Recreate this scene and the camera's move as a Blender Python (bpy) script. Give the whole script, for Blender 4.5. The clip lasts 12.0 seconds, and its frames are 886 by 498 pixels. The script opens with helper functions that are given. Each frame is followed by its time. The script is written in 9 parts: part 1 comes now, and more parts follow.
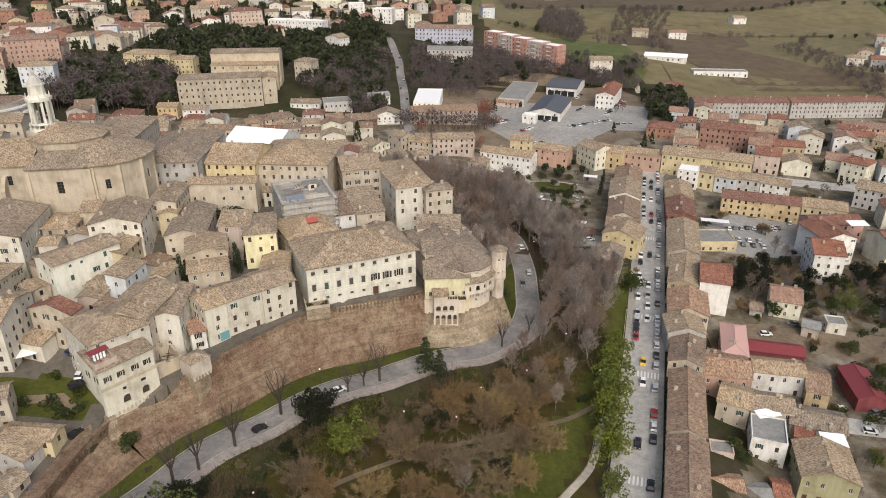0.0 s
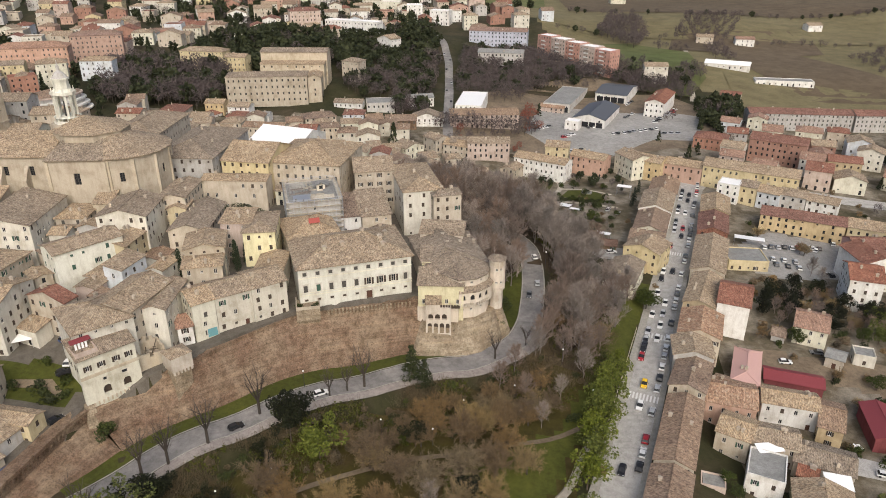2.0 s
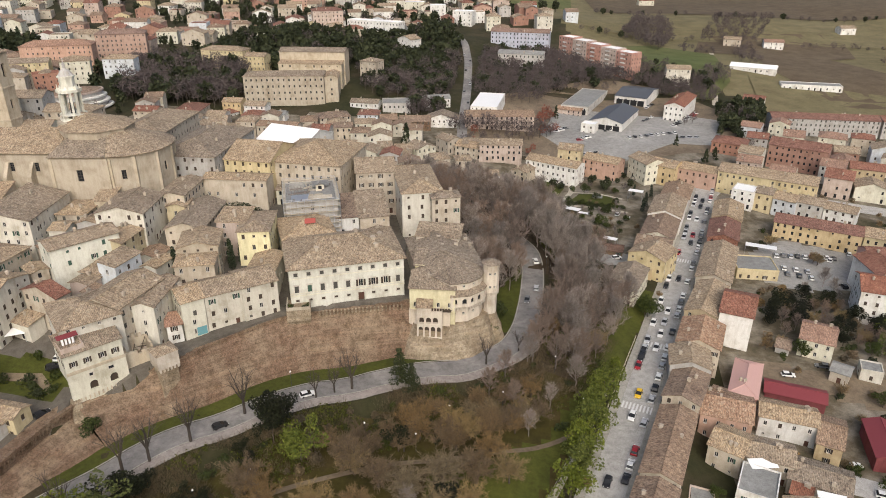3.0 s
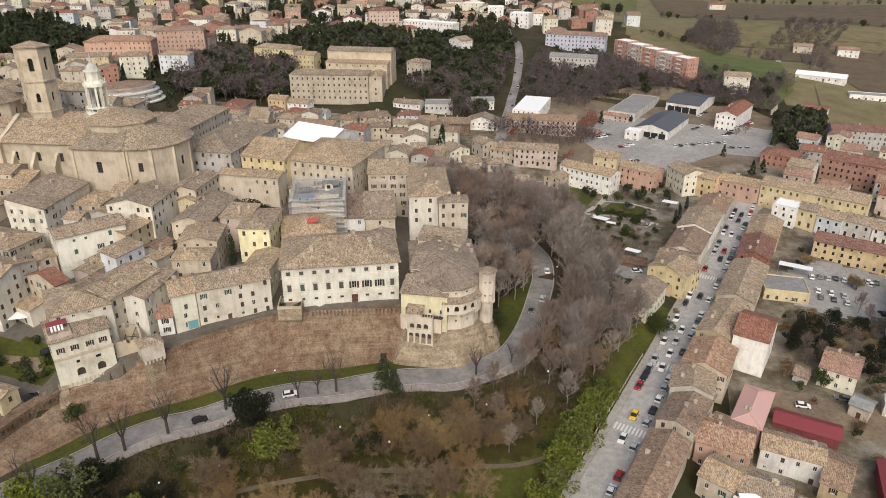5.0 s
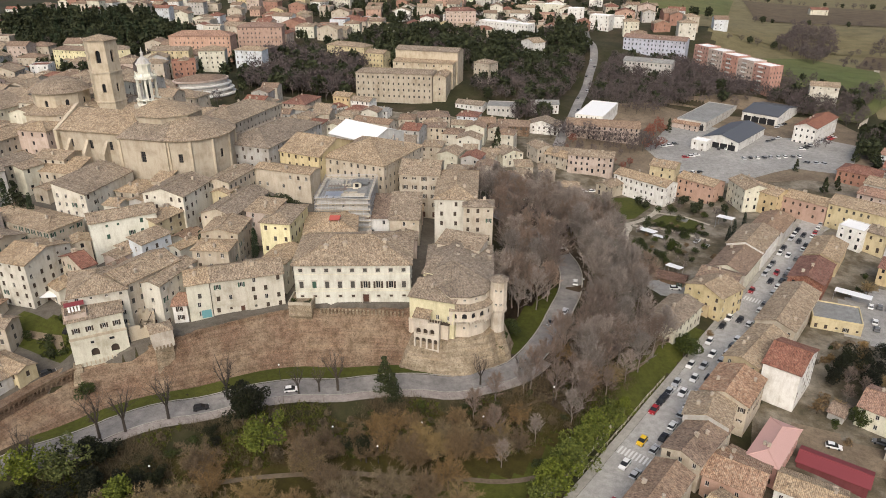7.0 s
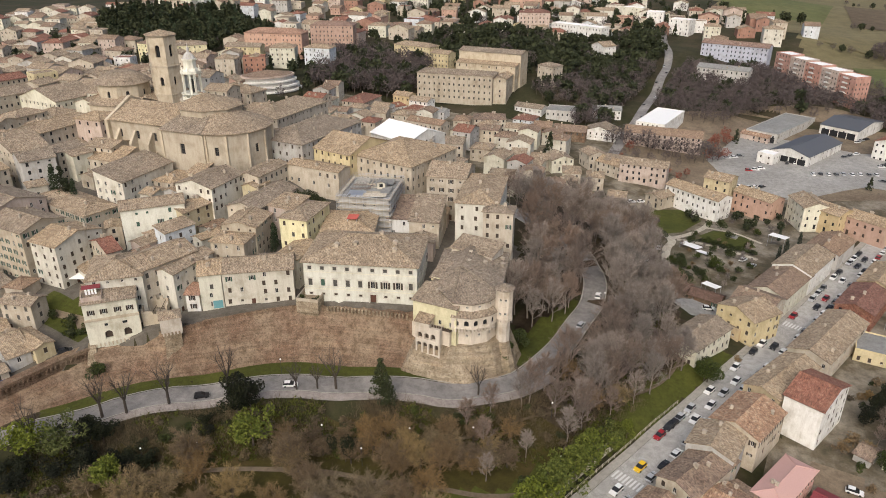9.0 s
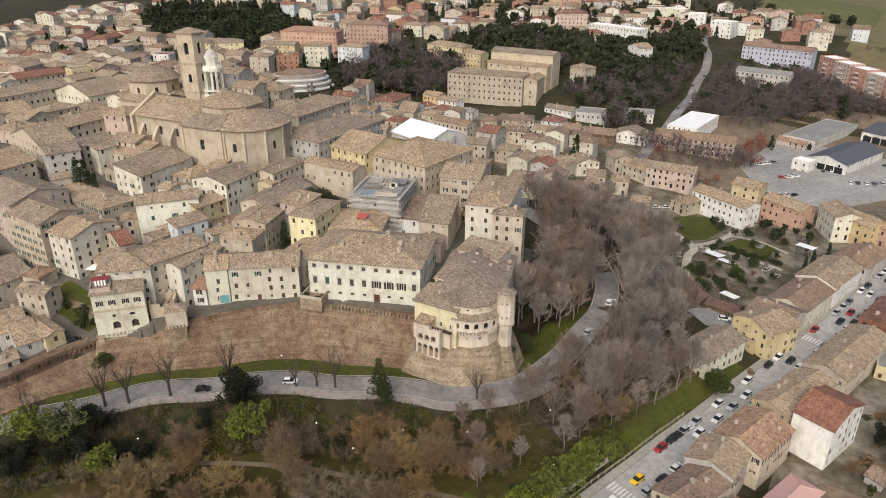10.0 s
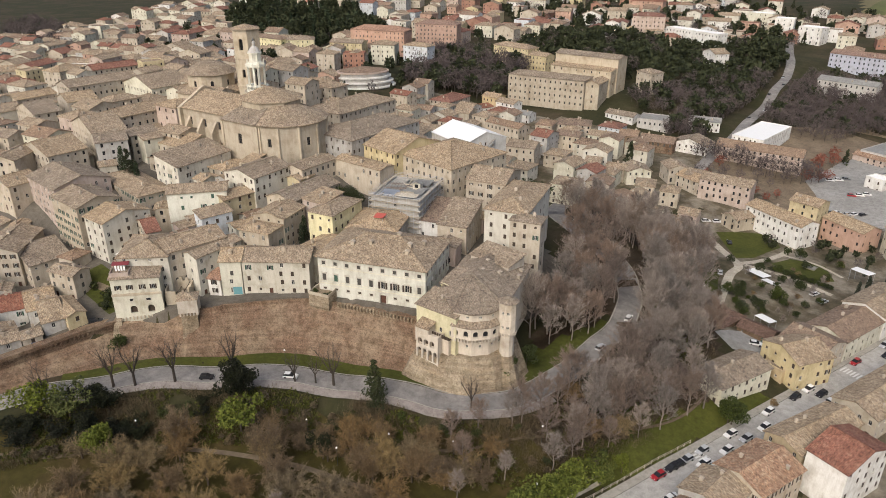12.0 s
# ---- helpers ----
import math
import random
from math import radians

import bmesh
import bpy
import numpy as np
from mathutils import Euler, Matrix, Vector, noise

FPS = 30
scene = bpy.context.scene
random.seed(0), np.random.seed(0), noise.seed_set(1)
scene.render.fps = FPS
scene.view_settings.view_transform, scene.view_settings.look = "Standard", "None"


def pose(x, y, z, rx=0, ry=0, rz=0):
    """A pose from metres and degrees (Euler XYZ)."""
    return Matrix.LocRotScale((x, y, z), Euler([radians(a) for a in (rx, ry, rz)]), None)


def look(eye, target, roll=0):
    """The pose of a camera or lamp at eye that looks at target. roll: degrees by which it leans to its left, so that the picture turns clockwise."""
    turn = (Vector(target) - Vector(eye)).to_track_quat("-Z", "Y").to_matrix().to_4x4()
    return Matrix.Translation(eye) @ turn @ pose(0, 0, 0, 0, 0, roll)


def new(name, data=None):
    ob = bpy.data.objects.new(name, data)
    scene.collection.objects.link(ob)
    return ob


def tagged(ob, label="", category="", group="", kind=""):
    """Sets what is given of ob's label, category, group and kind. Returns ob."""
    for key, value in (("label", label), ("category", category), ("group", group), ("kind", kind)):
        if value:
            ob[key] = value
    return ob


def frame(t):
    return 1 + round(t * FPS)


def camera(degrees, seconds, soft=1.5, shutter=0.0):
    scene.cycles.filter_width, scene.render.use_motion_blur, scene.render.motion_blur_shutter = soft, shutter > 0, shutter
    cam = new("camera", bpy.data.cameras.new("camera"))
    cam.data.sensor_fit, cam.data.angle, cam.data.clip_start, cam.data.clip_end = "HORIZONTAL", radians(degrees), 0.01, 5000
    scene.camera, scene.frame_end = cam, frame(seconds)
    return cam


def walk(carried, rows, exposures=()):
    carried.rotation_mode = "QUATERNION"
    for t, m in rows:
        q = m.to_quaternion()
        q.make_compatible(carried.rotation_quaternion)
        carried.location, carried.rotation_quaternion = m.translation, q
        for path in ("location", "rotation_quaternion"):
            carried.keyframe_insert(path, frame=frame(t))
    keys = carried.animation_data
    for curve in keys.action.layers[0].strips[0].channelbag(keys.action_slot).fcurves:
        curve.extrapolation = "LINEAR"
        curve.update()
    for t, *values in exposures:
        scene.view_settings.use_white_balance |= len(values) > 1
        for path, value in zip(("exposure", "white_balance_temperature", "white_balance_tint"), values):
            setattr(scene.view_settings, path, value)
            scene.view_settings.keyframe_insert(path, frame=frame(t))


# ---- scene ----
cam = camera(64.3, 12.0, 0.95)
METRES, EYE, TILT, LEAN, TURN = 130.0, 128.0, -25.0, 0.0, 0.0
ROWS = [
    (0.0, 0.0, 0.0, 0.0, 0.0, 0.0, 0.0),
    (0.5, 0.0394, 0.0083, 0.0031, 1.47, 0.03, -0.72),
    (1.0, 0.082, 0.0182, 0.0071, 2.99, 0.02, -1.45),
    (1.5, 0.1209, 0.0282, 0.0109, 4.21, 0.03, -2.03),
    (2.0, 0.163, 0.0398, 0.0156, 5.49, 0.02, -2.63),
    (2.5, 0.2014, 0.0514, 0.0206, 6.62, -0.02, -3.16),
    (3.0, 0.2425, 0.0651, 0.0259, 7.85, -0.07, -3.73),
    (5.0, 0.3951, 0.1262, 0.0497, 13.36, -0.45, -6.27),
    (5.5, 0.4306, 0.1421, 0.0567, 15.09, -0.65, -7.06),
    (6.0, 0.4683, 0.1603, 0.0653, 16.93, -0.89, -7.89),
    (6.5, 0.503, 0.1779, 0.0733, 18.63, -1.13, -8.65),
    (7.0, 0.5395, 0.198, 0.0821, 20.42, -1.41, -9.4),
    (9.0, 0.6771, 0.2835, 0.1208, 27.37, -2.66, -12.3),
    (9.5, 0.7083, 0.3066, 0.1307, 29.05, -3.02, -12.96),
    (10.0, 0.7411, 0.3324, 0.1418, 30.9, -3.45, -13.67),
    (10.5, 0.7706, 0.357, 0.153, 32.63, -3.87, -14.31),
    (11.0, 0.8014, 0.385, 0.1656, 34.47, -4.35, -14.98),
    (11.5, 0.8288, 0.4116, 0.1773, 36.19, -4.8, -15.6),
    (12.0, 0.8573, 0.4412, 0.1912, 38.05, -5.29, -16.25),
]
LIGHT = [(0.0, 0.17, 6200, 10), (12.0, 0.17, 6200, 10)]
walk(cam, [(t, pose(0, 0, EYE, TILT, LEAN, TURN) @ pose(METRES * x, METRES * y, METRES * z, 90 + pitch, roll, yaw)) for t, x, y, z, yaw, pitch, roll in ROWS], LIGHT)

# ---- light: an overcast winter day ----
SUN_UP, SUN_ROUND = 42.0, 165.0
world = bpy.data.worlds.new("overcast_sky")
scene.world = world
world.use_nodes = True
wn = world.node_tree.nodes
sky = wn.new("ShaderNodeTexSky")
sky.sky_type, sky.sun_disc = "NISHITA", False
sky.sun_elevation, sky.sun_rotation = radians(SUN_UP), radians(SUN_ROUND)
sky.air_density, sky.dust_density, sky.ozone_density = 1.0, 6.0, 0.5
wn["Background"].inputs["Strength"].default_value = 0.135
world.node_tree.links.new(sky.outputs["Color"], wn["Background"].inputs["Color"])
sun = new("sun", bpy.data.lights.new("sun", "SUN"))
sun.data.energy, sun.data.angle, sun.data.color = 1.6, radians(60), (1.0, 0.95, 0.88)
az = radians(SUN_ROUND)
sun.matrix_world = look((0, 0, 300), (-math.sin(az) * math.cos(radians(SUN_UP)) * 100, -math.cos(az) * math.cos(radians(SUN_UP)) * 100, 300 - math.sin(radians(SUN_UP)) * 100))


# ---- materials ----
MATS = {}


def node_mat(name, rough=0.9, metal=0.0):
    m = bpy.data.materials.new(name)
    m.use_nodes = True
    b = m.node_tree.nodes["Principled BSDF"]
    b.inputs["Roughness"].default_value, b.inputs["Metallic"].default_value = rough, metal
    b.inputs["Specular IOR Level"].default_value = 0.25
    return m, m.node_tree.nodes, m.node_tree.links, b


def noise_tex(nodes, links, coord, scale, detail=4.0, rough=0.6, stretch=None):
    n = nodes.new("ShaderNodeTexNoise")
    n.inputs["Scale"].default_value, n.inputs["Detail"].default_value, n.inputs["Roughness"].default_value = scale, detail, rough
    if stretch:
        mp = nodes.new("ShaderNodeMapping")
        mp.inputs["Scale"].default_value = stretch
        links.new(coord, mp.inputs["Vector"])
        coord = mp.outputs["Vector"]
    links.new(coord, n.inputs["Vector"])
    return n.outputs["Fac"]


def ramp(nodes, links, fac, stops):
    r = nodes.new("ShaderNodeValToRGB")
    links.new(fac, r.inputs["Fac"])
    while len(r.color_ramp.elements) < len(stops):
        r.color_ramp.elements.new(0.5)
    for e, (p, c) in zip(r.color_ramp.elements, stops):
        e.position, e.color = p, (*c, 1)
    return r.outputs["Color"]


def mix(nodes, links, kind, fac, a, b):
    m = nodes.new("ShaderNodeMix")
    m.data_type, m.blend_type = "RGBA", kind
    for sock, v in ((m.inputs["Factor"], fac), (m.inputs["A"], a), (m.inputs["B"], b)):
        if isinstance(v, (int, float)):
            sock.default_value = v
        elif isinstance(v, tuple):
            sock.default_value = (*v, 1)
        else:
            links.new(v, sock)
    return m.outputs["Result"]


def bump(nodes, links, bsdf, height, strength, distance):
    b = nodes.new("ShaderNodeBump")
    b.inputs["Strength"].default_value, b.inputs["Distance"].default_value = strength, distance
    links.new(height, b.inputs["Height"])
    links.new(b.outputs["Normal"], bsdf.inputs["Normal"])


def coords(nodes, which):
    if which == "World":
        return nodes.new("ShaderNodeNewGeometry").outputs["Position"]
    return nodes.new("ShaderNodeTexCoord").outputs[which]


def tint(nodes, links, col, amount):
    """Each object's own shade, lighter or darker and a little warmer or cooler."""
    info = nodes.new("ShaderNodeObjectInfo")
    h = nodes.new("ShaderNodeHueSaturation")
    for sock, lo, hi in (("Value", 1 - amount, 1 + amount), ("Saturation", 1 - amount * 0.9, 1 + amount * 0.6)):
        r = nodes.new("ShaderNodeMapRange")
        r.inputs["To Min"].default_value, r.inputs["To Max"].default_value = lo, hi
        links.new(info.outputs["Random"], r.inputs["Value"])
        links.new(r.outputs["Result"], h.inputs[sock])
    links.new(col, h.inputs["Color"])
    return h.outputs["Color"]


def plaster(name, col, stain=0.35, vary=0.10):
    m, n, l, b = node_mat(name, 0.92)
    pos = coords(n, "World")
    big = noise_tex(n, l, pos, 0.22, 5)
    streak = noise_tex(n, l, pos, 0.9, 4, 0.65, (1, 1, 0.18))
    fine = noise_tex(n, l, pos, 3.5, 3, 0.7)
    dark = tuple(c * k for c, k in zip(col, (0.60, 0.56, 0.50)))
    c = ramp(n, l, big, [(0.30, dark), (0.52, col), (0.8, tuple(min(1, x * 1.06) for x in col))])
    c = mix(n, l, "MIX", stain, c, ramp(n, l, streak, [(0.36, dark), (0.56, col)]))
    c = mix(n, l, "MULTIPLY", 0.5, c, ramp(n, l, fine, [(0.25, (0.72, 0.70, 0.66)), (0.6, (1, 1, 1))]))
    l.new(tint(n, l, c, vary), b.inputs["Base Color"])
    bump(n, l, b, fine, 0.4, 0.03)
    return m


def tiles(name, col, lichen, dark, vary=0.14):
    """Old clay barrel tiles: channels down the slope, courses across it, lichen and dark patches."""
    m, n, l, b = node_mat(name, 0.95)
    uv = coords(n, "UV")
    pos = coords(n, "World")
    rows = n.new("ShaderNodeTexWave")
    rows.bands_direction, rows.inputs["Scale"].default_value = "X", 0.8
    rows.inputs["Distortion"].default_value, rows.inputs["Detail"].default_value = 1.2, 2
    l.new(uv, rows.inputs["Vector"])
    cell = n.new("ShaderNodeTexVoronoi")
    mp = n.new("ShaderNodeMapping")
    mp.inputs["Scale"].default_value = (3.6, 1.7, 1)
    l.new(uv, mp.inputs["Vector"])
    l.new(mp.outputs["Vector"], cell.inputs["Vector"])
    cell.inputs["Scale"].default_value = 1.0
    big = noise_tex(n, l, pos, 0.16, 4)
    mid = noise_tex(n, l, pos, 0.8, 5, 0.7)
    fine = noise_tex(n, l, uv, 1.9, 3, 0.8, (1.4, 0.8, 1))
    c = ramp(n, l, mid, [(0.28, dark), (0.47, col), (0.63, lichen), (0.8, tuple(min(1, x * 1.12) for x in lichen))])
    sep = n.new("ShaderNodeSeparateColor")
    l.new(cell.outputs["Color"], sep.inputs["Color"])
    c = mix(n, l, "MULTIPLY", 0.85, c, ramp(n, l, sep.outputs["Red"], [(0.0, (0.62, 0.60, 0.58)), (0.55, (1.0, 1.0, 1.0)), (1.0, (1.18, 1.12, 1.04))]))
    c = mix(n, l, "MULTIPLY", 0.95, c, ramp(n, l, fine, [(0.33, (0.40, 0.37, 0.34)), (0.5, (1, 1, 1)), (0.68, (1.32, 1.27, 1.2))]))
    c = mix(n, l, "MULTIPLY", 0.5, c, ramp(n, l, rows.outputs["Fac"], [(0.1, (0.55, 0.53, 0.5)), (0.6, (1, 1, 1))]))
    c = mix(n, l, "MULTIPLY", 0.8, c, ramp(n, l, big, [(0.3, (0.70, 0.68, 0.67)), (0.6, (1.0, 1.0, 1.0))]))
    l.new(tint(n, l, c, vary), b.inputs["Base Color"])
    bump(n, l, b, rows.outputs["Fac"], 0.6, 0.06)
    return m


def masonry(name, cols, patch, scale=1.0):
    """Weathered brick: courses too small to count, with large worn, washed and mossy patches."""
    m, n, l, b = node_mat(name, 0.95)
    pos, uv = coords(n, "World"), coords(n, "UV")
    br = n.new("ShaderNodeTexBrick")
    br.inputs["Scale"].default_value = 1.6 * scale
    br.inputs["Color1"].default_value, br.inputs["Color2"].default_value = (*cols[0], 1), (*cols[1], 1)
    br.inputs["Mortar"].default_value = (*cols[2], 1)
    br.inputs["Mortar Size"].default_value, br.inputs["Bias"].default_value = 0.02, 0.0
    l.new(uv, br.inputs["Vector"])
    big = noise_tex(n, l, pos, 0.09, 5, 0.62)
    mid = noise_tex(n, l, pos, 0.55, 5, 0.7)
    fine = noise_tex(n, l, pos, 2.6, 4, 0.75)
    c = mix(n, l, "MIX", ramp(n, l, big, [(0.42, (0, 0, 0)), (0.62, (0.85, 0.85, 0.85))]), br.outputs["Color"], patch)
    c = mix(n, l, "MULTIPLY", 0.8, c, ramp(n, l, mid, [(0.3, (0.55, 0.52, 0.46)), (0.55, (1, 1, 1)), (0.8, (1.15, 1.12, 1.08))]))
    c = mix(n, l, "MULTIPLY", 0.75, c, ramp(n, l, fine, [(0.34, (0.42, 0.40, 0.36)), (0.5, (0.95, 0.95, 0.95)), (0.7, (1.25, 1.23, 1.18))]))
    bands = noise_tex(n, l, pos, 1.0, 5, 0.7, (0.07, 0.07, 1.3))
    c = mix(n, l, "MULTIPLY", 0.8, c, ramp(n, l, bands, [(0.32, (0.66, 0.62, 0.56)), (0.5, (1.0, 1.0, 1.0)), (0.68, (1.28, 1.24, 1.16))]))
    spots = noise_tex(n, l, pos, 1.15, 7, 0.85)
    c = mix(n, l, "MULTIPLY", 0.9, c, ramp(n, l, spots, [(0.36, (0.45, 0.43, 0.38)), (0.45, (0.97, 0.97, 0.97)), (0.57, (1.0, 1.0, 1.0)), (0.66, (1.42, 1.38, 1.3))]))
    run = noise_tex(n, l, pos, 1.0, 4, 0.6, (0.5, 0.5, 0.05))
    c = mix(n, l, "MULTIPLY", 0.6, c, ramp(n, l, run, [(0.34, (0.62, 0.60, 0.55)), (0.52, (1.0, 1.0, 1.0))]))
    l.new(c, b.inputs["Base Color"])
    bump(n, l, b, fine, 0.9, 0.2)
    return m


def blotchy(name, stops, scales=(0.05, 0.5, 3.0), rough=0.95, rel=0.08):
    m, n, l, b = node_mat(name, rough)
    pos = coords(n, "World")
    big, mid, fine = (noise_tex(n, l, pos, s, 5, 0.65) for s in scales)
    c = ramp(n, l, big, stops)
    c = mix(n, l, "MULTIPLY", 0.7, c, ramp(n, l, mid, [(0.3, (0.62, 0.60, 0.55)), (0.6, (1.08, 1.06, 1.0))]))
    c = mix(n, l, "MULTIPLY", 0.6, c, ramp(n, l, fine, [(0.3, (0.6, 0.6, 0.58)), (0.6, (1.1, 1.1, 1.1))]))
    l.new(c, b.inputs["Base Color"])
    bump(n, l, b, fine, 0.5, rel)
    return m


def leafy(name, a, b_, vary=0.25):
    m, n, l, b = node_mat(name, 0.8)
    g = n.new("ShaderNodeNewGeometry")
    c = ramp(n, l, g.outputs["Random Per Island"], [(0.0, a), (1.0, b_)])
    l.new(tint(n, l, c, vary), b.inputs["Base Color"])
    return m


def plain(name, col, rough=0.6, metal=0.0, vary=0.0, grain=6.0):
    m, n, l, b = node_mat(name, rough, metal)
    f = noise_tex(n, l, coords(n, "Object"), grain, 4, 0.6)
    c = mix(n, l, "MULTIPLY", 0.5, col, ramp(n, l, f, [(0.3, (0.78, 0.77, 0.75)), (0.6, (1, 1, 1))]))
    if vary:
        c = tint(n, l, c, vary)
    l.new(c, b.inputs["Base Color"])
    return m


WALLS = dict(
    ivory=(0.61, 0.585, 0.505), cream=(0.62, 0.60, 0.49), stucco=(0.56, 0.53, 0.445), pale=(0.64, 0.635, 0.555), butter=(0.68, 0.63, 0.40), sand=(0.49, 0.435, 0.35),
    white=(0.71, 0.70, 0.66), blue=(0.58, 0.61, 0.63), yellow=(0.56, 0.48, 0.30), ochre=(0.50, 0.40, 0.245), grey=(0.46, 0.445, 0.415),
    pink=(0.58, 0.36, 0.31), salmon=(0.48, 0.325, 0.25), redbrick=(0.34, 0.195, 0.145), olive=(0.34, 0.32, 0.19), maroon=(0.20, 0.055, 0.058),
    coral=(0.46, 0.265, 0.21), pinkish=(0.50, 0.41, 0.35), stone=(0.47, 0.41, 0.315), drum=(0.56, 0.50, 0.415), lilac=(0.48, 0.50, 0.58))
for key, c in WALLS.items():
    MATS[key] = plaster("plaster_" + key, c)
MATS["brick"] = masonry("weathered_brick", ((0.200, 0.126, 0.083), (0.160, 0.103, 0.070), (0.222, 0.172, 0.123)), (0.262, 0.200, 0.140))
MATS["palebrick"] = masonry("pale_weathered_brick", ((0.29, 0.225, 0.155), (0.25, 0.195, 0.135), (0.31, 0.27, 0.205)), (0.36, 0.305, 0.225))
MATS["tan"] = tiles("old_tan_tiles", (0.34, 0.27, 0.192), (0.415, 0.347, 0.253), (0.175, 0.135, 0.10), 0.18)
MATS["brown"] = tiles("brown_tiles", (0.275, 0.20, 0.145), (0.34, 0.26, 0.19), (0.15, 0.105, 0.08))
MATS["barn"] = tiles("dark_barn_tiles", (0.16, 0.10, 0.075), (0.20, 0.135, 0.105), (0.09, 0.06, 0.045))
MATS["terra"] = tiles("patched_terracotta_tiles", (0.36, 0.235, 0.16), (0.46, 0.35, 0.25), (0.19, 0.12, 0.085), 0.08)
MATS["red"] = tiles("red_tiles", (0.26, 0.125, 0.09), (0.31, 0.175, 0.125), (0.17, 0.085, 0.065))
MATS["salmonroof"] = tiles("salmon_tiles", (0.33, 0.215, 0.16), (0.38, 0.26, 0.20), (0.22, 0.14, 0.105))
MATS["pinkroof"] = plain("pink_render", (0.50, 0.31, 0.27), 0.9, 0, 0.15)
MATS["maroonroof"] = plain("maroon_sheet_metal", (0.20, 0.045, 0.05), 0.55)
MATS["greyroof"] = blotchy("grey_sheet_roof", [(0.3, (0.20, 0.20, 0.195)), (0.7, (0.30, 0.30, 0.29))], (0.08, 0.6, 3.0), 0.7)
MATS["whiteroof"] = plain("white_membrane", (0.80, 0.80, 0.78), 0.7)
MATS["glass"] = plain("window_glass", (0.025, 0.026, 0.028), 0.12)
MATS["frame"] = plain("white_window_frame", (0.55, 0.53, 0.48), 0.6)
MATS["sh_green"] = plain("green_shutter", (0.05, 0.095, 0.07), 0.7)
MATS["sh_brown"] = plain("brown_shutter", (0.062, 0.046, 0.034), 0.7)
MATS["sh_grey"] = plain("grey_shutter", (0.075, 0.07, 0.062), 0.7)
MATS["sill"] = plain("stone_sill", (0.5, 0.47, 0.4), 0.85)
MATS["doorwood"] = plain("door_wood", (0.09, 0.045, 0.03), 0.6)
MATS["chimney"] = plaster("chimney_render", (0.45, 0.39, 0.31))
MATS["metal"] = plain("galvanised_steel", (0.45, 0.46, 0.47), 0.45, 0.7)
MATS["darkmetal"] = plain("dark_iron", (0.05, 0.05, 0.05), 0.6, 0.3)
MATS["redcloth"] = plain("red_tarpaulin", (0.42, 0.10, 0.075), 0.8)
MATS["whitecloth"] = plain("white_sheeting", (0.82, 0.82, 0.80), 0.7)
MATS["soil"] = blotchy("garden_soil", [(0.30, (0.050, 0.046, 0.022)), (0.45, (0.11, 0.092, 0.062)), (0.6, (0.235, 0.208, 0.168)), (0.75, (0.30, 0.275, 0.235))], (0.07, 0.4, 2.5))
MATS["ground"] = blotchy("winter_grass_and_soil", [(0.30, (0.022, 0.025, 0.009)), (0.48, (0.036, 0.035, 0.014)), (0.62, (0.062, 0.048, 0.028)), (0.8, (0.040, 0.040, 0.015))], (0.035, 0.4, 2.5))
MATS["lawn"] = blotchy("lawn", [(0.35, (0.048, 0.056, 0.009)), (0.65, (0.076, 0.082, 0.014))], (0.08, 0.8, 4.0))
MATS["field_brown"] = blotchy("ploughed_field", [(0.3, (0.098, 0.074, 0.046)), (0.7, (0.132, 0.102, 0.066))], (0.01, 0.08, 1.0))
MATS["field_green"] = blotchy("pasture", [(0.3, (0.085, 0.105, 0.032)), (0.7, (0.13, 0.13, 0.055))], (0.012, 0.08, 1.0))
MATS["field_dry"] = blotchy("dry_meadow", [(0.3, (0.14, 0.12, 0.06)), (0.7, (0.18, 0.155, 0.085))], (0.012, 0.08, 1.0))
MATS["asphalt"] = blotchy("worn_asphalt", [(0.3, (0.165, 0.157, 0.155)), (0.52, (0.225, 0.215, 0.21)), (0.72, (0.30, 0.285, 0.275))], (0.12, 0.6, 4.0), 0.85, 0.02)
MATS["street"] = blotchy("street_asphalt", [(0.3, (0.34, 0.332, 0.32)), (0.7, (0.43, 0.42, 0.405))], (0.05, 0.5, 4.0), 0.85, 0.02)
MATS["paving"] = blotchy("old_paving", [(0.3, (0.10, 0.09, 0.076)), (0.7, (0.145, 0.13, 0.11))], (0.08, 0.6, 4.0), 0.9, 0.03)
MATS["concrete"] = blotchy("concrete", [(0.3, (0.30, 0.285, 0.255)), (0.7, (0.38, 0.365, 0.33))], (0.1, 0.7, 4.0), 0.9, 0.03)
MATS["gravel"] = blotchy("pale_gravel", [(0.3, (0.38, 0.34, 0.28)), (0.7, (0.48, 0.44, 0.37))], (0.1, 0.7, 4.0), 0.95, 0.03)
MATS["dirt"] = blotchy("trodden_dirt", [(0.3, (0.13, 0.10, 0.07)), (0.7, (0.22, 0.175, 0.125))], (0.1, 0.7, 4.0), 0.95, 0.03)
MATS["lot"] = blotchy("car_park_surface", [(0.3, (0.25, 0.243, 0.232)), (0.55, (0.31, 0.302, 0.29)), (0.72, (0.40, 0.385, 0.365))], (0.05, 0.5, 4.0), 0.9, 0.02)
MATS["paint"] = plain("white_road_paint", (0.62, 0.62, 0.59), 0.8)
MATS["bark"] = plain("bark", (0.10, 0.078, 0.058), 0.95, 0, 0.15)
MATS["twig_grey"] = leafy("bare_grey_twigs", (0.165, 0.138, 0.116), (0.34, 0.292, 0.25), 0.22)
MATS["twig_plum"] = leafy("bare_reddish_twigs", (0.135, 0.098, 0.076), (0.25, 0.19, 0.152), 0.2)
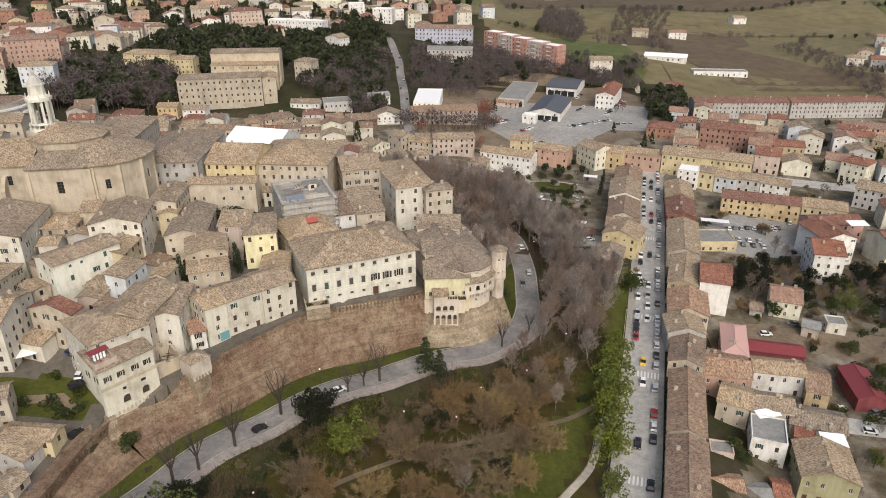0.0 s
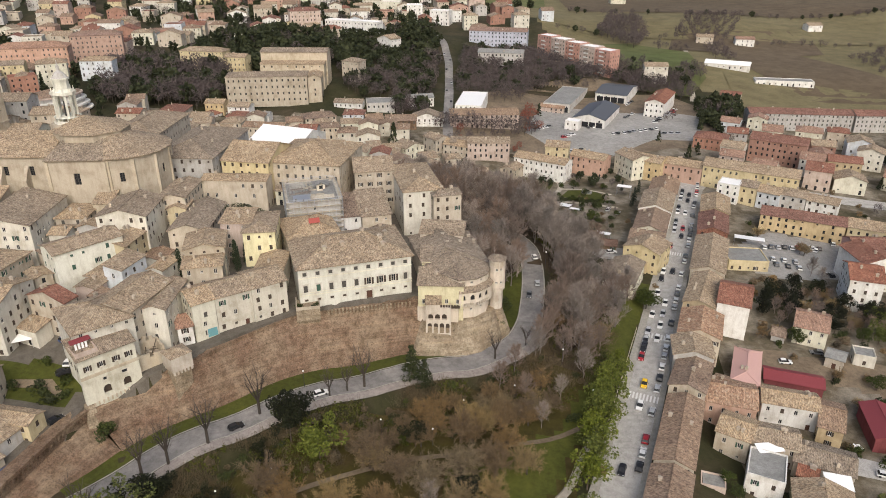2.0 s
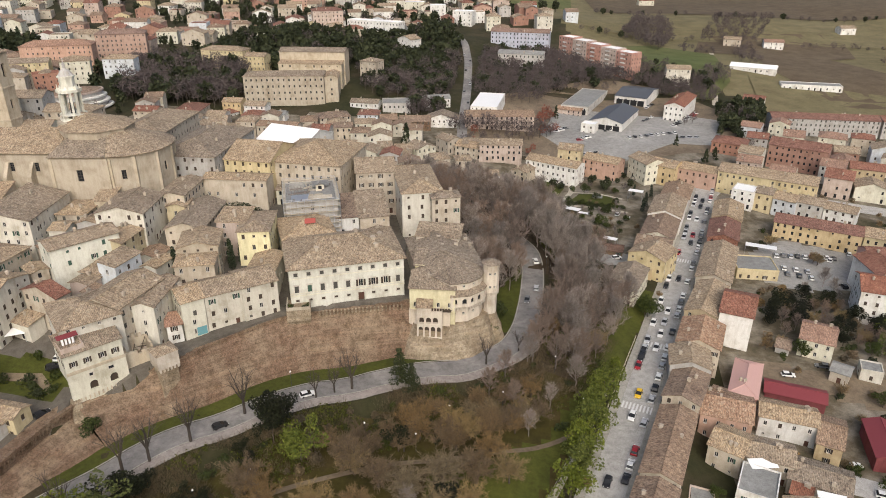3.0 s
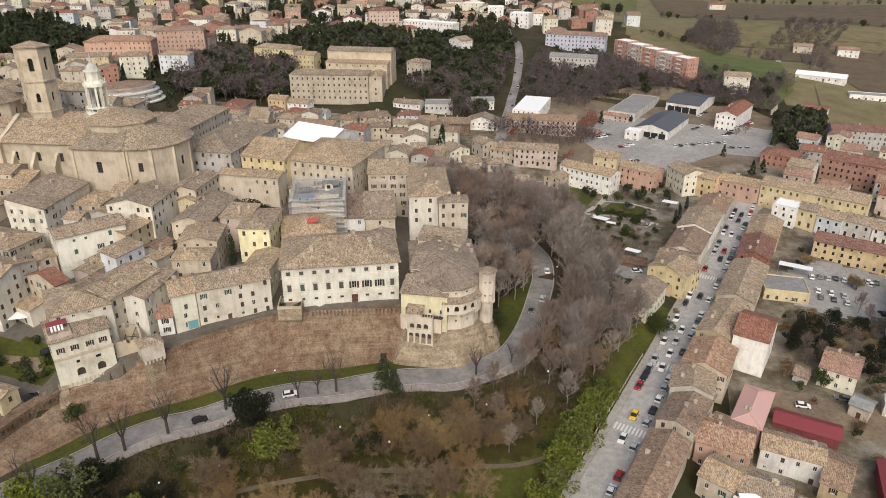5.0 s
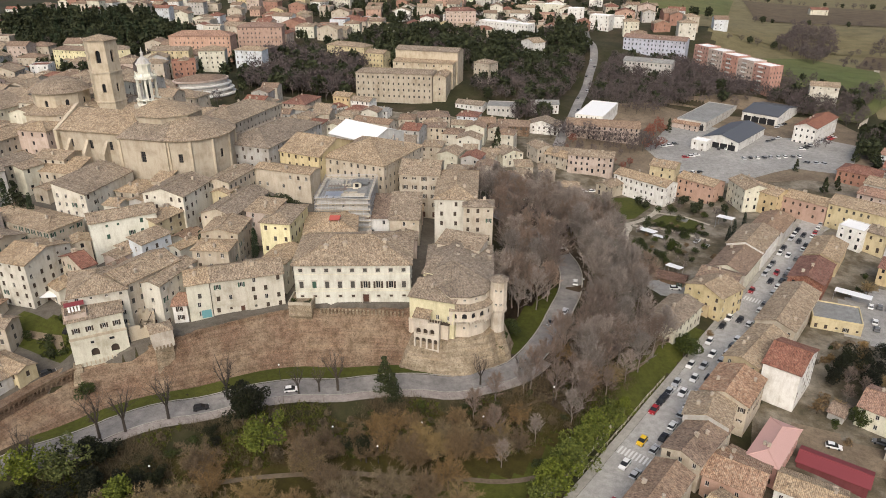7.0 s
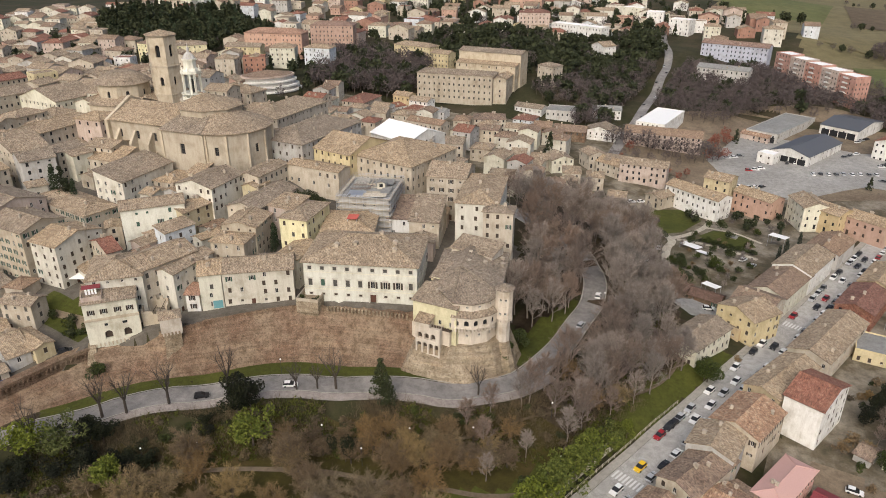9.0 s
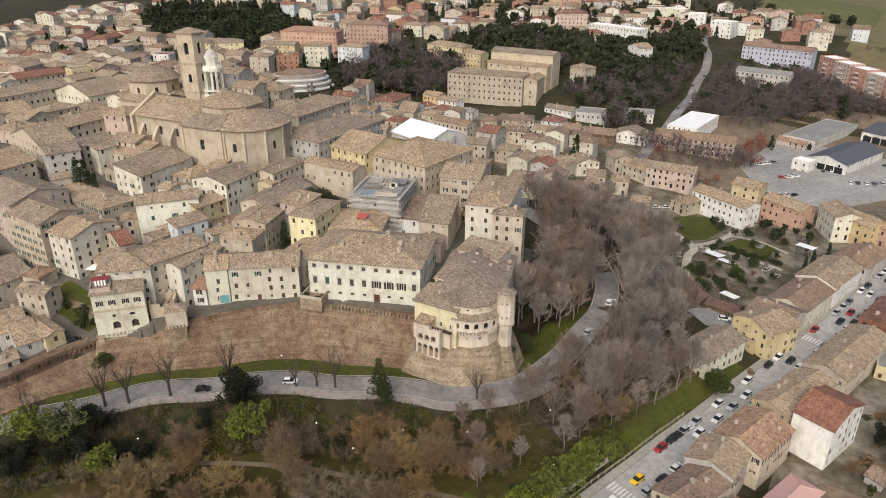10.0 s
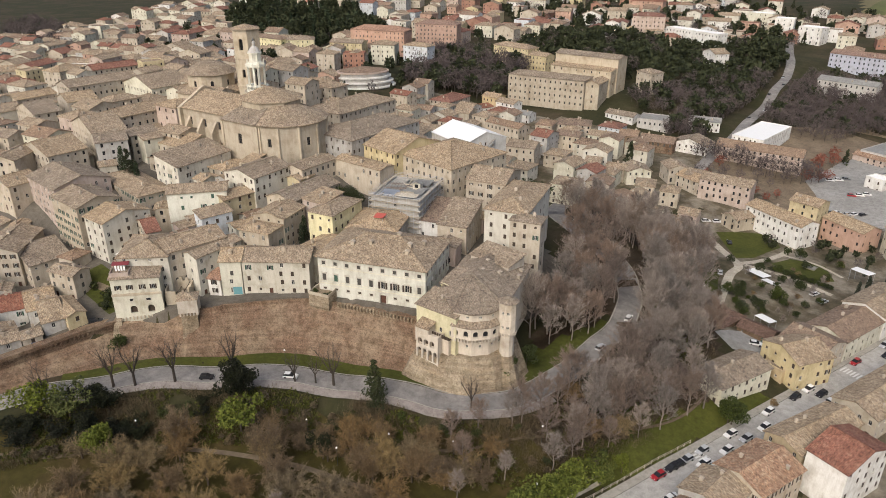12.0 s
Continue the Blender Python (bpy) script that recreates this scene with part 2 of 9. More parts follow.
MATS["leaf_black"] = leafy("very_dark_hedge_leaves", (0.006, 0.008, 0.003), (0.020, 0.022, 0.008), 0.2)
MATS["litter"] = blotchy("leaf_litter", [(0.30, (0.040, 0.029, 0.018)), (0.5, (0.062, 0.045, 0.029)), (0.7, (0.045, 0.040, 0.016))], (0.08, 0.6, 3.5))
MATS["twig_far"] = leafy("far_bare_twigs", (0.085, 0.065, 0.06), (0.14, 0.108, 0.098), 0.2)
MATS["slateroof"] = plain("slate_sheet_roof", (0.085, 0.09, 0.10), 0.6, 0, 0.1)
MATS["twig_brown"] = leafy("bare_brown_twigs", (0.128, 0.086, 0.040), (0.225, 0.155, 0.080), 0.2)
MATS["sidewalk"] = blotchy("worn_pinkish_sidewalk", [(0.3, (0.25, 0.22, 0.205)), (0.7, (0.34, 0.305, 0.285))], (0.1, 0.7, 4.0), 0.9, 0.02)
MATS["leaf_olive"] = leafy("ivy_and_bramble", (0.030, 0.036, 0.004), (0.078, 0.082, 0.010), 0.2)
MATS["twig_brush"] = leafy("dry_brush", (0.064, 0.049, 0.027), (0.13, 0.102, 0.060), 0.2)
MATS["teal"] = plain("teal_painted_door", (0.13, 0.27, 0.29), 0.6, 0, 0.1)
MATS["twig_tan"] = leafy("bare_tan_twigs", (0.155, 0.112, 0.054), (0.285, 0.212, 0.108), 0.2)
MATS["twig_dark"] = leafy("bare_dark_twigs", (0.07, 0.055, 0.042), (0.13, 0.10, 0.08), 0.15)
MATS["bark_grey"] = plain("grey_bark", (0.20, 0.17, 0.148), 0.95, 0, 0.15)
MATS["bark_dark"] = plain("dark_bark", (0.055, 0.045, 0.036), 0.95, 0, 0.15)
MATS["park"] = blotchy("park_grass", [(0.30, (0.030, 0.024, 0.007)), (0.48, (0.052, 0.044, 0.009)), (0.64, (0.070, 0.049, 0.020)), (0.8, (0.060, 0.058, 0.008))], (0.06, 0.5, 3.0))
MATS["twig_red"] = leafy("reddish_dry_leaves", (0.15, 0.05, 0.035), (0.22, 0.085, 0.055), 0.15)
MATS["leaf_green"] = leafy("evergreen_leaves", (0.018, 0.026, 0.007), (0.056, 0.066, 0.016))
MATS["leaf_light"] = leafy("light_pine_needles", (0.052, 0.066, 0.010), (0.135, 0.15, 0.026), 0.15)
MATS["leaf_dark"] = leafy("dark_conifer_needles", (0.018, 0.028, 0.014), (0.045, 0.058, 0.027))


# ---- building blocks ----
TILED = {"tan", "brown", "terra", "red", "salmonroof", "brick", "palebrick", "barn"}


class Shape:
    """Collects faces in metres, then turns them into one mesh."""

    def __init__(self):
        self.v, self.f, self.m = [], [], []

    def face(self, pts, mat=0):
        n = len(self.v)
        self.v += [tuple(p) for p in pts]
        self.f.append(tuple(range(n, n + len(pts))))
        self.m.append(mat)

    def box(self, x0, y0, z0, x1, y1, z1, mat=0, spin=0.0, about=(0, 0)):
        c, s = math.cos(spin), math.sin(spin)
        def turn(x, y, z):
            x, y = x - about[0], y - about[1]
            return (about[0] + c * x - s * y, about[1] + s * x + c * y, z)
        p = [turn(x, y, z) for z in (z0, z1) for x, y in ((x0, y0), (x1, y0), (x1, y1), (x0, y1))]
        for q in ((0, 3, 2, 1), (4, 5, 6, 7), (0, 1, 5, 4), (1, 2, 6, 5), (2, 3, 7, 6), (3, 0, 4, 7)):
            self.face([p[i] for i in q], mat)

    def beam(self, a, b, w, mat=0, sides=4, w2=None):
        a, b = Vector(a), Vector(b)
        d = (b - a).normalized()
        e = d.orthogonal().normalized()
        g = d.cross(e)
        w2 = w if w2 is None else w2
        ring = [(math.cos(2 * math.pi * (i + 0.5) / sides), math.sin(2 * math.pi * (i + 0.5) / sides)) for i in range(sides)]
        lo = [a + (e * c + g * s) * w / 2 for c, s in ring]
        hi = [b + (e * c + g * s) * w2 / 2 for c, s in ring]
        for i in range(sides):
            j = (i + 1) % sides
            self.face((lo[i], lo[j], hi[j], hi[i]), mat)
        self.face(hi, mat)
        self.face(lo[::-1], mat)

    def prism(self, poly, z0, z1, mat=0, poly_top=None):
        top = poly_top or poly
        k = len(poly)
        for i in range(k):
            j = (i + 1) % k
            self.face(((*poly[i], z0), (*poly[j], z0), (*top[j], z1), (*top[i], z1)), mat)
        self.face([(*p, z1) for p in top], mat)
        self.face([(*p, z0) for p in poly[::-1]], mat)

    def cone(self, poly, z0, tip, mat=0):
        k = len(poly)
        for i in range(k):
            self.face(((*poly[i], z0), (*poly[(i + 1) % k], z0), tip), mat)
        self.face([(*p, z0) for p in poly[::-1]], mat)

    def slab(self, faces, thick=0.2, mat=0, side=None):
        """A sheet of faces with thickness, open edges closed."""
        side = mat if side is None else side
        edges = {}
        key = lambda p: (round(p[0], 3), round(p[1], 3), round(p[2], 3))
        for f in faces:
            self.face(f, mat)
            self.face([(x, y, z - thick) for x, y, z in f][::-1], side)
            for i in range(len(f)):
                a, b = key(f[i]), key(f[(i + 1) % len(f)])
                edges[(a, b)] = edges.get((a, b), 0) + 1
        for a, b in edges:
            if (b, a) not in edges:
                self.face((a, (a[0], a[1], a[2] - thick), (b[0], b[1], b[2] - thick), b), side)

    def add(self, other, m, mats):
        """Takes over another shape's faces at the pose m. mats: its materials' places here."""
        n = len(self.v)
        self.v += [tuple(m @ Vector(p)) for p in other.v]
        self.f += [tuple(i + n for i in f) for f in other.f]
        self.m += [mats[k] for k in other.m]

    def mesh(self, name, mats):
        me = bpy.data.meshes.new(name)
        me.from_pydata(self.v, [], self.f)
        for k in mats:
            me.materials.append(MATS[k])
        if len(mats) > 1:
            me.polygons.foreach_set("material_index", self.m)
        if not TILED.intersection(mats):
            return me
        uv = me.uv_layers.new(name="UVMap").data
        vs = self.v
        i = 0
        for f in self.f:
            a, b, c = Vector(vs[f[0]]), Vector(vs[f[1]]), Vector(vs[f[2]])
            n = (b - a).cross(c - a)
            if n.length < 1e-9:
                n = Vector((0, 0, 1))
            n.normalize()
            h = Vector((-n.y, n.x, 0)) if abs(n.z) < 0.999 else Vector((1, 0, 0))
            h.normalize()
            s = n.cross(h)
            for k in f:
                p = vs[k]
                uv[i].uv = (p[0] * h.x + p[1] * h.y, p[0] * s.x + p[1] * s.y + p[2] * s.z)
                i += 1
        return me


def part(name, shape, mats, parent=None, label=""):
    ob = new(name, shape if isinstance(shape, bpy.types.Mesh) else shape.mesh(name, mats))
    if parent is not None:
        ob.parent = parent
    if label:
        ob["label"] = label
    return ob


def thing(name, x, y, z, rot, label, category, group="", kind=""):
    ob = new(name)
    ob.location, ob.rotation_euler = (x, y, z), (0, 0, radians(rot))
    ob.empty_display_size = 0.5
    return tagged(ob, label, category, group, kind)


def ring(x, y, r, n, start=0.0, sweep=360.0):
    m = n if sweep >= 360 else n - 1
    return [(x + r * math.cos(radians(start + sweep * i / m)), y + r * math.sin(radians(start + sweep * i / m))) for i in range(n)]


def smooth(t):
    t = np.clip(t, 0, 1)
    return t * t * (3 - 2 * t)


# ---- the lie of the land ----
# low ground: the ring road, the street, the park, the valley and the far hills
LOW = "-75,110,10.5 -58,134,10.5 -34,158,10.5 0,176,10.5 22,189,10.5 28,205,11.5 30,230,13 28,255,15 15,275,17 -10,285,18"
LOW += " 48,135,1 57,163,1.6 64,186,2 72,214,2.3 83,254,2.6 95,295,3.2 102,330,3.6 109,350,3.8 20,130,1.5 0,120,2 -30,110,3 35,160,3 -10,145,5"
LOW += " -40,120,5 -60,100,6 20,165,6 45,200,5 42,230,7 45,260,7 30,300,9 98,225,0.5 95,195,-2 90,170,-4 100,140,-6 120,180,-4.5 125,225,0"
LOW += " 150,260,0 160,220,-2 170,290,0.5 115,275,2.5 150,330,2 200,310,1 150,380,4 210,400,3 250,300,0 300,400,0 220,490,3 300,490,3"
LOW += " 60,290,2.8 35,310,2.5 25,350,2 40,380,1 60,385,2 0,400,6 -20,400,7 80,385,4 50,460,6.5 100,460,6.5 130,460,6 60,540,8 100,540,8 130,520,7"
LOW += " -30,460,9 -33,549,13.5 -36,604,22 -60,680,30 -80,760,34 -200,800,38 0,800,36 110,640,20 70,575,17 40,625,21 150,700,18 300,700,12"
LOW += " 500,700,15 200,900,28 500,1000,35 -100,1000,45 -300,1000,48 -500,900,45 -150,420,12 -100,420,10 -60,430,9 -150,456,13 -150,500,18"
LOW += " -110,520,22 -215,520,26 -220,450,20 -130,560,28 -200,620,32 -300,600,33 -300,430,26 -400,500,28 -600,600,30 -600,300,20 -90,80,5 -60,60,2"
LOW = np.array([[float(v) for v in p.split(",")] for p in LOW.split()])
# the town's own ground, inside its wall
HIGH = "-82,105,13 -85,120,15.5 -88,134,17 -77,141,20 -70,150,22.2 -62,158,22.8 -50,172,23.6 -42,180,24.3 -20,190,25 5,200,24 -128,131,15 -100,135,19 -109,149,24 -125,150,24"
HIGH += " -95,174,31 -60,200,31 -30,215,28 -10,235,27 -60,235,34 -120,210,40 -100,240,40 -160,215,42 -220,290,42 -150,170,38 -171,160,34"
HIGH += " -300,300,36 -250,200,34 -200,130,22 -450,300,30 -120,320,26 -50,280,24 -110,115,12 -150,115,12"
HIGH = np.array([[float(v) for v in p.split(",")] for p in HIGH.split()])
# the edge of the town: x, y, and how many metres the ground takes to fall away there
RIM = [(-86, 95, 1.5), (-83, 118, 1.5), (-80.5, 136, 1.5), (-62, 153, 1.5), (-52, 165.5, 1.5), (-40.5, 176.5, 1.5), (-31, 181, 1.5), (-6, 189.5, 1.5),
       (8, 189.5, 2), (16, 196, 2), (18, 203, 6), (7, 224, 8), (4, 244, 10), (-8, 266, 20), (-40, 285, 30), (-120, 335, 40), (-250, 370, 50), (-460, 380, 60),
       (-460, 60, 40), (-120, 85, 10)]


def blend(pts, x, y):
    num, den = np.zeros_like(x), np.zeros_like(x)
    for px, py, pz in pts:
        w = 1.0 / ((x - px) ** 2 + (y - py) ** 2 + 60.0) ** 1.8
        num, den = num + w * pz, den + w
    return num / den


def inside_rim(x, y):
    """1 on the town's ground, 0 on the low ground."""
    inside, best, width = np.zeros(x.shape, bool), np.full(x.shape, 1e9), np.ones(x.shape)
    for (ax, ay, aw), (bx, by, bw) in zip(RIM, RIM[1:] + RIM[:1]):
        cross = ((ay > y) != (by > y)) & (x < (bx - ax) * (y - ay) / (by - ay + 1e-12) + ax)
        inside ^= cross
        k = np.clip(((x - ax) * (bx - ax) + (y - ay) * (by - ay)) / ((bx - ax) ** 2 + (by - ay) ** 2), 0, 1)
        d = np.hypot(x - ax - k * (bx - ax), y - ay - k * (by - ay))
        near = d < best
        best, width = np.where(near, d, best), np.where(near, aw + k * (bw - aw), width)
    return np.where(inside, smooth(best / width), 0.0)


ROAD = [(-90, 78), (-80, 98), (-72, 114), (-59, 134), (-48, 145.5), (-34, 157.5), (-17, 168.5), (-1, 175.5), (11, 180.5), (22.5, 189.5), (27.6, 201), (29, 214), (29.6, 230), (28.5, 247), (22, 262), (8, 276), (-14, 288), (-34, 305), (-45, 330), (-40, 360)]
STREET = [(35, 90), (44, 121), (48.9, 135.4), (57.3, 163.6), (64, 186.4), (72, 214.3), (83.3, 254.6), (94.4, 293), (103.6, 328.6), (109.5, 350), (114, 368)]


def spline(pts, step=3.0):
    """Points along a smooth line through the given ones (Catmull-Rom)."""
    p = [Vector(q) for q in pts]
    p = [2 * p[0] - p[1]] + p + [2 * p[-1] - p[-2]]
    out = []
    for a, b, c, d in zip(p, p[1:], p[2:], p[3:]):
        n = max(2, int((c - b).length / step))
        for i in range(n):
            t = i / n
            out.append(0.5 * ((2 * b) + (c - a) * t + (2 * a - 5 * b + 4 * c - d) * t * t + (3 * b - a - 3 * c + d) * t ** 3))
    out.append(p[-2])
    return out


BEDS = []
for line in (ROAD, STREET):
    pts = spline(line, 2.0)
    px, py = np.array([p.x for p in pts]), np.array([p.y for p in pts])
    BEDS.append((px, py, blend(LOW, px, py)))


def land(x, y):
    """The height of the ground: roads are level from side to side."""
    x, y = np.asarray(x, float), np.asarray(y, float)
    k = inside_rim(x, y)
    low = blend(LOW, x, y)
    for px, py, pz in BEDS:
        near, z = np.full(x.shape, 1e9), np.zeros(x.shape)
        for a, b, c in zip(px, py, pz):
            d = (x - a) ** 2 + (y - b) ** 2
            z, near = np.where(d < near, c, z), np.minimum(near, d)
        w = smooth((11.0 - np.sqrt(near)) / 4.0)
        low = low * (1 - w) + z * w
    return low * (1 - k) + blend(HIGH, x, y) * k


GRID = {}


def ground_at(x, y):
    """The height of the ground sheet at a place."""
    xs, ys, Z = GRID["xs"], GRID["ys"], GRID["Z"]
    i = min(max(int(np.searchsorted(xs, x)) - 1, 0), len(xs) - 2)
    j = min(max(int(np.searchsorted(ys, y)) - 1, 0), len(ys) - 2)
    u, v = (x - xs[i]) / (xs[i + 1] - xs[i]), (y - ys[j]) / (ys[j + 1] - ys[j])
    return float((Z[j, i] * (1 - u) + Z[j, i + 1] * u) * (1 - v) + (Z[j + 1, i] * (1 - u) + Z[j + 1, i + 1] * u) * v)


def axis(lo, hi, a, b, fine, grow):
    mid = list(np.arange(a, b + fine / 2, fine))
    right, step = [mid[-1]], fine
    while right[-1] < hi:
        step *= grow
        right.append(right[-1] + step)
    left, step = [mid[0]], fine
    while left[-1] > lo:
        step *= grow
        left.append(left[-1] - step)
    return np.array(left[:0:-1] + mid + right[1:])


def make_ground():
    xs, ys = axis(-3500, 3500, -100, 140, 2.5, 1.06), axis(-1500, 4500, 90, 330, 2.5, 1.05)
    X, Y = np.meshgrid(xs, ys)
    Z = land(X.ravel(), Y.ravel())
    nx, ny = len(xs), len(ys)
    GRID.update(xs=xs, ys=ys, Z=Z.reshape(ny, nx))
    v = np.column_stack([X.ravel(), Y.ravel(), Z])
    f = [(j * nx + i, j * nx + i + 1, (j + 1) * nx + i + 1, (j + 1) * nx + i) for j in range(ny - 1) for i in range(nx - 1)]
    me = bpy.data.meshes.new("ground")
    me.from_pydata(v.tolist(), [], f)
    me.polygons.foreach_set("use_smooth", [True] * len(f))
    me.materials.append(MATS["ground"])
    tagged(new("ground", me), "winter grass and bare soil over the valley and hills", "ground", kind="structure")


def sides(line, off):
    res = []
    for i, p in enumerate(line):
        d = (line[min(i + 1, len(line) - 1)] - line[max(i - 1, 0)])
        n = Vector((d.y, -d.x)).normalized()
        res.append((p.x + n.x * off, p.y + n.y * off))
    return res


def ribbon(name, pts, left, right, mat, lift, label, category="road", step=3.0, cross=3, kind="structure", level=False):
    """A strip laid on the land between two offsets from a line (right is positive)."""
    line = spline(pts, step)
    rows = [sides(line, left + (right - left) * k / cross) for k in range(cross + 1)]
    s = Shape()
    zs = []
    for r in rows:
        zs.append(land([p[0] for p in r], [p[1] for p in r]) + lift)
    if level:
        mean = sum(zs) / len(zs)
        zs = [mean for _ in zs]
    for i in range(len(line) - 1):
        for k in range(cross):
            s.face([(*rows[k][i], zs[k][i]), (*rows[k + 1][i], zs[k + 1][i]), (*rows[k + 1][i + 1], zs[k + 1][i + 1]), (*rows[k][i + 1], zs[k][i + 1])][::-1])
    me = s.mesh(name, [mat])
    return tagged(new(name, me), label, category, kind=kind)


def patch(name, poly, mat, lift, label, category, cell=4.0):
    """A sheet laid on the land inside an outline."""
    bm = bmesh.new()
    bm.faces.new([bm.verts.new((x, y, 0)) for x, y in poly])
    xs, ys = [p[0] for p in poly], [p[1] for p in poly]
    for k in range(1, int((max(xs) - min(xs)) / cell) + 1):
        bmesh.ops.bisect_plane(bm, geom=bm.verts[:] + bm.edges[:] + bm.faces[:], plane_co=(min(xs) + k * cell, 0, 0), plane_no=(1, 0, 0))
    for k in range(1, int((max(ys) - min(ys)) / cell) + 1):
        bmesh.ops.bisect_plane(bm, geom=bm.verts[:] + bm.edges[:] + bm.faces[:], plane_co=(0, min(ys) + k * cell, 0), plane_no=(0, 1, 0))
    zs = land([v.co.x for v in bm.verts], [v.co.y for v in bm.verts])
    for v, z in zip(bm.verts, zs):
        v.co.z = z + lift
    bmesh.ops.recalc_face_normals(bm, faces=bm.faces)
    if bm.faces and sum(f.normal.z for f in bm.faces) < 0:
        bmesh.ops.reverse_faces(bm, faces=bm.faces)
    me = bpy.data.meshes.new(name)
    bm.to_mesh(me)
    bm.free()
    me.materials.append(MATS[mat])
    return tagged(new(name, me), label, category, kind="structure")


def carpet(name, poly, mat, lift, label, category):
    """A surface made of the ground's own cells inside an outline."""
    xs, ys, Z = GRID["xs"], GRID["ys"], GRID["Z"]
    s = Shape()
    px, py = [p[0] for p in poly], [p[1] for p in poly]
    for j in range(len(ys) - 1):
        if not min(py) < ys[j] < max(py):
            continue
        for i in range(len(xs) - 1):
            cx, cy = (xs[i] + xs[i + 1]) / 2, (ys[j] + ys[j + 1]) / 2
            if min(px) < cx < max(px) and in_poly(cx, cy, poly):
                s.face(((xs[i], ys[j], Z[j, i] + lift), (xs[i + 1], ys[j], Z[j, i + 1] + lift), (xs[i + 1], ys[j + 1], Z[j + 1, i + 1] + lift), (xs[i], ys[j + 1], Z[j + 1, i] + lift)))
    return tagged(new(name, s.mesh(name, [mat])), label, category, kind="structure")


def in_poly(x, y, poly):
    hit = False
    for (ax, ay), (bx, by) in zip(poly, poly[1:] + poly[:1]):
        if (ay > y) != (by > y) and x < (bx - ax) * (y - ay) / (by - ay) + ax:
            hit = not hit
    return hit


# ---- houses ----
SIZES = dict(s=(0.75, 0.75), m=(0.95, 1.5), l=(1.15, 2.0), d=(1.15, 2.2), g=(2.4, 2.4))
WINDOWS = {}


def window_mesh(size, shut):
    """A framed, recessed pane with a sill; shutters folded back on the wall, or drawn over the pane."""
    if (size, shut) not in WINDOWS:
        w, h = SIZES[size]
        s = Shape()
        y = 0.16
        if size in "dg":
            s.box(-w / 2, y, 0, w / 2, y + 0.06, h, 2)
        else:
            f = 0.09
            s.face(((-w / 2, y + 0.03, 0), (w / 2, y + 0.03, 0), (w / 2, y + 0.03, h), (-w / 2, y + 0.03, h)), 1)
            for x0, x1, z0, z1 in ((-w / 2, -w / 2 + f, 0, h), (w / 2 - f, w / 2, 0, h), (-w / 2 + f, w / 2 - f, h - f, h), (-w / 2 + f, w / 2 - f, 0, f), (-f / 2, f / 2, f, h - f)):
                s.box(x0, y - 0.03, z0, x1, y + 0.025, z1, 0)
            s.box(-w / 2 - 0.1, -0.10, -0.10, w / 2 + 0.1, 0.10, -0.004, 3)
            if shut.endswith("open"):
                for a, b in ((-w - 0.01, -w / 2 - 0.02), (w / 2 + 0.02, w + 0.01)):
                    s.box(a, -0.07, 0.0, b, -0.004, h, 2)
            elif shut.endswith("closed"):
                s.box(-w / 2 + 0.01, 0.02, 0.01, w / 2 - 0.01, 0.08, h - 0.01, 2)
        colour = "sh_" + shut.split("_")[0] if shut else "doorwood"
        WINDOWS[(size, shut)] = s.mesh("window", ["frame", "glass", colour, "sill"])
    return WINDOWS[(size, shut)]


def facade(s, p, ex, width, z0, z1, holes, depth=0.24, mat=0):
    """A wall face from p along ex with real openings and their reveals. holes: x, z, w, h."""
    n = Vector((ex.y, -ex.x, 0))
    at = lambda x, z, k=0.0: (p.x + ex.x * x - n.x * k, p.y + ex.y * x - n.y * k, z)
    xs = sorted({0.0, width, *[h[0] - h[2] / 2 for h in holes], *[h[0] + h[2] / 2 for h in holes]})
    zs = sorted({z0, z1, *[h[1] for h in holes], *[h[1] + h[3] for h in holes]})
    for a, b in zip(xs, xs[1:]):
        run = None
        for c, d in zip(zs, zs[1:]):
            mx, mz = (a + b) / 2, (c + d) / 2
            hole = any(abs(mx - h[0]) < h[2] / 2 and h[1] < mz < h[1] + h[3] for h in holes)
            if not hole and run is None:
                run = c
            if hole and run is not None:
                s.face((at(a, run), at(b, run), at(b, c), at(a, c)), mat)
                run = None
        if run is not None:
            s.face((at(a, run), at(b, run), at(b, z1), at(a, z1)), mat)
    for x, z, w, h in holes:
        a, b, c, d = x - w / 2, x + w / 2, z, z + h
        for q in (((a, c), (b, c)), ((b, c), (b, d)), ((b, d), (a, d)), ((a, d), (a, c))):
            (x0, c0), (x1, c1) = q
            s.face((at(x0, c0), at(x0, c0, depth), at(x1, c1, depth), at(x1, c1)), mat)


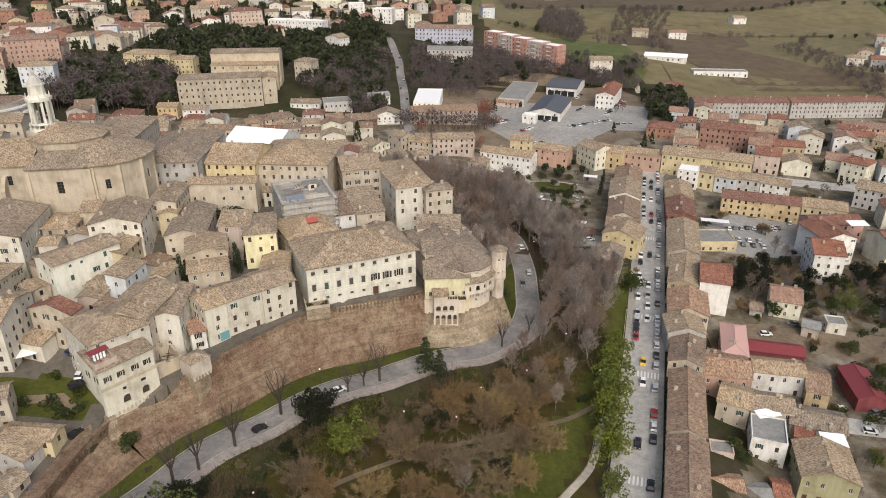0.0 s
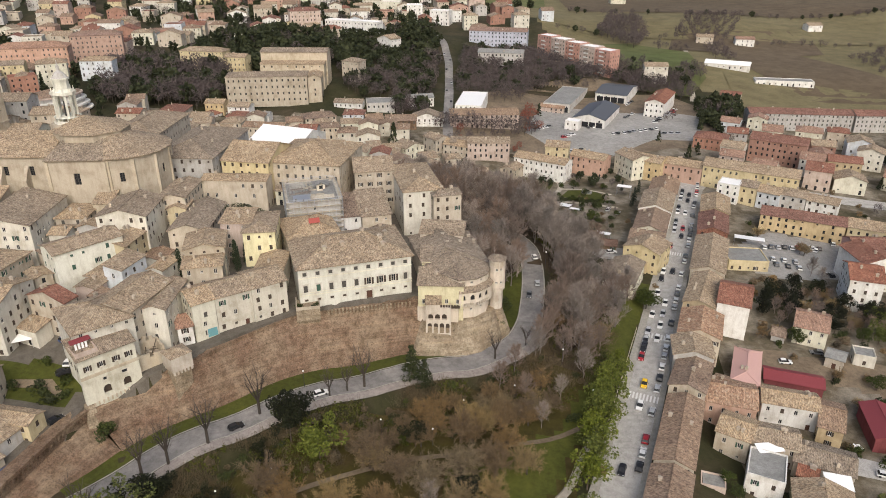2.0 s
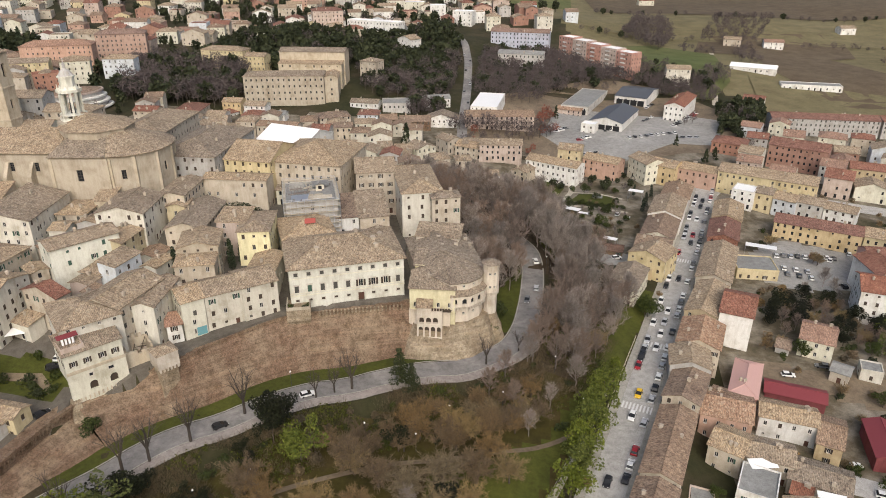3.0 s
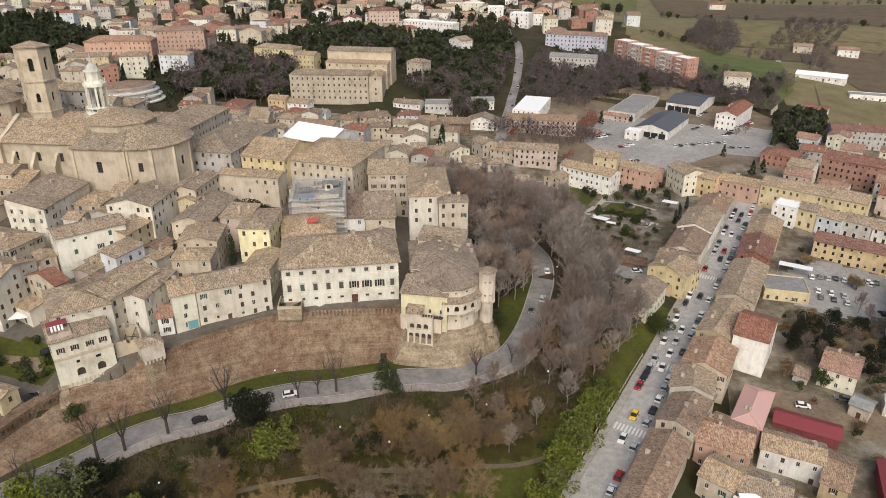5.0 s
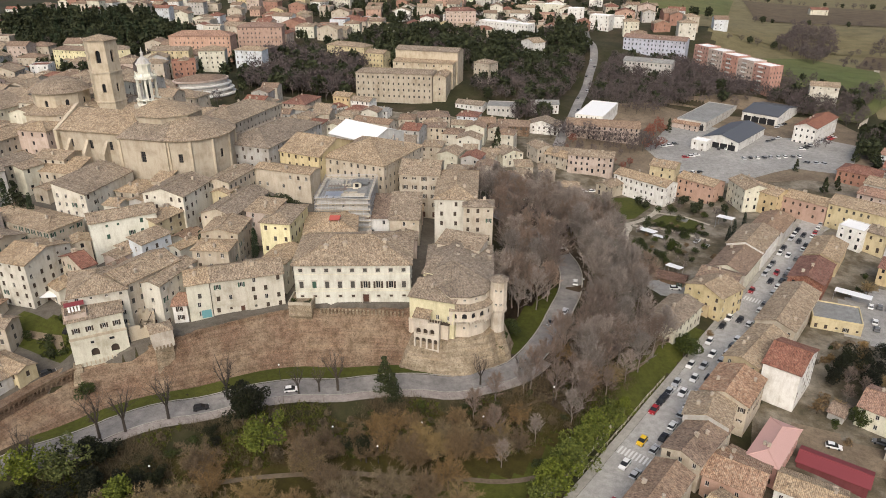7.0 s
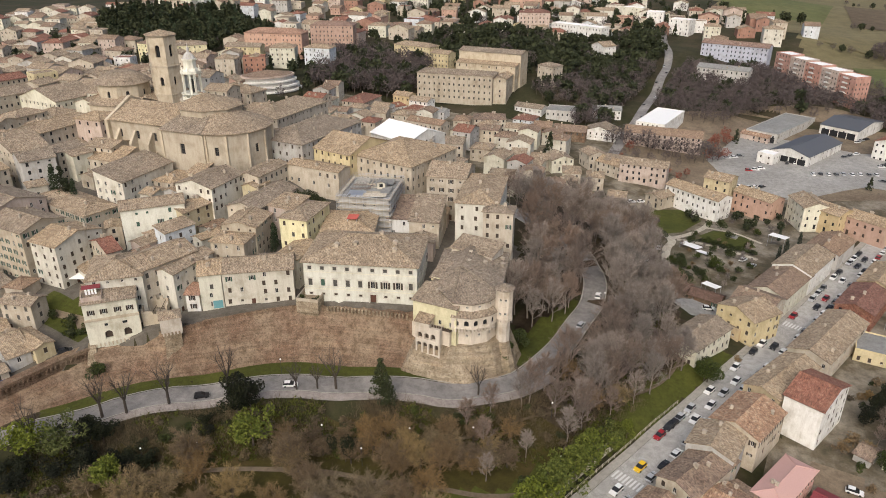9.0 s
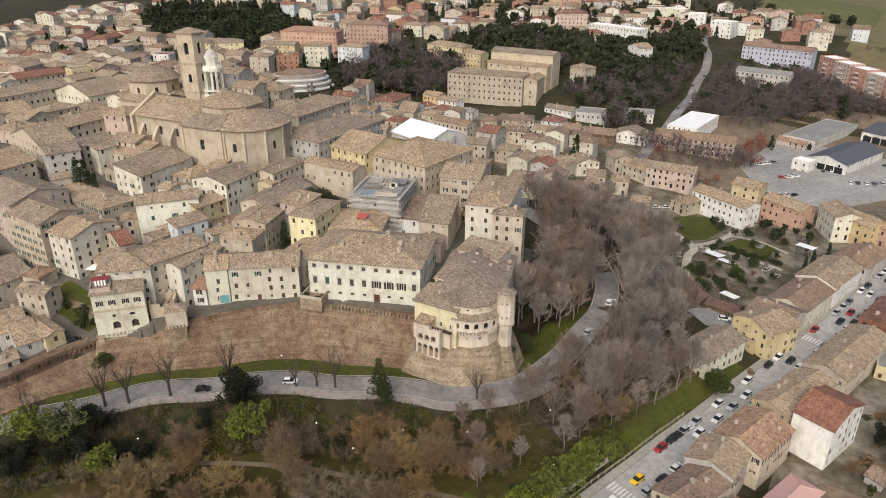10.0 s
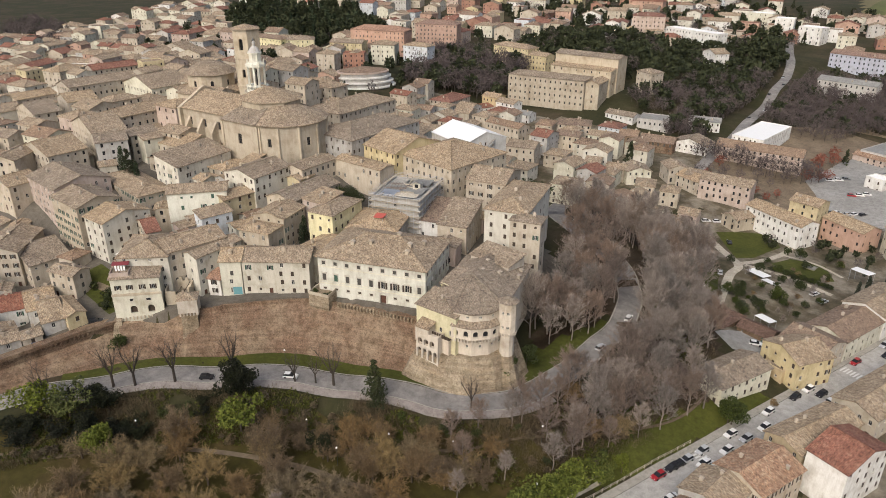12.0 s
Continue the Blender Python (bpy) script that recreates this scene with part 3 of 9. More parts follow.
def roof_faces(w, d, z, kind, pitch, over):
    a, b = w / 2 + over, d / 2 + over
    k = math.tan(radians(pitch))
    e = z - over * k
    if kind == "gu":
        t = e + b * k
        return [[(-a, -b, e), (a, -b, e), (a, 0, t), (-a, 0, t)], [(a, b, e), (-a, b, e), (-a, 0, t), (a, 0, t)]], [((-a, 0, t), (a, 0, t))], t
    if kind == "gv":
        t = e + a * k
        return [[(a, -b, e), (a, b, e), (0, b, t), (0, -b, t)], [(-a, b, e), (-a, -b, e), (0, -b, t), (0, b, t)]], [((0, -b, t), (0, b, t))], t
    if kind == "su":
        t = e + 2 * b * k * 0.8
        return [[(-a, -b, e), (a, -b, e), (a, b, t), (-a, b, t)]], [], t
    m = min(a, b)
    t = e + m * k
    if a >= b:
        p, q = (-a + m, 0, t), (a - m, 0, t)
        fs = [[(-a, -b, e), (a, -b, e), q, p], [(a, b, e), (-a, b, e), p, q], [(a, -b, e), (a, b, e), q], [(-a, b, e), (-a, -b, e), p]]
    else:
        p, q = (0, -b + m, t), (0, b - m, t)
        fs = [[(-a, -b, e), (a, -b, e), p], [(a, -b, e), (a, b, e), q, p], [(a, b, e), (-a, b, e), q], [(-a, b, e), (-a, -b, e), p, q]]
    lines = [(p, q)] if (Vector(p) - Vector(q)).length > 0.5 else []
    lines += [((sx * a, sy * b, e), p if (sx < 0 if a >= b else sy < 0) else q) for sx in (-1, 1) for sy in (-1, 1)]
    return fs, lines, t


ROOFS = dict(tan="tan", brown="brown", barn="barn", terra="terra", red="red", salmon="salmonroof", pink="pinkroof", maroon="maroonroof", grey="greyroof", slate="slateroof", white="whiteroof")
TAKEN, RECTS = [], []
FAR, FAR_MATS = Shape(), []
SHUT = ["green_open", "brown_open", "brown_closed", "grey_closed", "brown_closed", "", "", ""]


def house(x, y, rot, w, d, base, eave, wall="sand", roof="tan", kind="gu", label="", pitch=19.0, space=2.75, shut=None, windows=1.0, chimneys=2, name="house",
          floor=3.2, blank=(), door=True, category="house", group="", small=False):
    """One house: its walls with openings, a tiled roof, chimneys and windows."""
    rnd = random.Random(int(x * 131 + y * 717 + w * 37))
    ground = min(base, eave - 2.5)
    away_from_path = math.hypot(x - 60, y - 25)
    far, near = name == "house" and (away_from_path > 330 and space > 3.3 or small and away_from_path > 262), away_from_path < 262 and not small
    if far:
        h = None
    else:
        h = thing(name, x, y, ground, rot, label or "%s plastered old house with a %s roof" % (wall, {"tan": "weathered tan tiled", "brown": "brown tiled", "terra": "patched terracotta tiled", "red": "red tiled"}.get(roof, roof)), category, group)
    TAKEN.append((x, y, max(w, d) / 2))
    RECTS.append((x, y, rot, w, d, eave))
    top, foot = eave - ground, -3.0
    corners = [Vector((-w / 2, -d / 2, 0)), Vector((w / 2, -d / 2, 0)), Vector((w / 2, d / 2, 0)), Vector((-w / 2, d / 2, 0))]
    s = Shape()
    wins = []
    floors = max(1, int(round(top / floor)))
    fh = top / floors
    style = shut if shut is not None else rnd.choice(SHUT)
    for i in range(4):
        a, b = corners[i], corners[(i + 1) % 4]
        ex = (b - a).normalized()
        width = (b - a).length
        away = Vector((ex.y, -ex.x, 0))
        away.rotate(Euler((0, 0, radians(rot))))
        holes = []
        if i not in blank and away.y < 0.55 and windows > 0 and away.x > -0.985:
            n = max(1, int((width - 1.2) / space))
            for f in range(floors):
                for k in range(n):
                    if rnd.random() > 0.9 * windows:
                        continue
                    cx = (k + 0.5) * width / n + rnd.uniform(-0.25, 0.25)
                    size = "m"
                    if f == floors - 1 and floors > 2 and fh < 3.6:
                        size = rnd.choice("sm")
                    if f == 0:
                        size = rnd.choice("sdm") if door else "m"
                    ww, wh = SIZES[size]
                    z = f * fh + (0.05 if size == "d" else 1.0 if size == "m" else 1.5)
                    if z + wh > top - 0.35:
                        z = top - 0.4 - wh
                    if cx - ww < 0.3 or cx + ww > width - 0.3:
                        continue
                    holes.append((cx, z, ww, wh))
                    sh = style if rnd.random() < 0.8 else rnd.choice(SHUT)
                    wins.append((a + ex * cx, z, ex, size, "" if size == "d" else sh))
        facade(s, a, ex, width, foot, top, holes)
        if not near:
            n3 = Vector((ex.y, -ex.x, 0))
            for cx, z, ww, wh in holes:
                q = a + ex * cx - n3 * 0.2
                s.face(((q.x - ex.x * ww / 2, q.y - ex.y * ww / 2, z), (q.x + ex.x * ww / 2, q.y + ex.y * ww / 2, z), (q.x + ex.x * ww / 2, q.y + ex.y * ww / 2, z + wh), (q.x - ex.x * ww / 2, q.y - ex.y * ww / 2, z + wh)), 1)
    if not near:
        wins = []
    pane = "glass" if not style or "open" in style else "sh_" + style.split("_")[0]
    flat = kind == "flat"

    def put(piece, shape, mats, parent=None):
        if not far:
            return part(piece, shape, mats, parent)
        for k in mats:
            if k not in FAR_MATS:
                FAR_MATS.append(k)
        FAR.add(shape, pose(x, y, ground, 0, 0, rot), [FAR_MATS.index(k) for k in mats])
    if not flat:
        fs, lines, peak = roof_faces(w, d, top, kind, pitch, 0.45)
        rise = math.tan(radians(pitch))
        if kind == "gu":
            for sx in (-1, 1):
                tri = [(sx * w / 2, -d / 2, top), (sx * w / 2, d / 2, top), (sx * w / 2, 0, top + d / 2 * rise)]
                s.face(tri if sx > 0 else tri[::-1])
        elif kind == "gv":
            for sy in (-1, 1):
                tri = [(-w / 2, sy * d / 2, top), (w / 2, sy * d / 2, top), (0, sy * d / 2, top + w / 2 * rise)]
                s.face(tri if sy < 0 else tri[::-1])
        elif kind == "su":
            t2 = top + d * rise * 0.8
            s.face(((w / 2, d / 2, top), (-w / 2, d / 2, top), (-w / 2, d / 2, t2), (w / 2, d / 2, t2)))
            s.face(((w / 2, -d / 2, top), (w / 2, d / 2, top), (w / 2, d / 2, t2)))
            s.face(((-w / 2, d / 2, top), (-w / 2, -d / 2, top), (-w / 2, d / 2, t2)))
        put("wall", s, [wall, pane], h)
        r = Shape()
        fs = [[(px, py, pz + 0.22) for px, py, pz in f] for f in fs]
        r.slab(fs, 0.2)
        for a, b in lines:
            r.beam((a[0], a[1], a[2] + 0.24), (b[0], b[1], b[2] + 0.24), 0.34, 0, 5)
        ro = put("roof", r, [ROOFS[roof]], h)
        for c in range(chimneys if rnd.random() < 0.85 else 0):
            cx, cy = rnd.uniform(-0.38, 0.38) * w, rnd.uniform(-0.38, 0.38) * d
            if kind == "gu":
                zz = peak - abs(cy) * rise
            elif kind == "gv":
                zz = peak - abs(cx) * rise
            elif kind == "su":
                zz = top + (cy + d / 2) * rise * 0.8
            else:
                zz = top + min(w / 2 - abs(cx), d / 2 - abs(cy)) * rise
            q = Shape()
            cw = rnd.uniform(0.3, 0.5)
            q.box(cx - cw, cy - cw * 0.7, zz - 0.6, cx + cw, cy + cw * 0.7, zz + 1.1)
            q.box(cx - cw - 0.12, cy - cw * 0.7 - 0.12, zz + 1.1, cx + cw + 0.12, cy + cw * 0.7 + 0.12, zz + 1.22)
            q.box(cx - cw * 0.6, cy - cw * 0.4, zz + 1.22, cx + cw * 0.6, cy + cw * 0.4, zz + 1.5)
            put("chimney", q, ["chimney"], ro)
    else:
        s.face([(c.x, c.y, top) for c in corners])
        put("wall", s, [wall, pane], h)
        r = Shape()
        r.box(-w / 2 + 0.3, -d / 2 + 0.3, top + 0.01, w / 2 - 0.3, d / 2 - 0.3, top + 0.12)
        put("roof", r, [ROOFS[roof]], h)
        q = Shape()
        for x0, y0, x1, y1 in ((-w / 2, -d / 2, w / 2, -d / 2 + 0.3), (-w / 2, d / 2 - 0.3, w / 2, d / 2), (-w / 2, -d / 2 + 0.3, -w / 2 + 0.3, d / 2 - 0.3), (w / 2 - 0.3, -d / 2 + 0.3, w / 2, d / 2 - 0.3)):
            q.box(x0, y0, top + 0.004, x1, y1, top + 0.5)
        put("parapet", q, [wall], h)
    for p, z, ex, size, sh in wins:
        o = new("window" if size not in "dg" else "door", window_mesh(size, sh))
        o.parent = h
        o.location, o.rotation_euler = (p.x, p.y, z), (0, 0, math.atan2(ex.y, ex.x))
    return h


make_ground()

# ---- the houses, block by block ----
house(-64.7, 168.4, 44, 6.3, 11.0, 23.2, 34.5, "cream", "tan", "gu")
house(-58.2, 174.5, 39, 10.2, 11.0, 23.2, 34.3, "stucco", "tan", "gu")
house(-50.3, 181.0, 39, 10.2, 12.0, 23.2, 34.5, "stucco", "tan", "gu")
house(-72.5, 166.1, 6, 6.5, 16.9, 22, 35.4, "ivory", "tan", "gv")
house(-50.4, 190.6, 8, 8.2, 13.0, 23, 34.6, "stucco", "tan", "gv", pitch=15, chimneys=1)
house(-66.6, 163.2, 30, 4.0, 5.0, 22.8, 28.4, "white", "salmon", "su", pitch=16, chimneys=0, windows=0.9)
house(-129.9, 196.2, 99, 25.4, 12.4, 34, 45.6, "ivory", "tan", "su", "ivory plastered old house with one long slope of tan tiles", pitch=17, shut="", windows=0.8, chimneys=1)
house(-119.2, 205.0, 8, 9.4, 12.7, 36, 42.4, "sand", "tan", "hip")
house(-100.3, 204.1, 8, 15.2, 17.8, 33, 45.2, "ivory", "tan", "gv", shut="brown_closed", windows=0.6, pitch=16)
house(-89.5, 215.0, 8, 6.0, 8.0, 34, 42.0, "yellow", "tan", "gv", windows=0.7)
house(-104.1, 181.8, 53, 19.6, 10.0, 29, 43, "pale", "tan", "gu", "pale plastered old house with green-shuttered windows and a tan tiled roof", pitch=15, shut="green_closed", windows=0.8)
house(-96.9, 190.4, 88, 12.1, 9.0, 29, 40.3, "yellow", "tan", "gu", pitch=16, shut="brown_closed")
house(-89.6, 177.9, 81, 10.6, 6.0, 31, 38.7, "blue", "tan", "su", pitch=12, shut="", chimneys=0)
house(-57.4, 203.6, 103, 16.6, 9.6, 28, 42, "butter", "tan", "hip", pitch=17, shut="brown_closed", windows=0.9)
house(-70.5, 190.7, 109, 12.4, 11.5, 26, 40.6, "stone", "tan", "gu", pitch=15, shut="brown_closed")
house(-67.4, 181.0, 109, 8.2, 11.0, 25, 38.6, "stone", "tan", "hip", pitch=15, shut="")
house(-65.2, 205.0, 6, 9.4, 10.0, 27, 42.6, "pinkish", "tan", "su", pitch=8, shut="", chimneys=3)
house(-80.9, 209.3, -82, 24.3, 12.0, 31, 40.5, "sand", "tan", "gu")
house(-92.2, 222.4, 95, 17.7, 9.0, 34, 45, "sand", "tan", "gu", pitch=12)
house(-77.3, 235.6, 3, 23.0, 7.6, 34, 45, "sand", "tan", "gu", pitch=12, windows=0.6, shut="")
house(-44.7, 211.3, 28, 16.7, 18.0, 26, 38, "sand", "tan", "hip")
house(-48.0, 228.0, 21, 17.0, 21.0, 29, 43.2, "grey", "grey", "flat", "half-demolished old house with a cluttered grey roof deck", windows=0.5, shut="")
house(-27.8, 232.6, 21, 10.0, 17.0, 27, 37, "sand", "tan", "su", pitch=14, windows=0.7, shut="")
house(-36.2, 229.6, 21, 7.4, 15.0, 27, 37, "white", "brown", "su", pitch=14, windows=0.7, shut="", chimneys=0)
house(-14.7, 247.6, 19, 14.1, 30.0, 26, 43.4, "ivory", "tan", "hip", windows=0.75, space=4.2, shut="brown_closed")
house(-32.5, 257.2, 16, 14.4, 17.0, 28, 44.4, "sand", "tan", "gu")
house(-2.3, 235.2, 19, 9.8, 6.4, 26, 42.5, "sand", "tan", "hip")
house(-76.2, 255.3, -4, 18.2, 24.0, 36, 48.3, "yellow", "tan", "gu")
house(-55.2, 260.9, -4, 28.1, 30.0, 34, 47.3, "sand", "tan", "hip")
house(-98.7, 257.9, 2, 22.2, 40.0, 38, 50.7, "grey", "tan", "hip", chimneys=3)
house(-115.6, 157.6, 4, 11.4, 17.0, 23, 37.8, "ivory", "tan", "gu", pitch=16)
house(-132.5, 155.0, 1, 19.0, 15.0, 22, 40.2, "stone", "tan", "gu", pitch=17)
house(-153.0, 158.6, 0, 23.0, 20.0, 24, 42, "pinkish", "tan", "gu", pitch=16)
house(-167.4, 182.5, 70, 11.4, 14.0, 37, 49, "grey", "tan", "gu", pitch=15, shut="")
house(-169.1, 195.2, 86, 11.4, 12.0, 37, 48.6, "sand", "tan", "gu", pitch=14, shut="")
house(-158.1, 207.6, 11, 12.4, 12.0, 37, 48.6, "sand", "tan", "gu", pitch=14, shut="")
house(-137.2, 175.6, -4, 33.0, 12.5, 29, 39, "sand", "tan", "hip", "long low sand-coloured house with a hipped tan roof", pitch=15, chimneys=1)
house(-180.6, 165.6, 4, 22.2, 15.2, 36, 46, "sand", "tan", "gv")
house(-182.5, 151.8, 38, 10.4, 16.8, 36, 46, "sand", "tan", "gv")
house(-170.2, 146.0, 8, 13.5, 11.3, 30, 40, "sand", "tan", "gv")
house(-137.1, 137.3, -0, 21.4, 12.9, 14, 24, "sand", "tan", "gv")
house(-143.0, 131.9, 46, 13.1, 19.9, 15, 28, "sand", "tan", "gv")
house(-107.9, 136.0, 19, 10.2, 6.4, 18, 27, "sand", "tan", "gu")
house(-94.7, 129.1, -5, 12.7, 5.3, 15, 21.5, "yellow", "tan", "gu")
house(-109.9, 126.5, 73, 7.9, 15.4, 13, 20, "white", "tan", "gu")
house(-115.8, 120.9, 65, 7.3, 12.1, 12, 19, "white", "red", "gu")
house(-94.0, 117.1, 80, 5.1, 5.7, 12, 18, "sand", "tan", "gu")
house(-96.9, 111.5, 79, 6.4, 7.1, 12, 18, "grey", "tan", "gu")
house(-99.7, 125.2, 76, 5.8, 16.9, 14, 20.5, "grey", "tan", "gu")
house(-101.7, 161.0, -15, 13.1, 4.1, 25, 36, "sand", "red", "gv")
house(-80.0, 162.7, 82, 18.4, 12.6, 26, 37, "sand", "tan", "gu")
house(114.4, 322.1, -14, 12.3, 21.8, 3, 9.5, "ochre", "tan", "gv")
house(108.1, 298.9, -14, 12.1, 21.4, 3, 9.5, "red", "red", "gv")
house(99.3, 266.2, -16, 12.3, 33.6, 2.5, 9.5, "sand", "tan", "gv")
house(89.1, 232.5, -20, 10.1, 24.3, 2, 11, "ochre", "tan", "gv")
house(83.4, 209.8, -16, 12.8, 16.0, 3, 10.2, "sand", "terra", "gv")
house(78.0, 196.4, -7, 11.6, 10.9, 2, 9.5, "grey", "tan", "gv")
house(76.0, 185.7, -20, 10.0, 19.5, 2, 7.8, "sand", "brown", "gv")
house(67.5, 159.0, -17, 9.5, 28.6, 1, 7.3, "sand", "brown", "gv")
house(59.2, 131.8, -17, 9.7, 23.8, 0, 7.3, "sand", "brown", "gv")
house(98.1, 226.6, -18, 10.1, 17.3, 1, 13, "white", "red", "gu", blank=(0,), label="tall white house with a red roof and a blank gable wall")
house(94.7, 195.4, -18, 7.5, 19.2, -2, 4.5, "pink", "pink", "hip")
house(86.0, 180.0, -12, 13.4, 12.3, -3, 5, "salmon", "terra", "gu")
house(102.9, 181.5, -11, 14.9, 8.7, -4, 3.5, "white", "tan", "gu")
house(113.3, 177.1, -20, 6.3, 13.7, -5, 1.5, "ochre", "brown", "gu")
house(84.5, 166.3, -28, 8.6, 10.3, -4, 4, "sand", "tan", "gu")
house(93.9, 164.7, -13, 11.6, 8.6, -4, 3, "sand", "tan", "gu")
house(88.6, 153.0, -20, 9.0, 11.1, -5, 2.5, "white", "grey", "flat")
house(98.2, 140.8, -15, 13.4, 13.7, -6, 2, "olive", "tan", "gv")
house(105.2, 159.6, -20, 14.1, 9.8, -6, 1, "sand", "tan", "gu")
house(123.1, 222.6, -21, 10.0, 13.4, 0, 6.4, "cream", "salmon", "gu")
house(109.9, 197.3, -14, 16.6, 7.0, -4, 0, "maroon", "maroon", "gu", windows=0.0, chimneys=0, label="long shed with a maroon sheet metal roof", name="shed", category="shed")
house(127.5, 176.9, 82, 16.1, 8.0, -4, 0.5, "maroon", "maroon", "gu", windows=0.0, chimneys=0, label="long shed with a maroon sheet metal roof", name="shed", category="shed")
house(149.3, 249.6, -13, 10.9, 16.0, 0, 12.5, "white", "red", "gu")
house(158.8, 266.9, -83, 17.6, 14.0, 0, 12, "white", "red", "gu")
house(169.5, 284.2, 3, 22.5, 12.0, 0, 9.5, "pink", "red", "gu")
house(149.7, 311.4, -20, 34.0, 12.0, 1, 9.5, "ochre", "red", "gu")
house(176.0, 304.0, -22, 18.5, 12.0, 1, 9, "yellow", "tan", "gu")
house(114.8, 273.2, 0, 15.3, 13.0, 2, 6.5, "yellow", "grey", "flat")
house(140.7, 360.9, -23, 44.9, 14.0, 4, 15, "yellow", "tan", "gu")
house(75.0, 267.1, -30, 14.5, 13.0, 2, 11.8, "yellow", "tan", "gv", shut="brown_closed")
house(81.7, 296.6, -15, 13.3, 25.5, 2.5, 10.6, "cream", "brown", "gv")
house(87.2, 317.7, -15, 14.1, 24.1, 2.5, 11.7, "white", "tan", "gv")
house(95.0, 343.1, -15, 12.9, 20.0, 3, 10.2, "grey", "brown", "gv")
house(63.4, 245.3, -19, 11.1, 21.0, 1, 10.5, "cream", "tan", "gv")
house(84.1, 377.1, -61, 15.8, 12.0, 5, 15, "cream", "tan", "gu")
house(93.4, 375.1, -31, 14.0, 12.0, 5, 14, "ochre", "tan", "gu")
house(110.4, 372.6, -25, 19.6, 11.0, 5, 13, "salmon", "tan", "gu")
house(36.4, 376.5, -25, 29.5, 11.0, 1, 11.8, "white", "tan", "gu")
house(44.4, 385.2, -10, 12.2, 11.0, 2, 17.3, "yellow", "tan", "gu")
house(62.4, 384.1, -26, 19.6, 11.0, 1.5, 12, "salmon", "tan", "gu")
house(5.7, 393.2, 6, 23.5, 11.0, 7, 16, "pinkish", "tan", "gu")
house(-10.4, 395.8, -20, 16.6, 11.0, 7, 13, "sand", "tan", "gu")
house(137.5, 431.0, -21, 18.5, 14.0, 5, 12, "redbrick", "red", "hip")
house(169.3, 409.9, -25, 29.6, 15.0, 4, 17, "redbrick", "red", "gu")
house(199.3, 394.7, -16, 16.4, 12.0, 3, 11, "ochre", "red", "gu")
house(219.5, 356.3, -49, 12.5, 13.0, 3, 13, "cream", "red", "hip")
house(251.4, 424.2, -35, 15.4, 12.0, 3, 12, "white", "red", "gu")
house(206.1, 488.7, -0, 65.3, 13.0, 3, 14.3, "grey", "red", "gu", label="long grey-plastered block of flats with a red tiled roof", name="flats", category="apartment block", chimneys=4, shut="grey_closed")
house(273.2, 490.3, 3, 66.5, 13.0, 3, 14.3, "grey", "red", "gu", label="long grey-plastered block of flats with a red tiled roof", name="flats", category="apartment block", chimneys=4, shut="grey_closed")
house(-0.3, 455.6, 9, 43.6, 14.0, 8, 16.5, "pinkish", "brown", "gu", label="long pinkish building with rows of windows and a brown roof", space=3.0, windows=1.2, shut="")
house(-10.0, 486.6, -3, 17.7, 42.4, 9, 18, "white", "white", "flat")
house(74.8, 484.4, -19, 21.0, 43.7, 6, 12, "white", "slate", "gv", chimneys=0, label="large pale commercial hall with a grey gabled roof", name="hall", category="hall", space=5.0, pitch=16)
house(56.5, 527.1, -16, 19.1, 58.9, 6, 13, "grey", "grey", "flat", chimneys=0, label="large flat-roofed grey commercial hall", name="hall", category="hall", space=4.0)
house(95.2, 547.6, -20, 22.8, 38.4, 6, 14, "white", "slate", "gu", chimneys=0, label="large pale commercial hall with a dark roof", name="hall", category="hall", space=5.0, pitch=8)
house(120.6, 511.6, -21, 12.8, 39.7, 6, 17, "white", "red", "gv")
house(-154.0, 435.2, 0, 13.9, 10.0, 10, 22, "white", "tan", "gu")
house(-99.5, 522.0, -19, 13.8, 11.0, 22, 36, "sand", "tan", "hip")
house(-190.4, 206.1, -85, 22.7, 14.0, 40, 52, "sand", "tan", "gu")
house(-275.6, 228.9, -90, 37.2, 15.0, 40, 50, "sand", "tan", "gu")
house(-253.5, 250.2, 1, 28.5, 22.8, 41, 49, "cream", "tan", "gv")
house(-187.9, 187.7, -7, 28.6, 13.4, 37, 49, "sand", "tan", "gv")
house(-255.7, 189.4, -1, 22.8, 12.1, 36, 45, "sand", "tan", "gv")
house(-284.7, 197.5, -83, 20.4, 12.0, 36, 46, "sand", "tan", "gu")
house(-256.8, 208.8, -6, 16.8, 14.0, 37, 47, "sand", "tan", "gv")
house(-373.7, 235.5, -63, 20.1, 12.0, 36, 46, "sand", "red", "gu")
house(-358.0, 225.6, -78, 12.5, 10.0, 34, 46, "yellow", "tan", "flat")
house(-378.3, 223.3, 66, 13.6, 14.0, 34, 44, "sand", "tan", "gu")
house(-341.0, 238.3, -69, 19.3, 13.0, 37, 47, "sand", "tan", "hip")
house(-322.0, 258.7, 85, 26.7, 13.0, 38, 48, "sand", "red", "gu")
house(-299.8, 272.1, 79, 12.5, 10.0, 38, 52, "yellow", "tan", "flat")
house(-131.4, 279.7, 4, 20.0, 37.4, 38, 51.2, "sand", "tan", "hip")
house(-100.4, 278.5, 8, 8.8, 7.4, 40, 51, "sand", "tan", "hip", windows=1.2, shut="")
house(-78.8, 300.2, -15, 24.5, 22.6, 26, 42, "white", "white", "gu", label="house under repair roofed with white sheeting", windows=0.3, chimneys=0)
house(-192.9, 421.9, 7, 16.4, 24.3, 12, 21, "sand", "red", "hip")
house(-176.0, 440.6, 66, 15.6, 10.0, 8, 15, "white", "red", "hip")
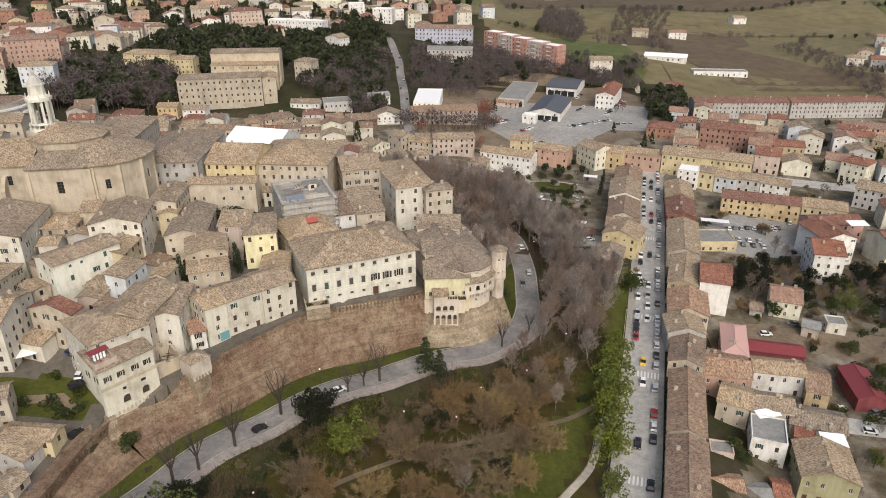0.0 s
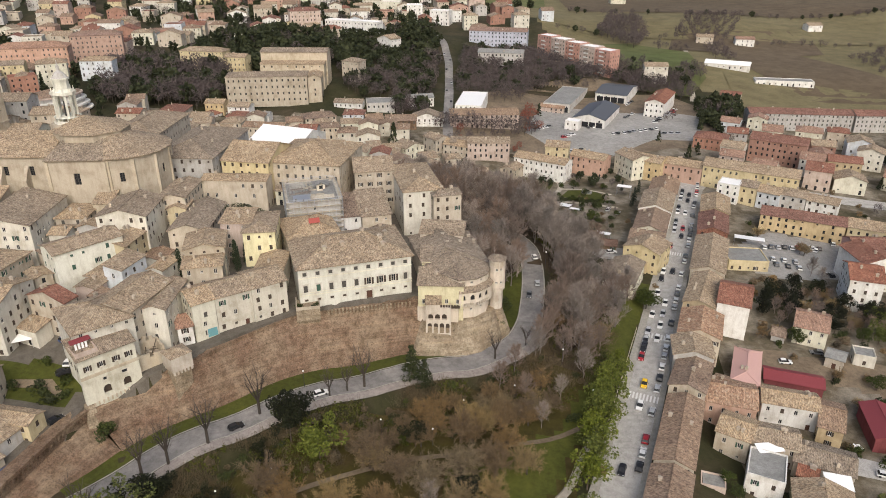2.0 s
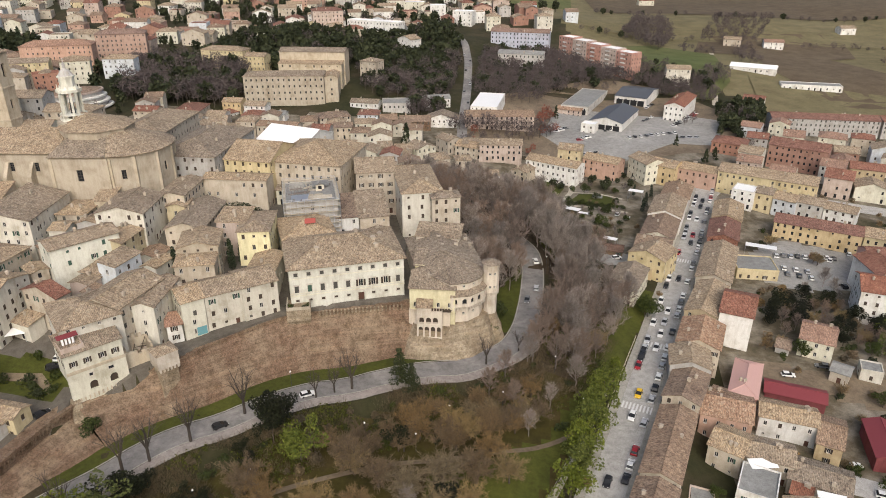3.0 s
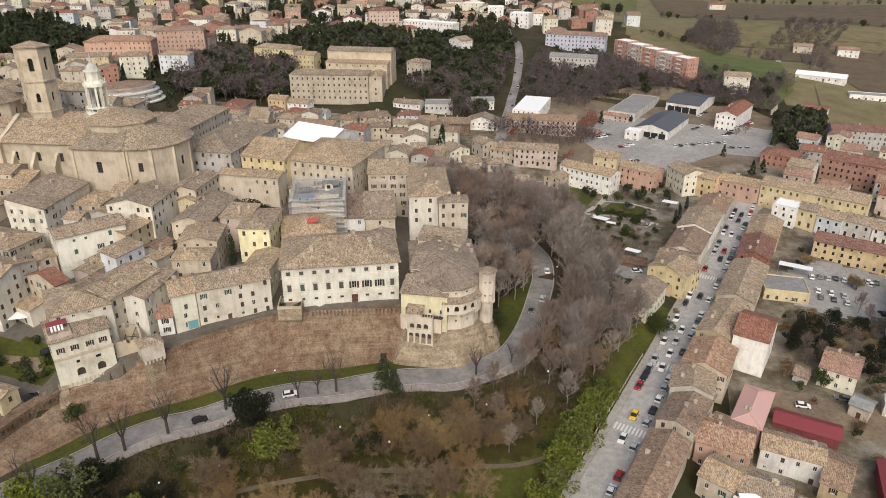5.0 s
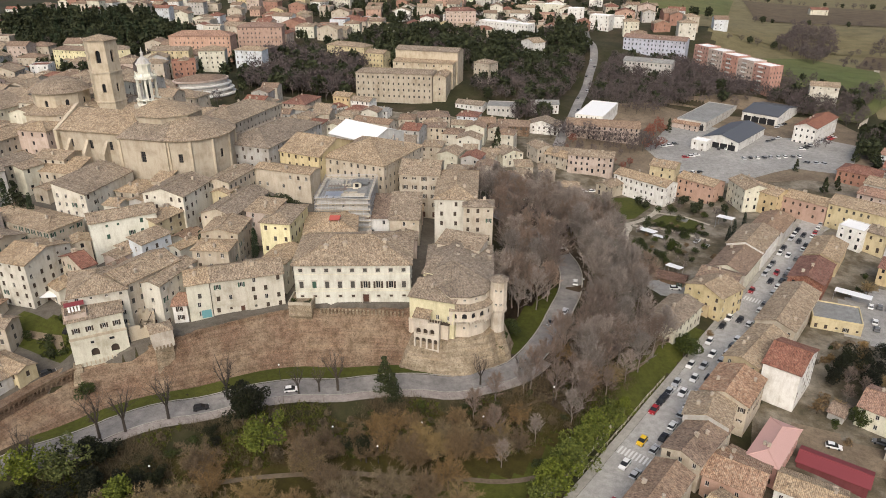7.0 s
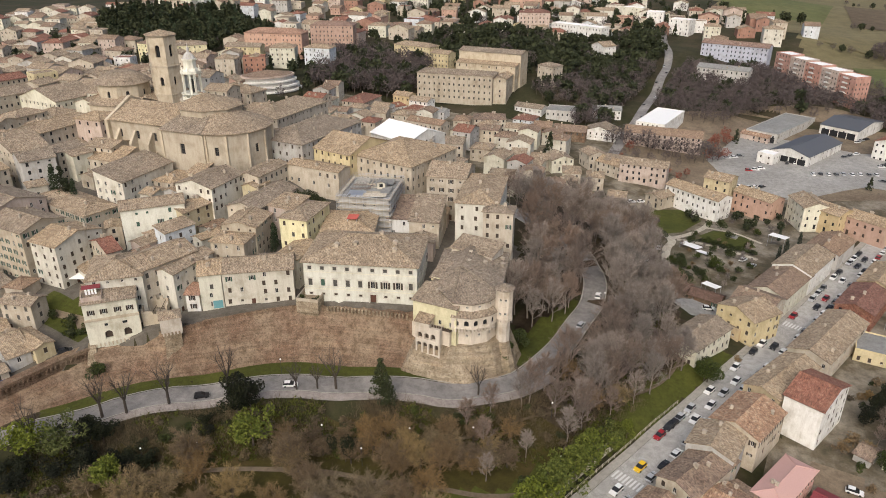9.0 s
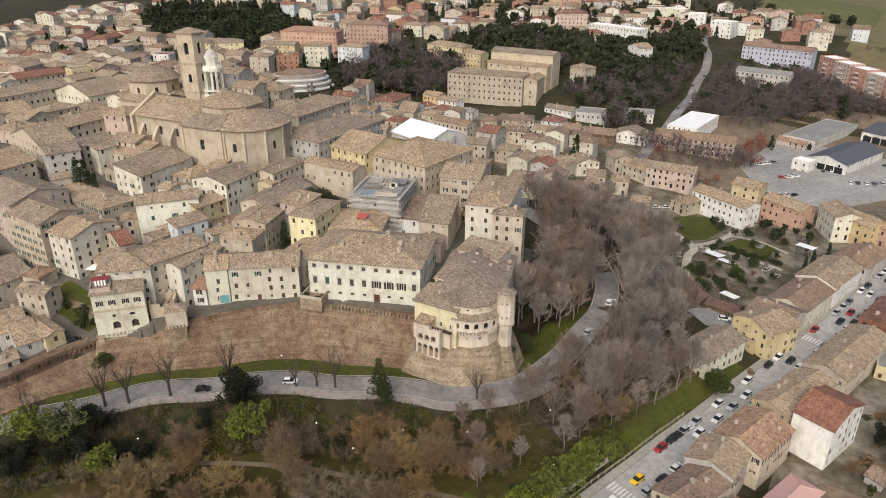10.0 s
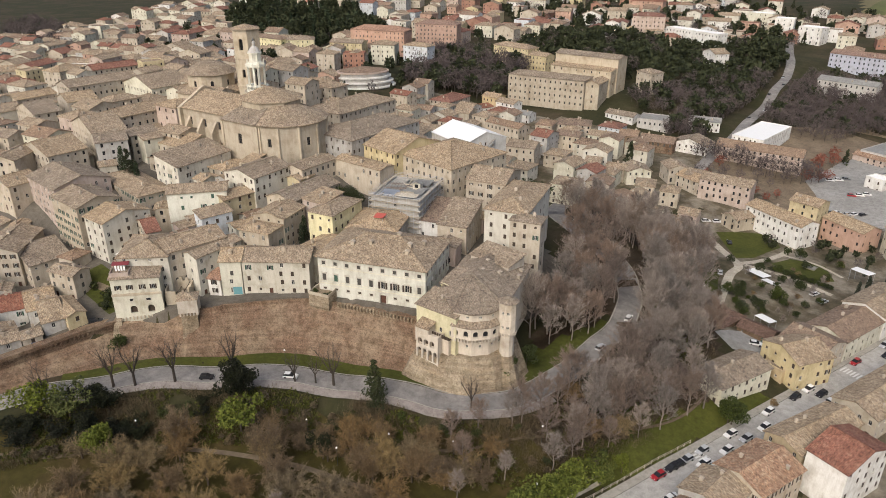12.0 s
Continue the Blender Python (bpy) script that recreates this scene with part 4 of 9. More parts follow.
house(-197.1, 381.3, 5, 13.5, 10.0, 20, 30, "sand", "red", "gu")
house(-114.4, 418.9, 19, 10.0, 12.0, 9, 18, "sand", "brown", "hip")
house(-103.3, 433.6, 28, 19.6, 13.0, 9, 17.3, "sand", "brown", "hip")
house(-82.0, 441.3, 6, 13.1, 12.0, 9, 17.8, "blue", "red", "hip")
house(-68.7, 437.2, 19, 10.5, 12.0, 9, 16, "brick", "brown", "gu")
house(-51.9, 440.4, 11, 19.1, 13.0, 9, 15, "brick", "brown", "gu")
house(-72.4, 478.5, 14, 18.8, 16.0, 9, 17, "grey", "grey", "flat")
house(-47.5, 495.5, 19, 18.5, 10.0, 10, 16.6, "white", "grey", "gu")
house(-92.6, 474.1, -1, 19.4, 10.0, 10, 17, "white", "tan", "gu")
house(-140.2, 433.7, 4, 11.3, 9.0, 11, 17, "white", "grey", "gu")
house(-174.8, 446.4, 3, 12.4, 10.0, 13, 21, "ochre", "tan", "gu")
house(-56.7, 375.5, 19, 7.6, 10.0, 9, 17, "sand", "tan", "gu")
house(-47.7, 383.7, 13, 9.9, 10.0, 8, 13.5, "sand", "tan", "gu")
house(-38.7, 386.6, 44, 12.3, 12.0, 8, 14, "cream", "tan", "gv")
house(-24.6, 401.1, 45, 10.0, 12.0, 8, 15, "sand", "tan", "gv")
house(-36.2, 451.7, 4, 20.3, 14.0, 9, 14, "white", "tan", "gv")
house(-90.3, 360.4, 19, 14.9, 12.0, 14, 22, "sand", "tan", "gu")
house(-90.6, 407.2, 14, 13.4, 10.0, 11, 18, "sand", "brown", "gu")
house(-11.1, 399.3, -1, 9.5, 11.0, 8, 14, "yellow", "tan", "gu")
house(-121.7, 389.4, -3, 24.0, 10.0, 14, 22, "sand", "brown", "gu")
house(20.0, 372.7, -26, 8.6, 12.0, 3, 8, "stone", "tan", "gv")
house(126.7, 345.6, -26, 10.0, 10.0, 4, 12.5, "white", "white", "flat")
house(136.1, 344.8, -27, 7.7, 10.0, 4, 12, "yellow", "tan", "gu")
house(145.1, 341.5, -32, 9.8, 11.0, 3, 10.5, "blue", "tan", "gu")
house(155.5, 339.8, -27, 11.4, 11.0, 3, 10, "grey", "tan", "gu")
house(167.3, 334.5, -30, 13.2, 10.0, 3, 9, "white", "tan", "gu")
house(208.7, 322.6, -38, 12.7, 13.0, 1, 11, "grey", "tan", "gu")
house(184.8, 262.2, -84, 13.6, 16.0, 0, 11.5, "cream", "red", "gv")
house(261.9, 430.8, -19, 24.2, 12.0, 3, 12, "salmon", "salmon", "gu")
house(253.9, 391.7, -57, 9.4, 12.0, 3, 14, "yellow", "tan", "gu")
house(99.8, 155.1, -24, 4.5, 6.0, -6, 0, "redbrick", "red", "gu")
house(46.9, 277.1, -13, 9.2, 19.7, 3, 6.5, "brick", "barn", "hip", chimneys=0)
house(59.7, 281.2, -9, 11.0, 7.0, 3, 6, "brick", "barn", "gu", chimneys=0)
house(72.7, 265.5, 71, 11.9, 7.0, 3, 7, "ochre", "tan", "flat")
house(71.3, 136.2, -6, 7.6, 6.0, -6, -0.5, "white", "terra", "gu")
house(74.6, 148.7, -13, 6.0, 5.0, -5, 0, "pinkish", "grey", "flat")
house(86.0, 137.1, -12, 3.7, 6.0, -7, -3, "redbrick", "red", "gu", windows=0.4, chimneys=0)
house(79.0, 135.7, -6, 6.8, 6.0, -7, -3, "grey", "grey", "gu", windows=0.4, chimneys=0)
house(112.6, 220.7, -23, 4.1, 7.0, -1, 2.5, "grey", "brown", "gu", windows=0.4, chimneys=0)
house(125.8, 207.2, -29, 5.2, 6.0, -1, 3, "sand", "grey", "gu", windows=0.5, chimneys=0)
house(135.1, 209.5, -14, 6.2, 6.0, -1, 3, "ivory", "grey", "flat", windows=1.2, chimneys=0)
house(86.7, 185.5, -24, 7.6, 8.0, -3, 4, "salmon", "brown", "gu")

# ---- roads, paths and open ground ----
ribbon("road", ROAD, -3.6, 3.6, "asphalt", 0.24, "worn grey asphalt ring road below the town wall", level=True)
ribbon("kerb", ROAD, -4.0, -3.6, "concrete", 0.38, "pale concrete kerb along the ring road", "kerb", level=True, cross=1)
ribbon("kerb", ROAD, 3.6, 4.0, "concrete", 0.38, "pale concrete kerb along the ring road", "kerb", level=True, cross=1)
ribbon("pavement", ROAD[2:11], 4.0, 7.2, "sidewalk", 0.34, "worn pinkish sidewalk with trees along the ring road", "pavement", level=False)
ribbon("grass_verge", ROAD[2:10], -10.5, -4.0, "lawn", 0.14, "green grass verge between road and town wall", "verge")
ribbon("street", STREET, -4.9, 4.0, "street", 0.10, "straight grey asphalt street lined with parked cars", level=True)
ribbon("pavement", STREET, -7.2, -4.9, "concrete", 0.24, "pale concrete pavement beside the street", "pavement", level=True)
ribbon("pavement", STREET, 4.0, 5.6, "concrete", 0.24, "pale concrete pavement beside the street", "pavement", level=True)
carpet("slope_grass", [(19, 197), (25, 202), (28, 216), (27, 238), (20, 248), (13, 228), (14, 212)], "lawn", 0.05, "green grass slope below the bastion", "grass")
carpet("park_grass", [(-90, 70), (-66, 104), (-46, 128), (-30, 146), (-8, 160), (14, 170), (30, 184), (44, 200), (60, 240), (68, 246), (52, 186), (40, 140), (30, 90)], "park", 0.03, "mossy winter grass and leaf litter in the park", "grass")
carpet("leaf_litter", [(30, 184), (46, 186), (60, 222), (66, 244), (54, 262), (46, 278), (34, 306), (10, 330), (-30, 335), (-34, 300), (-10, 283), (4, 276), (8, 246), (10, 220), (16, 216), (24, 246), (36, 240), (38, 214)], "litter", 0.05, "brown leaf litter under the bare trees of the slope", "ground")
PARK_PATHS = [
    ([(22, 120), (29.5, 128.9), (37.5, 138.9), (41.8, 149.8), (45.5, 160), (49.5, 173), (54, 188)], 0.95, "gravel"),
    ([(-62, 94), (-50.2, 104.3), (-42.5, 118.2), (-31.5, 125.9), (-18, 134.5), (-3, 142), (14, 148), (33.6, 155.9), (44.5, 163.7)], 0.8, "dirt"),
    ([(61, 241.7), (59.9, 225.7), (55.3, 213.4), (48.5, 203.4), (41, 193.5), (26, 174), (10, 160), (-10, 151)], 0.6, "dirt"),
]
for line, half, mat in PARK_PATHS:
    ribbon("path", line, -half, half, mat, 0.16, "pale gravel path beside the lawn" if mat == "gravel" else "brown dirt path through the park", "path", level=True, cross=2)
ribbon("kerb", PARK_PATHS[0][0], -1.1, -0.95, "concrete", 0.26, "pale kerb of the park path", "kerb", level=True, cross=1)
carpet("lawn", [(18, 126), (26, 126), (36, 142), (43, 160), (48, 180), (44, 178), (36, 160), (20, 148), (8, 142), (6, 130)], "lawn", 0.06, "green lawn in the park", "lawn")
carpet("lawn", [(44, 176), (56, 186), (76, 250), (68, 248), (50, 205)], "lawn", 0.06, "green grass bank beside the street", "lawn")
ribbon("valley_road", [(-18, 405), (-24, 460), (-29, 520), (-33, 560), (-38, 604), (-46, 650), (-62, 700), (-80, 760)], -3.2, 3.2, "asphalt", 0.9, "grey asphalt road climbing the far hill", "road", step=8, level=True)
ribbon("lane", [(150, 540), (160, 600), (168, 660), (176, 705), (180, 760)], -2, 2, "gravel", 0.6, "pale farm lane between fields", "lane", step=8, level=True)
patch("yard", [(-22, 436), (24, 408), (52, 396), (112, 424), (150, 430), (162, 505), (124, 578), (40, 568), (-12, 522)], "dirt", 0.1, "trodden dirt and rubble yard round the commercial halls", "yard")
patch("car_park", [(27, 446), (52, 405), (77, 409), (107, 440), (134, 440), (146, 498), (128, 506), (100, 500), (64, 506), (40, 506), (33, 488)], "lot", 0.22, "pale grey asphalt forecourt and car park", "car park")
carpet("car_park", [(112, 268), (130, 262), (150, 268), (168, 300), (135, 308), (118, 292)], "lot", 0.06, "pale concrete car park", "car park")
carpet("yard", [(100, 214), (140, 206), (160, 195), (150, 178), (132, 196), (118, 200), (100, 205)], "dirt", 0.06, "pale dirt yard behind the houses", "yard")
GARDEN_PATHS = [
    ([(-2.2, 369.1), (14.2, 352.4), (35, 331.3), (36.3, 319.1), (40.8, 299.9), (44, 286)], 1.7),
    ([(35, 331.3), (40.3, 340.8), (45, 354.4), (44.6, 367), (38.4, 375.4), (31, 375.6)], 1.3),
    ([(37.8, 331.7), (52.2, 331.1), (70.9, 326.2)], 1.1),
    ([(45, 354), (58, 352.5), (70, 345)], 0.7),
]
for line, half in GARDEN_PATHS:
    ribbon("garden_path", line, -half, half, "gravel", 0.26, "pale gravel garden path", "path", level=True, cross=2)
for poly in ([(15.1, 359.9), (34.3, 376.8), (42, 362.4), (37.2, 343.1), (31.9, 338.5)], [(44.7, 341.2), (49.1, 352.1), (61.9, 352.9), (68.6, 339.1), (58, 333)], [(21.6, 301), (32, 319.9), (39.3, 298.5), (37, 281.1)]):
    patch("lawn", poly, "lawn", 0.18, "garden lawn between gravel paths", "lawn", 3.0)
carpet("gardens", [(18, 400), (0, 372), (14, 344), (30, 322), (36, 296), (44, 278), (66, 262), (82, 300), (92, 345), (96, 380), (60, 400)], "soil", 0.04, "garden soil and rough grass between the houses", "gardens")
patch("courtyard", [(50, 268), (58, 262), (70, 268), (72, 279), (58, 284)], "lot", 0.2, "grey paved courtyard behind the street houses", "paving", 3.0)
patch("terrace_path", [(-104, 142.6), (-95.3, 145.4), (-89.2, 141.2), (-89.8, 139.6), (-95.6, 142.6), (-104, 140.4)], "dirt", 0.3, "trodden path between the garden terraces", "path", 1.5)
carpet("terrace_grass", [(-112, 139), (-88.5, 136), (-85, 148), (-93, 150.5), (-110, 147)], "lawn", 0.1, "green garden terraces below the old houses", "lawn")
carpet("paving", [(-87, 92), (-84, 118), (-81, 136), (-62, 153), (-52, 165.5), (-40.5, 176.5), (-31, 181), (-6, 189.5), (4, 200), (4, 240), (-6, 262), (-40, 284), (-120, 330), (-200, 350), (-300, 340), (-320, 160), (-150, 85)], "paving", 0.06, "worn stone paving in the lanes of the old town", "paving")
carpet("gardens", [(84, 150), (70, 130), (150, 110), (300, 200), (430, 330), (430, 480), (130, 480), (118, 372), (106, 330), (94, 280), (84, 250), (92, 225)], "soil", 0.03, "bare garden soil and trampled grass between the houses", "gardens")
carpet("gardens", [(-220, 360), (-30, 340), (20, 395), (0, 440), (-40, 470), (-220, 430)], "soil", 0.03, "bare garden soil between the houses", "gardens")
carpet("yards", [(-26, 398), (20, 402), (60, 402), (118, 388), (160, 400), (160, 480), (134, 440), (107, 440), (77, 409), (52, 405), (27, 446), (20, 480), (-20, 450)], "soil", 0.05, "pale trodden yards between the houses and the forecourt", "yard")
patch("side_street", [(115, 352), (120, 362), (215, 340), (260, 420), (250, 425), (208, 352), (120, 374)], "street", 0.07, "grey asphalt side street", "road")
carpet("farmland", [(60, 650), (180, 560), (330, 500), (560, 540), (900, 650), (1200, 1000), (1000, 1500), (-200, 1500), (-60, 930), (40, 780)], "field_dry", 0.3, "winter farmland with dry grass on the far slopes", "fields")
patch("field", [(217, 721), (284, 724), (323, 630), (440, 570), (430, 540), (318, 548), (243, 555), (212, 655)], "field_brown", 0.9, "brown ploughed field", "field", 15)
patch("field", [(88, 720), (125, 740), (176, 695), (172, 600), (150, 552), (120, 560), (107, 640)], "field_green", 0.9, "green pasture", "field", 15)
patch("field", [(161, 708), (224, 700), (311, 730), (333, 845), (180, 793)], "field_brown", 0.9, "brown ploughed field", "field", 15)
patch("field", [(60, 780), (180, 770), (260, 790), (420, 780), (380, 900), (100, 900)], "field_dry", 0.9, "dry winter meadow", "field", 25)
patch("field", [(80, 930), (400, 920), (640, 1000), (560, 1150), (60, 1150)], "field_brown", 0.9, "brown ploughed field", "field", 25)
patch("field", [(500, 780), (640, 700), (900, 850), (760, 980), (540, 940)], "field_green", 0.9, "green pasture", "field", 25)
patch("field", [(-60, 930), (50, 925), (50, 1120), (-80, 1120)], "field_green", 0.9, "bright green field", "field", 25)
patch("meadow", [(180, 515), (330, 512), (430, 540), (300, 585), (190, 620)], "field_dry", 0.9, "rough dry grass behind the flats", "meadow", 15)


# ---- the town wall ----
def wall_run(name, foot, head, z_foot, z_head, mat, label, thick=1.4, corbels=False, parapet=1.0):
    """A leaning brick rampart between a foot line and a head line, with a parapet and a row of corbels."""
    a, b = spline(foot, 3.0), spline(head, 3.0)
    n = max(len(a), len(b))
    pick = lambda q, i: q[min(len(q) - 1, int(round(i * (len(q) - 1) / (n - 1))))]
    A, B = [pick(a, i) for i in range(n)], [pick(b, i) for i in range(n)]
    h = thing(name, A[0].x, A[0].y, 0, 0, label, "town wall", kind="structure")
    o = Vector((A[0].x, A[0].y))
    lerp = lambda q, k: float(np.interp(k, [e[0] for e in q], [e[1] for e in q])) if isinstance(q[0], tuple) else q[0] + (q[1] - q[0]) * k
    s = Shape()
    top = []
    for i in range(n):
        k = i / (n - 1)
        f, t = A[i] - o, B[i] - o
        d = (B[min(i + 1, n - 1)] - B[max(i - 1, 0)])
        back = Vector((-d.y, d.x)).normalized() * thick
        zt, zf = lerp(z_head, k), lerp(z_foot, k)
        up = zt + (lerp(parapet, k) if isinstance(parapet, list) else parapet)
        # with corbels the top stands upright and the parapet overhangs it
        low = (t.x, t.y, zt - 2.6) if corbels else (*f.lerp(t, 0.8), zf + 0.8 * (zt - zf))
        lip = t - back * 0.35 if corbels else t
        top.append(((f.x, f.y, zf - 1.5), low, (t.x, t.y, zt - 0.2), (lip.x, lip.y, zt), (lip.x, lip.y, up), (t.x + back.x * 0.35, t.y + back.y * 0.35, up), (t.x + back.x * 0.35, t.y + back.y * 0.35, zt), (t.x + back.x * 3, t.y + back.y * 3, zt), (t.x + back.x * 3, t.y + back.y * 3, zt - 8)))
    for p, q in zip(top, top[1:]):
        for j in range(8):
            s.face((p[j], q[j], q[j + 1], p[j + 1]))
    part("rampart", s, [mat], h)
    if corbels:
        c = Shape()
        c.box(-0.24, -0.5, -0.75, 0.24, 0.25, -0.02)
        c.box(-0.22, -0.28, -1.35, 0.22, 0.25, -0.75)
        me = c.mesh("corbel", [mat])
        for i in range(n - 1):
            u = B[i + 1] - B[i]
            steps = max(1, int(u.length / 1.0))
            for k in range(steps):
                p = B[i] + u * (k / steps) - o
                ob = new("corbel", me)
                ob.parent = h
                ob.location, ob.rotation_euler = (p.x, p.y, lerp(z_head, (i + k / steps) / (n - 1)) - 0.1), (0, 0, math.atan2(u.y, u.x))
    return h


wall_run("town_wall_west", [(-90, 80), (-84, 97), (-79, 113), (-73.5, 127), (-70.5, 132)], [(-93, 80), (-87.5, 98), (-84.5, 116), (-82.5, 130), (-80.3, 136.7)], (10.6, 10.7), (16.3, 18), "brick", "leaning brick rampart with a corbelled parapet", corbels=True)
wall_run("town_wall_south", [(-70.5, 132), (-58.5, 147.2), (-48.3, 157.8), (-36.8, 167.6), (-23, 175.8), (-8, 181.4), (-3, 182)], [(-80.3, 136.7), (-71.8, 147.0), (-65.5, 150.5), (-61, 153), (-51.8, 165.3), (-41, 176.2), (-31.5, 180.5), (-7, 188.4), (-4.5, 188.5)], (10.7, 10.7), [(0, 18.3), (0.14, 18.8), (0.17, 20.8), (0.25, 22.0), (1, 24.6)], "brick", "tall leaning brick rampart below the palace", parapet=[(0.15, 0.05), (0.18, 1.0)])


# ---- the bastion house at the corner of the wall ----
def bastion():
    h = thing("bastion_house", 5, 195, 10, 0, "round brick bastion with a tiled house and corbelled turret", "bastion")
    L = lambda pts: [(x - 5, y - 195) for x, y in pts]
    foot = L([(-7, 180.5), (-2, 180.3), (6, 182), (14, 185.3), (20, 191.2), (22.5, 198), (22, 205), (10, 212), (-8, 204)])
    waist = L([(-5.2, 187.4), (-2.6, 184.4), (5.6, 185.6), (12, 189.7), (16, 193.6), (17.6, 199), (16.5, 205), (10, 211), (-7, 203)])
    s = Shape()
    s.prism(foot, -1.5, 9.5, 0, waist)
    part("scarp", s, ["palebrick"], h, "battered brick base with weeds and stains")
    s = Shape()
    body = L([(6.5, 188.6), (11.4, 190.3), (14.4, 194), (15.2, 199.5), (6.5, 224), (-12.5, 217), (-7.8, 204), (-4.8, 196)])
    wins = []
    for i in range(len(body)):
        a, b = Vector((*body[i], 0)), Vector((*body[(i + 1) % len(body)], 0))
        ex, wd = (b - a).normalized(), (b - a).length
        holes = []
        if i < 3:
            for k in range(2 if wd > 5 else 1):
                cx = wd * (k + 0.5) / (2 if wd > 5 else 1)
                holes += [(cx, 12.0, 0.75, 0.75), (cx, 20.9, 0.75, 0.75)]
                wins += [(a + ex * cx, 12.0, ex, "s"), (a + ex * cx, 20.9, ex, "s")]
        facade(s, a, ex, wd, 6, 22.5, holes)
    part("wall", s, ["drum"], h)
    # gallery that runs round the drum on corbels, under its own lean-to roof
    out = L([(6.6, 187.3), (12, 189.1), (15.5, 193.3), (16.2, 196.2)])
    inn = L([(6.5, 188.6), (11.4, 190.3), (14.4, 194), (14.9, 196.6)])
    g, gr = Shape(), Shape()
    for a, b, c, d in zip(out, out[1:], inn, inn[1:]):
        ex = Vector((b[0] - a[0], b[1] - a[1], 0))
        wd = ex.length
        ex.normalize()
        n = max(1, int(wd / 2.2))
        arch_panel(g, Vector((*a, 0)), ex, wd, 15.2, 18.9, [(wd * (k + 0.5) / n, 16.0, 1.35, 1.1) for k in range(n)], 0.5)
        g.face(((*a, 15.2), (*c, 14.0), (*d, 14.0), (*b, 15.2)))
        gr.slab([[(a[0] * 1.02, a[1] * 1.06, 18.9), (b[0] * 1.03, b[1] * 1.05, 18.9), (*d, 20.2), (*c, 20.2)]], 0.2)
        for k in range(int(wd / 0.9)):
            p = Vector((*a, 0)) + ex * (k + 0.5) * 0.9
            q = Shape()
            q.box(-0.2, -0.1, 14.1, 0.2, 0.7, 15.2)
            o = part("corbel", q, ["drum"], h)
            o.location, o.rotation_euler = (p.x, p.y, 0), (0, 0, math.atan2(ex.y, ex.x))
    part("gallery", g, ["drum", "glass"], h, "arched gallery carried on corbels")
    part("gallery_roof", gr, ["tan"], h)
    # main roof
    r = Shape()
    e, t = 22.6, 26.6
    grow = [(x * 1.04 + 0.0, y * 1.04 + 0.2 * (1 if y > 0 else -1)) for x, y in body]
    p, q = (1 - 5, 203 - 195, t), (-2.5 - 5, 216 - 195, t)
    G3 = [(x, y, e) for x, y in grow]
    r.slab([[G3[0], G3[1], p], [G3[1], G3[2], p], [G3[2], G3[3], p], [G3[3], G3[4], q, p], [G3[4], G3[5], q], [G3[5], G3[6], p, q], [G3[6], G3[7], p], [G3[7], G3[0], p]], 0.25)
    for i in (0, 2, 3, 4, 5):
        r.beam((*G3[i][:2], e + 0.05), (*(p if i in (0, 2, 3) else q)[:2], t + 0.05), 0.35, 0, 5)
    r.beam(p, q, 0.4, 0, 5)
    ro = part("roof", r, ["tan"], h)
    for cx, cy, cz in ((-4, 13, 25.2), (-6, 18, 25.6), (0, 16, 24.4), (4, 20, 23), (2, 24, 22.8), (-8, 21, 24.5)):
        c = Shape()
        c.box(cx - 0.5, cy - 0.4, cz - 1.5, cx + 0.5, cy + 0.4, cz + 1.0)
        c.box(cx - 0.62, cy - 0.52, cz + 1.0, cx + 0.62, cy + 0.52, cz + 1.12)
        part("chimney", c, ["chimney"], ro)
    # a pale strip of wall and the lower roof behind the yellow house
    s = Shape()
    s.box(-10.6, 2.2, 20.0, -2.0, 2.6, 23.6)
    part("strip_wall", s, ["butter"], h, "pale yellow strip of wall between two roofs")
    s = Shape()
    s.slab([[(-11.2, 2.0, 23.5), (-2.6, 2.0, 23.5), (-6.0, 12.0, 25.6), (-12.4, 12.0, 25.0)]], 0.25)
    part("side_roof", s, ["tan"], h)
    s = Shape()
    s.box(-13.5, 19.5, 14, 0.5, 27.5, 25.6)
    part("back_house", s, ["drum"], h)
    s = Shape()
    s.slab([[(-14, 19, 25.7), (1, 19, 25.7), (1, 28, 27.2), (-14, 28, 27.2)]], 0.22)
    part("back_roof", s, ["tan"], h)
    s = Shape()
    s.box(-10.6, -8.6, 8.0, 1.6, -3.5, 14.2)
    part("plinth", s, ["drum"], h, "plain stone-coloured wall under the yellow house")
    # turret
    tx, ty = 17.3 - 5, 198.4 - 195
    s = Shape()
    s.prism(ring(tx + 1.4, ty - 1.0, 4.2, 10), -1, 9.0, 0, ring(tx, ty, 2.0, 10))
    part("turret_foot", s, ["palebrick"], h, "sloping brick foot of the turret")
    s = Shape()
    s.prism(ring(tx, ty, 2.0, 10), 9.0, 15.5, 0)
    part("turret_shaft", s, ["drum"], h)
    s = Shape()
    s.prism(ring(tx, ty, 2.0, 10), 15.5, 16.5, 0, ring(tx, ty, 2.5, 10))
    part("turret_bracket", s, ["drum"], h)
    s = Shape()
    tw = ring(tx, ty, 2.5, 10)
    for i in range(10):
        a, b = Vector((*tw[i], 0)), Vector((*tw[(i + 1) % 10], 0))
        ex = (b - a).normalized()
        holes = [((b - a).length / 2, 18.0, 0.75, 0.75), ((b - a).length / 2, 22.3, 0.75, 0.75)] if i in (5, 7, 8) else []
        facade(s, a, ex, (b - a).length, 16.5, 25.6, holes)
        wins += [(a + ex * hh[0], hh[1], ex, "s") for hh in holes]
    part("turret", s, ["drum"], h, "round turret on corbels")
    s = Shape()
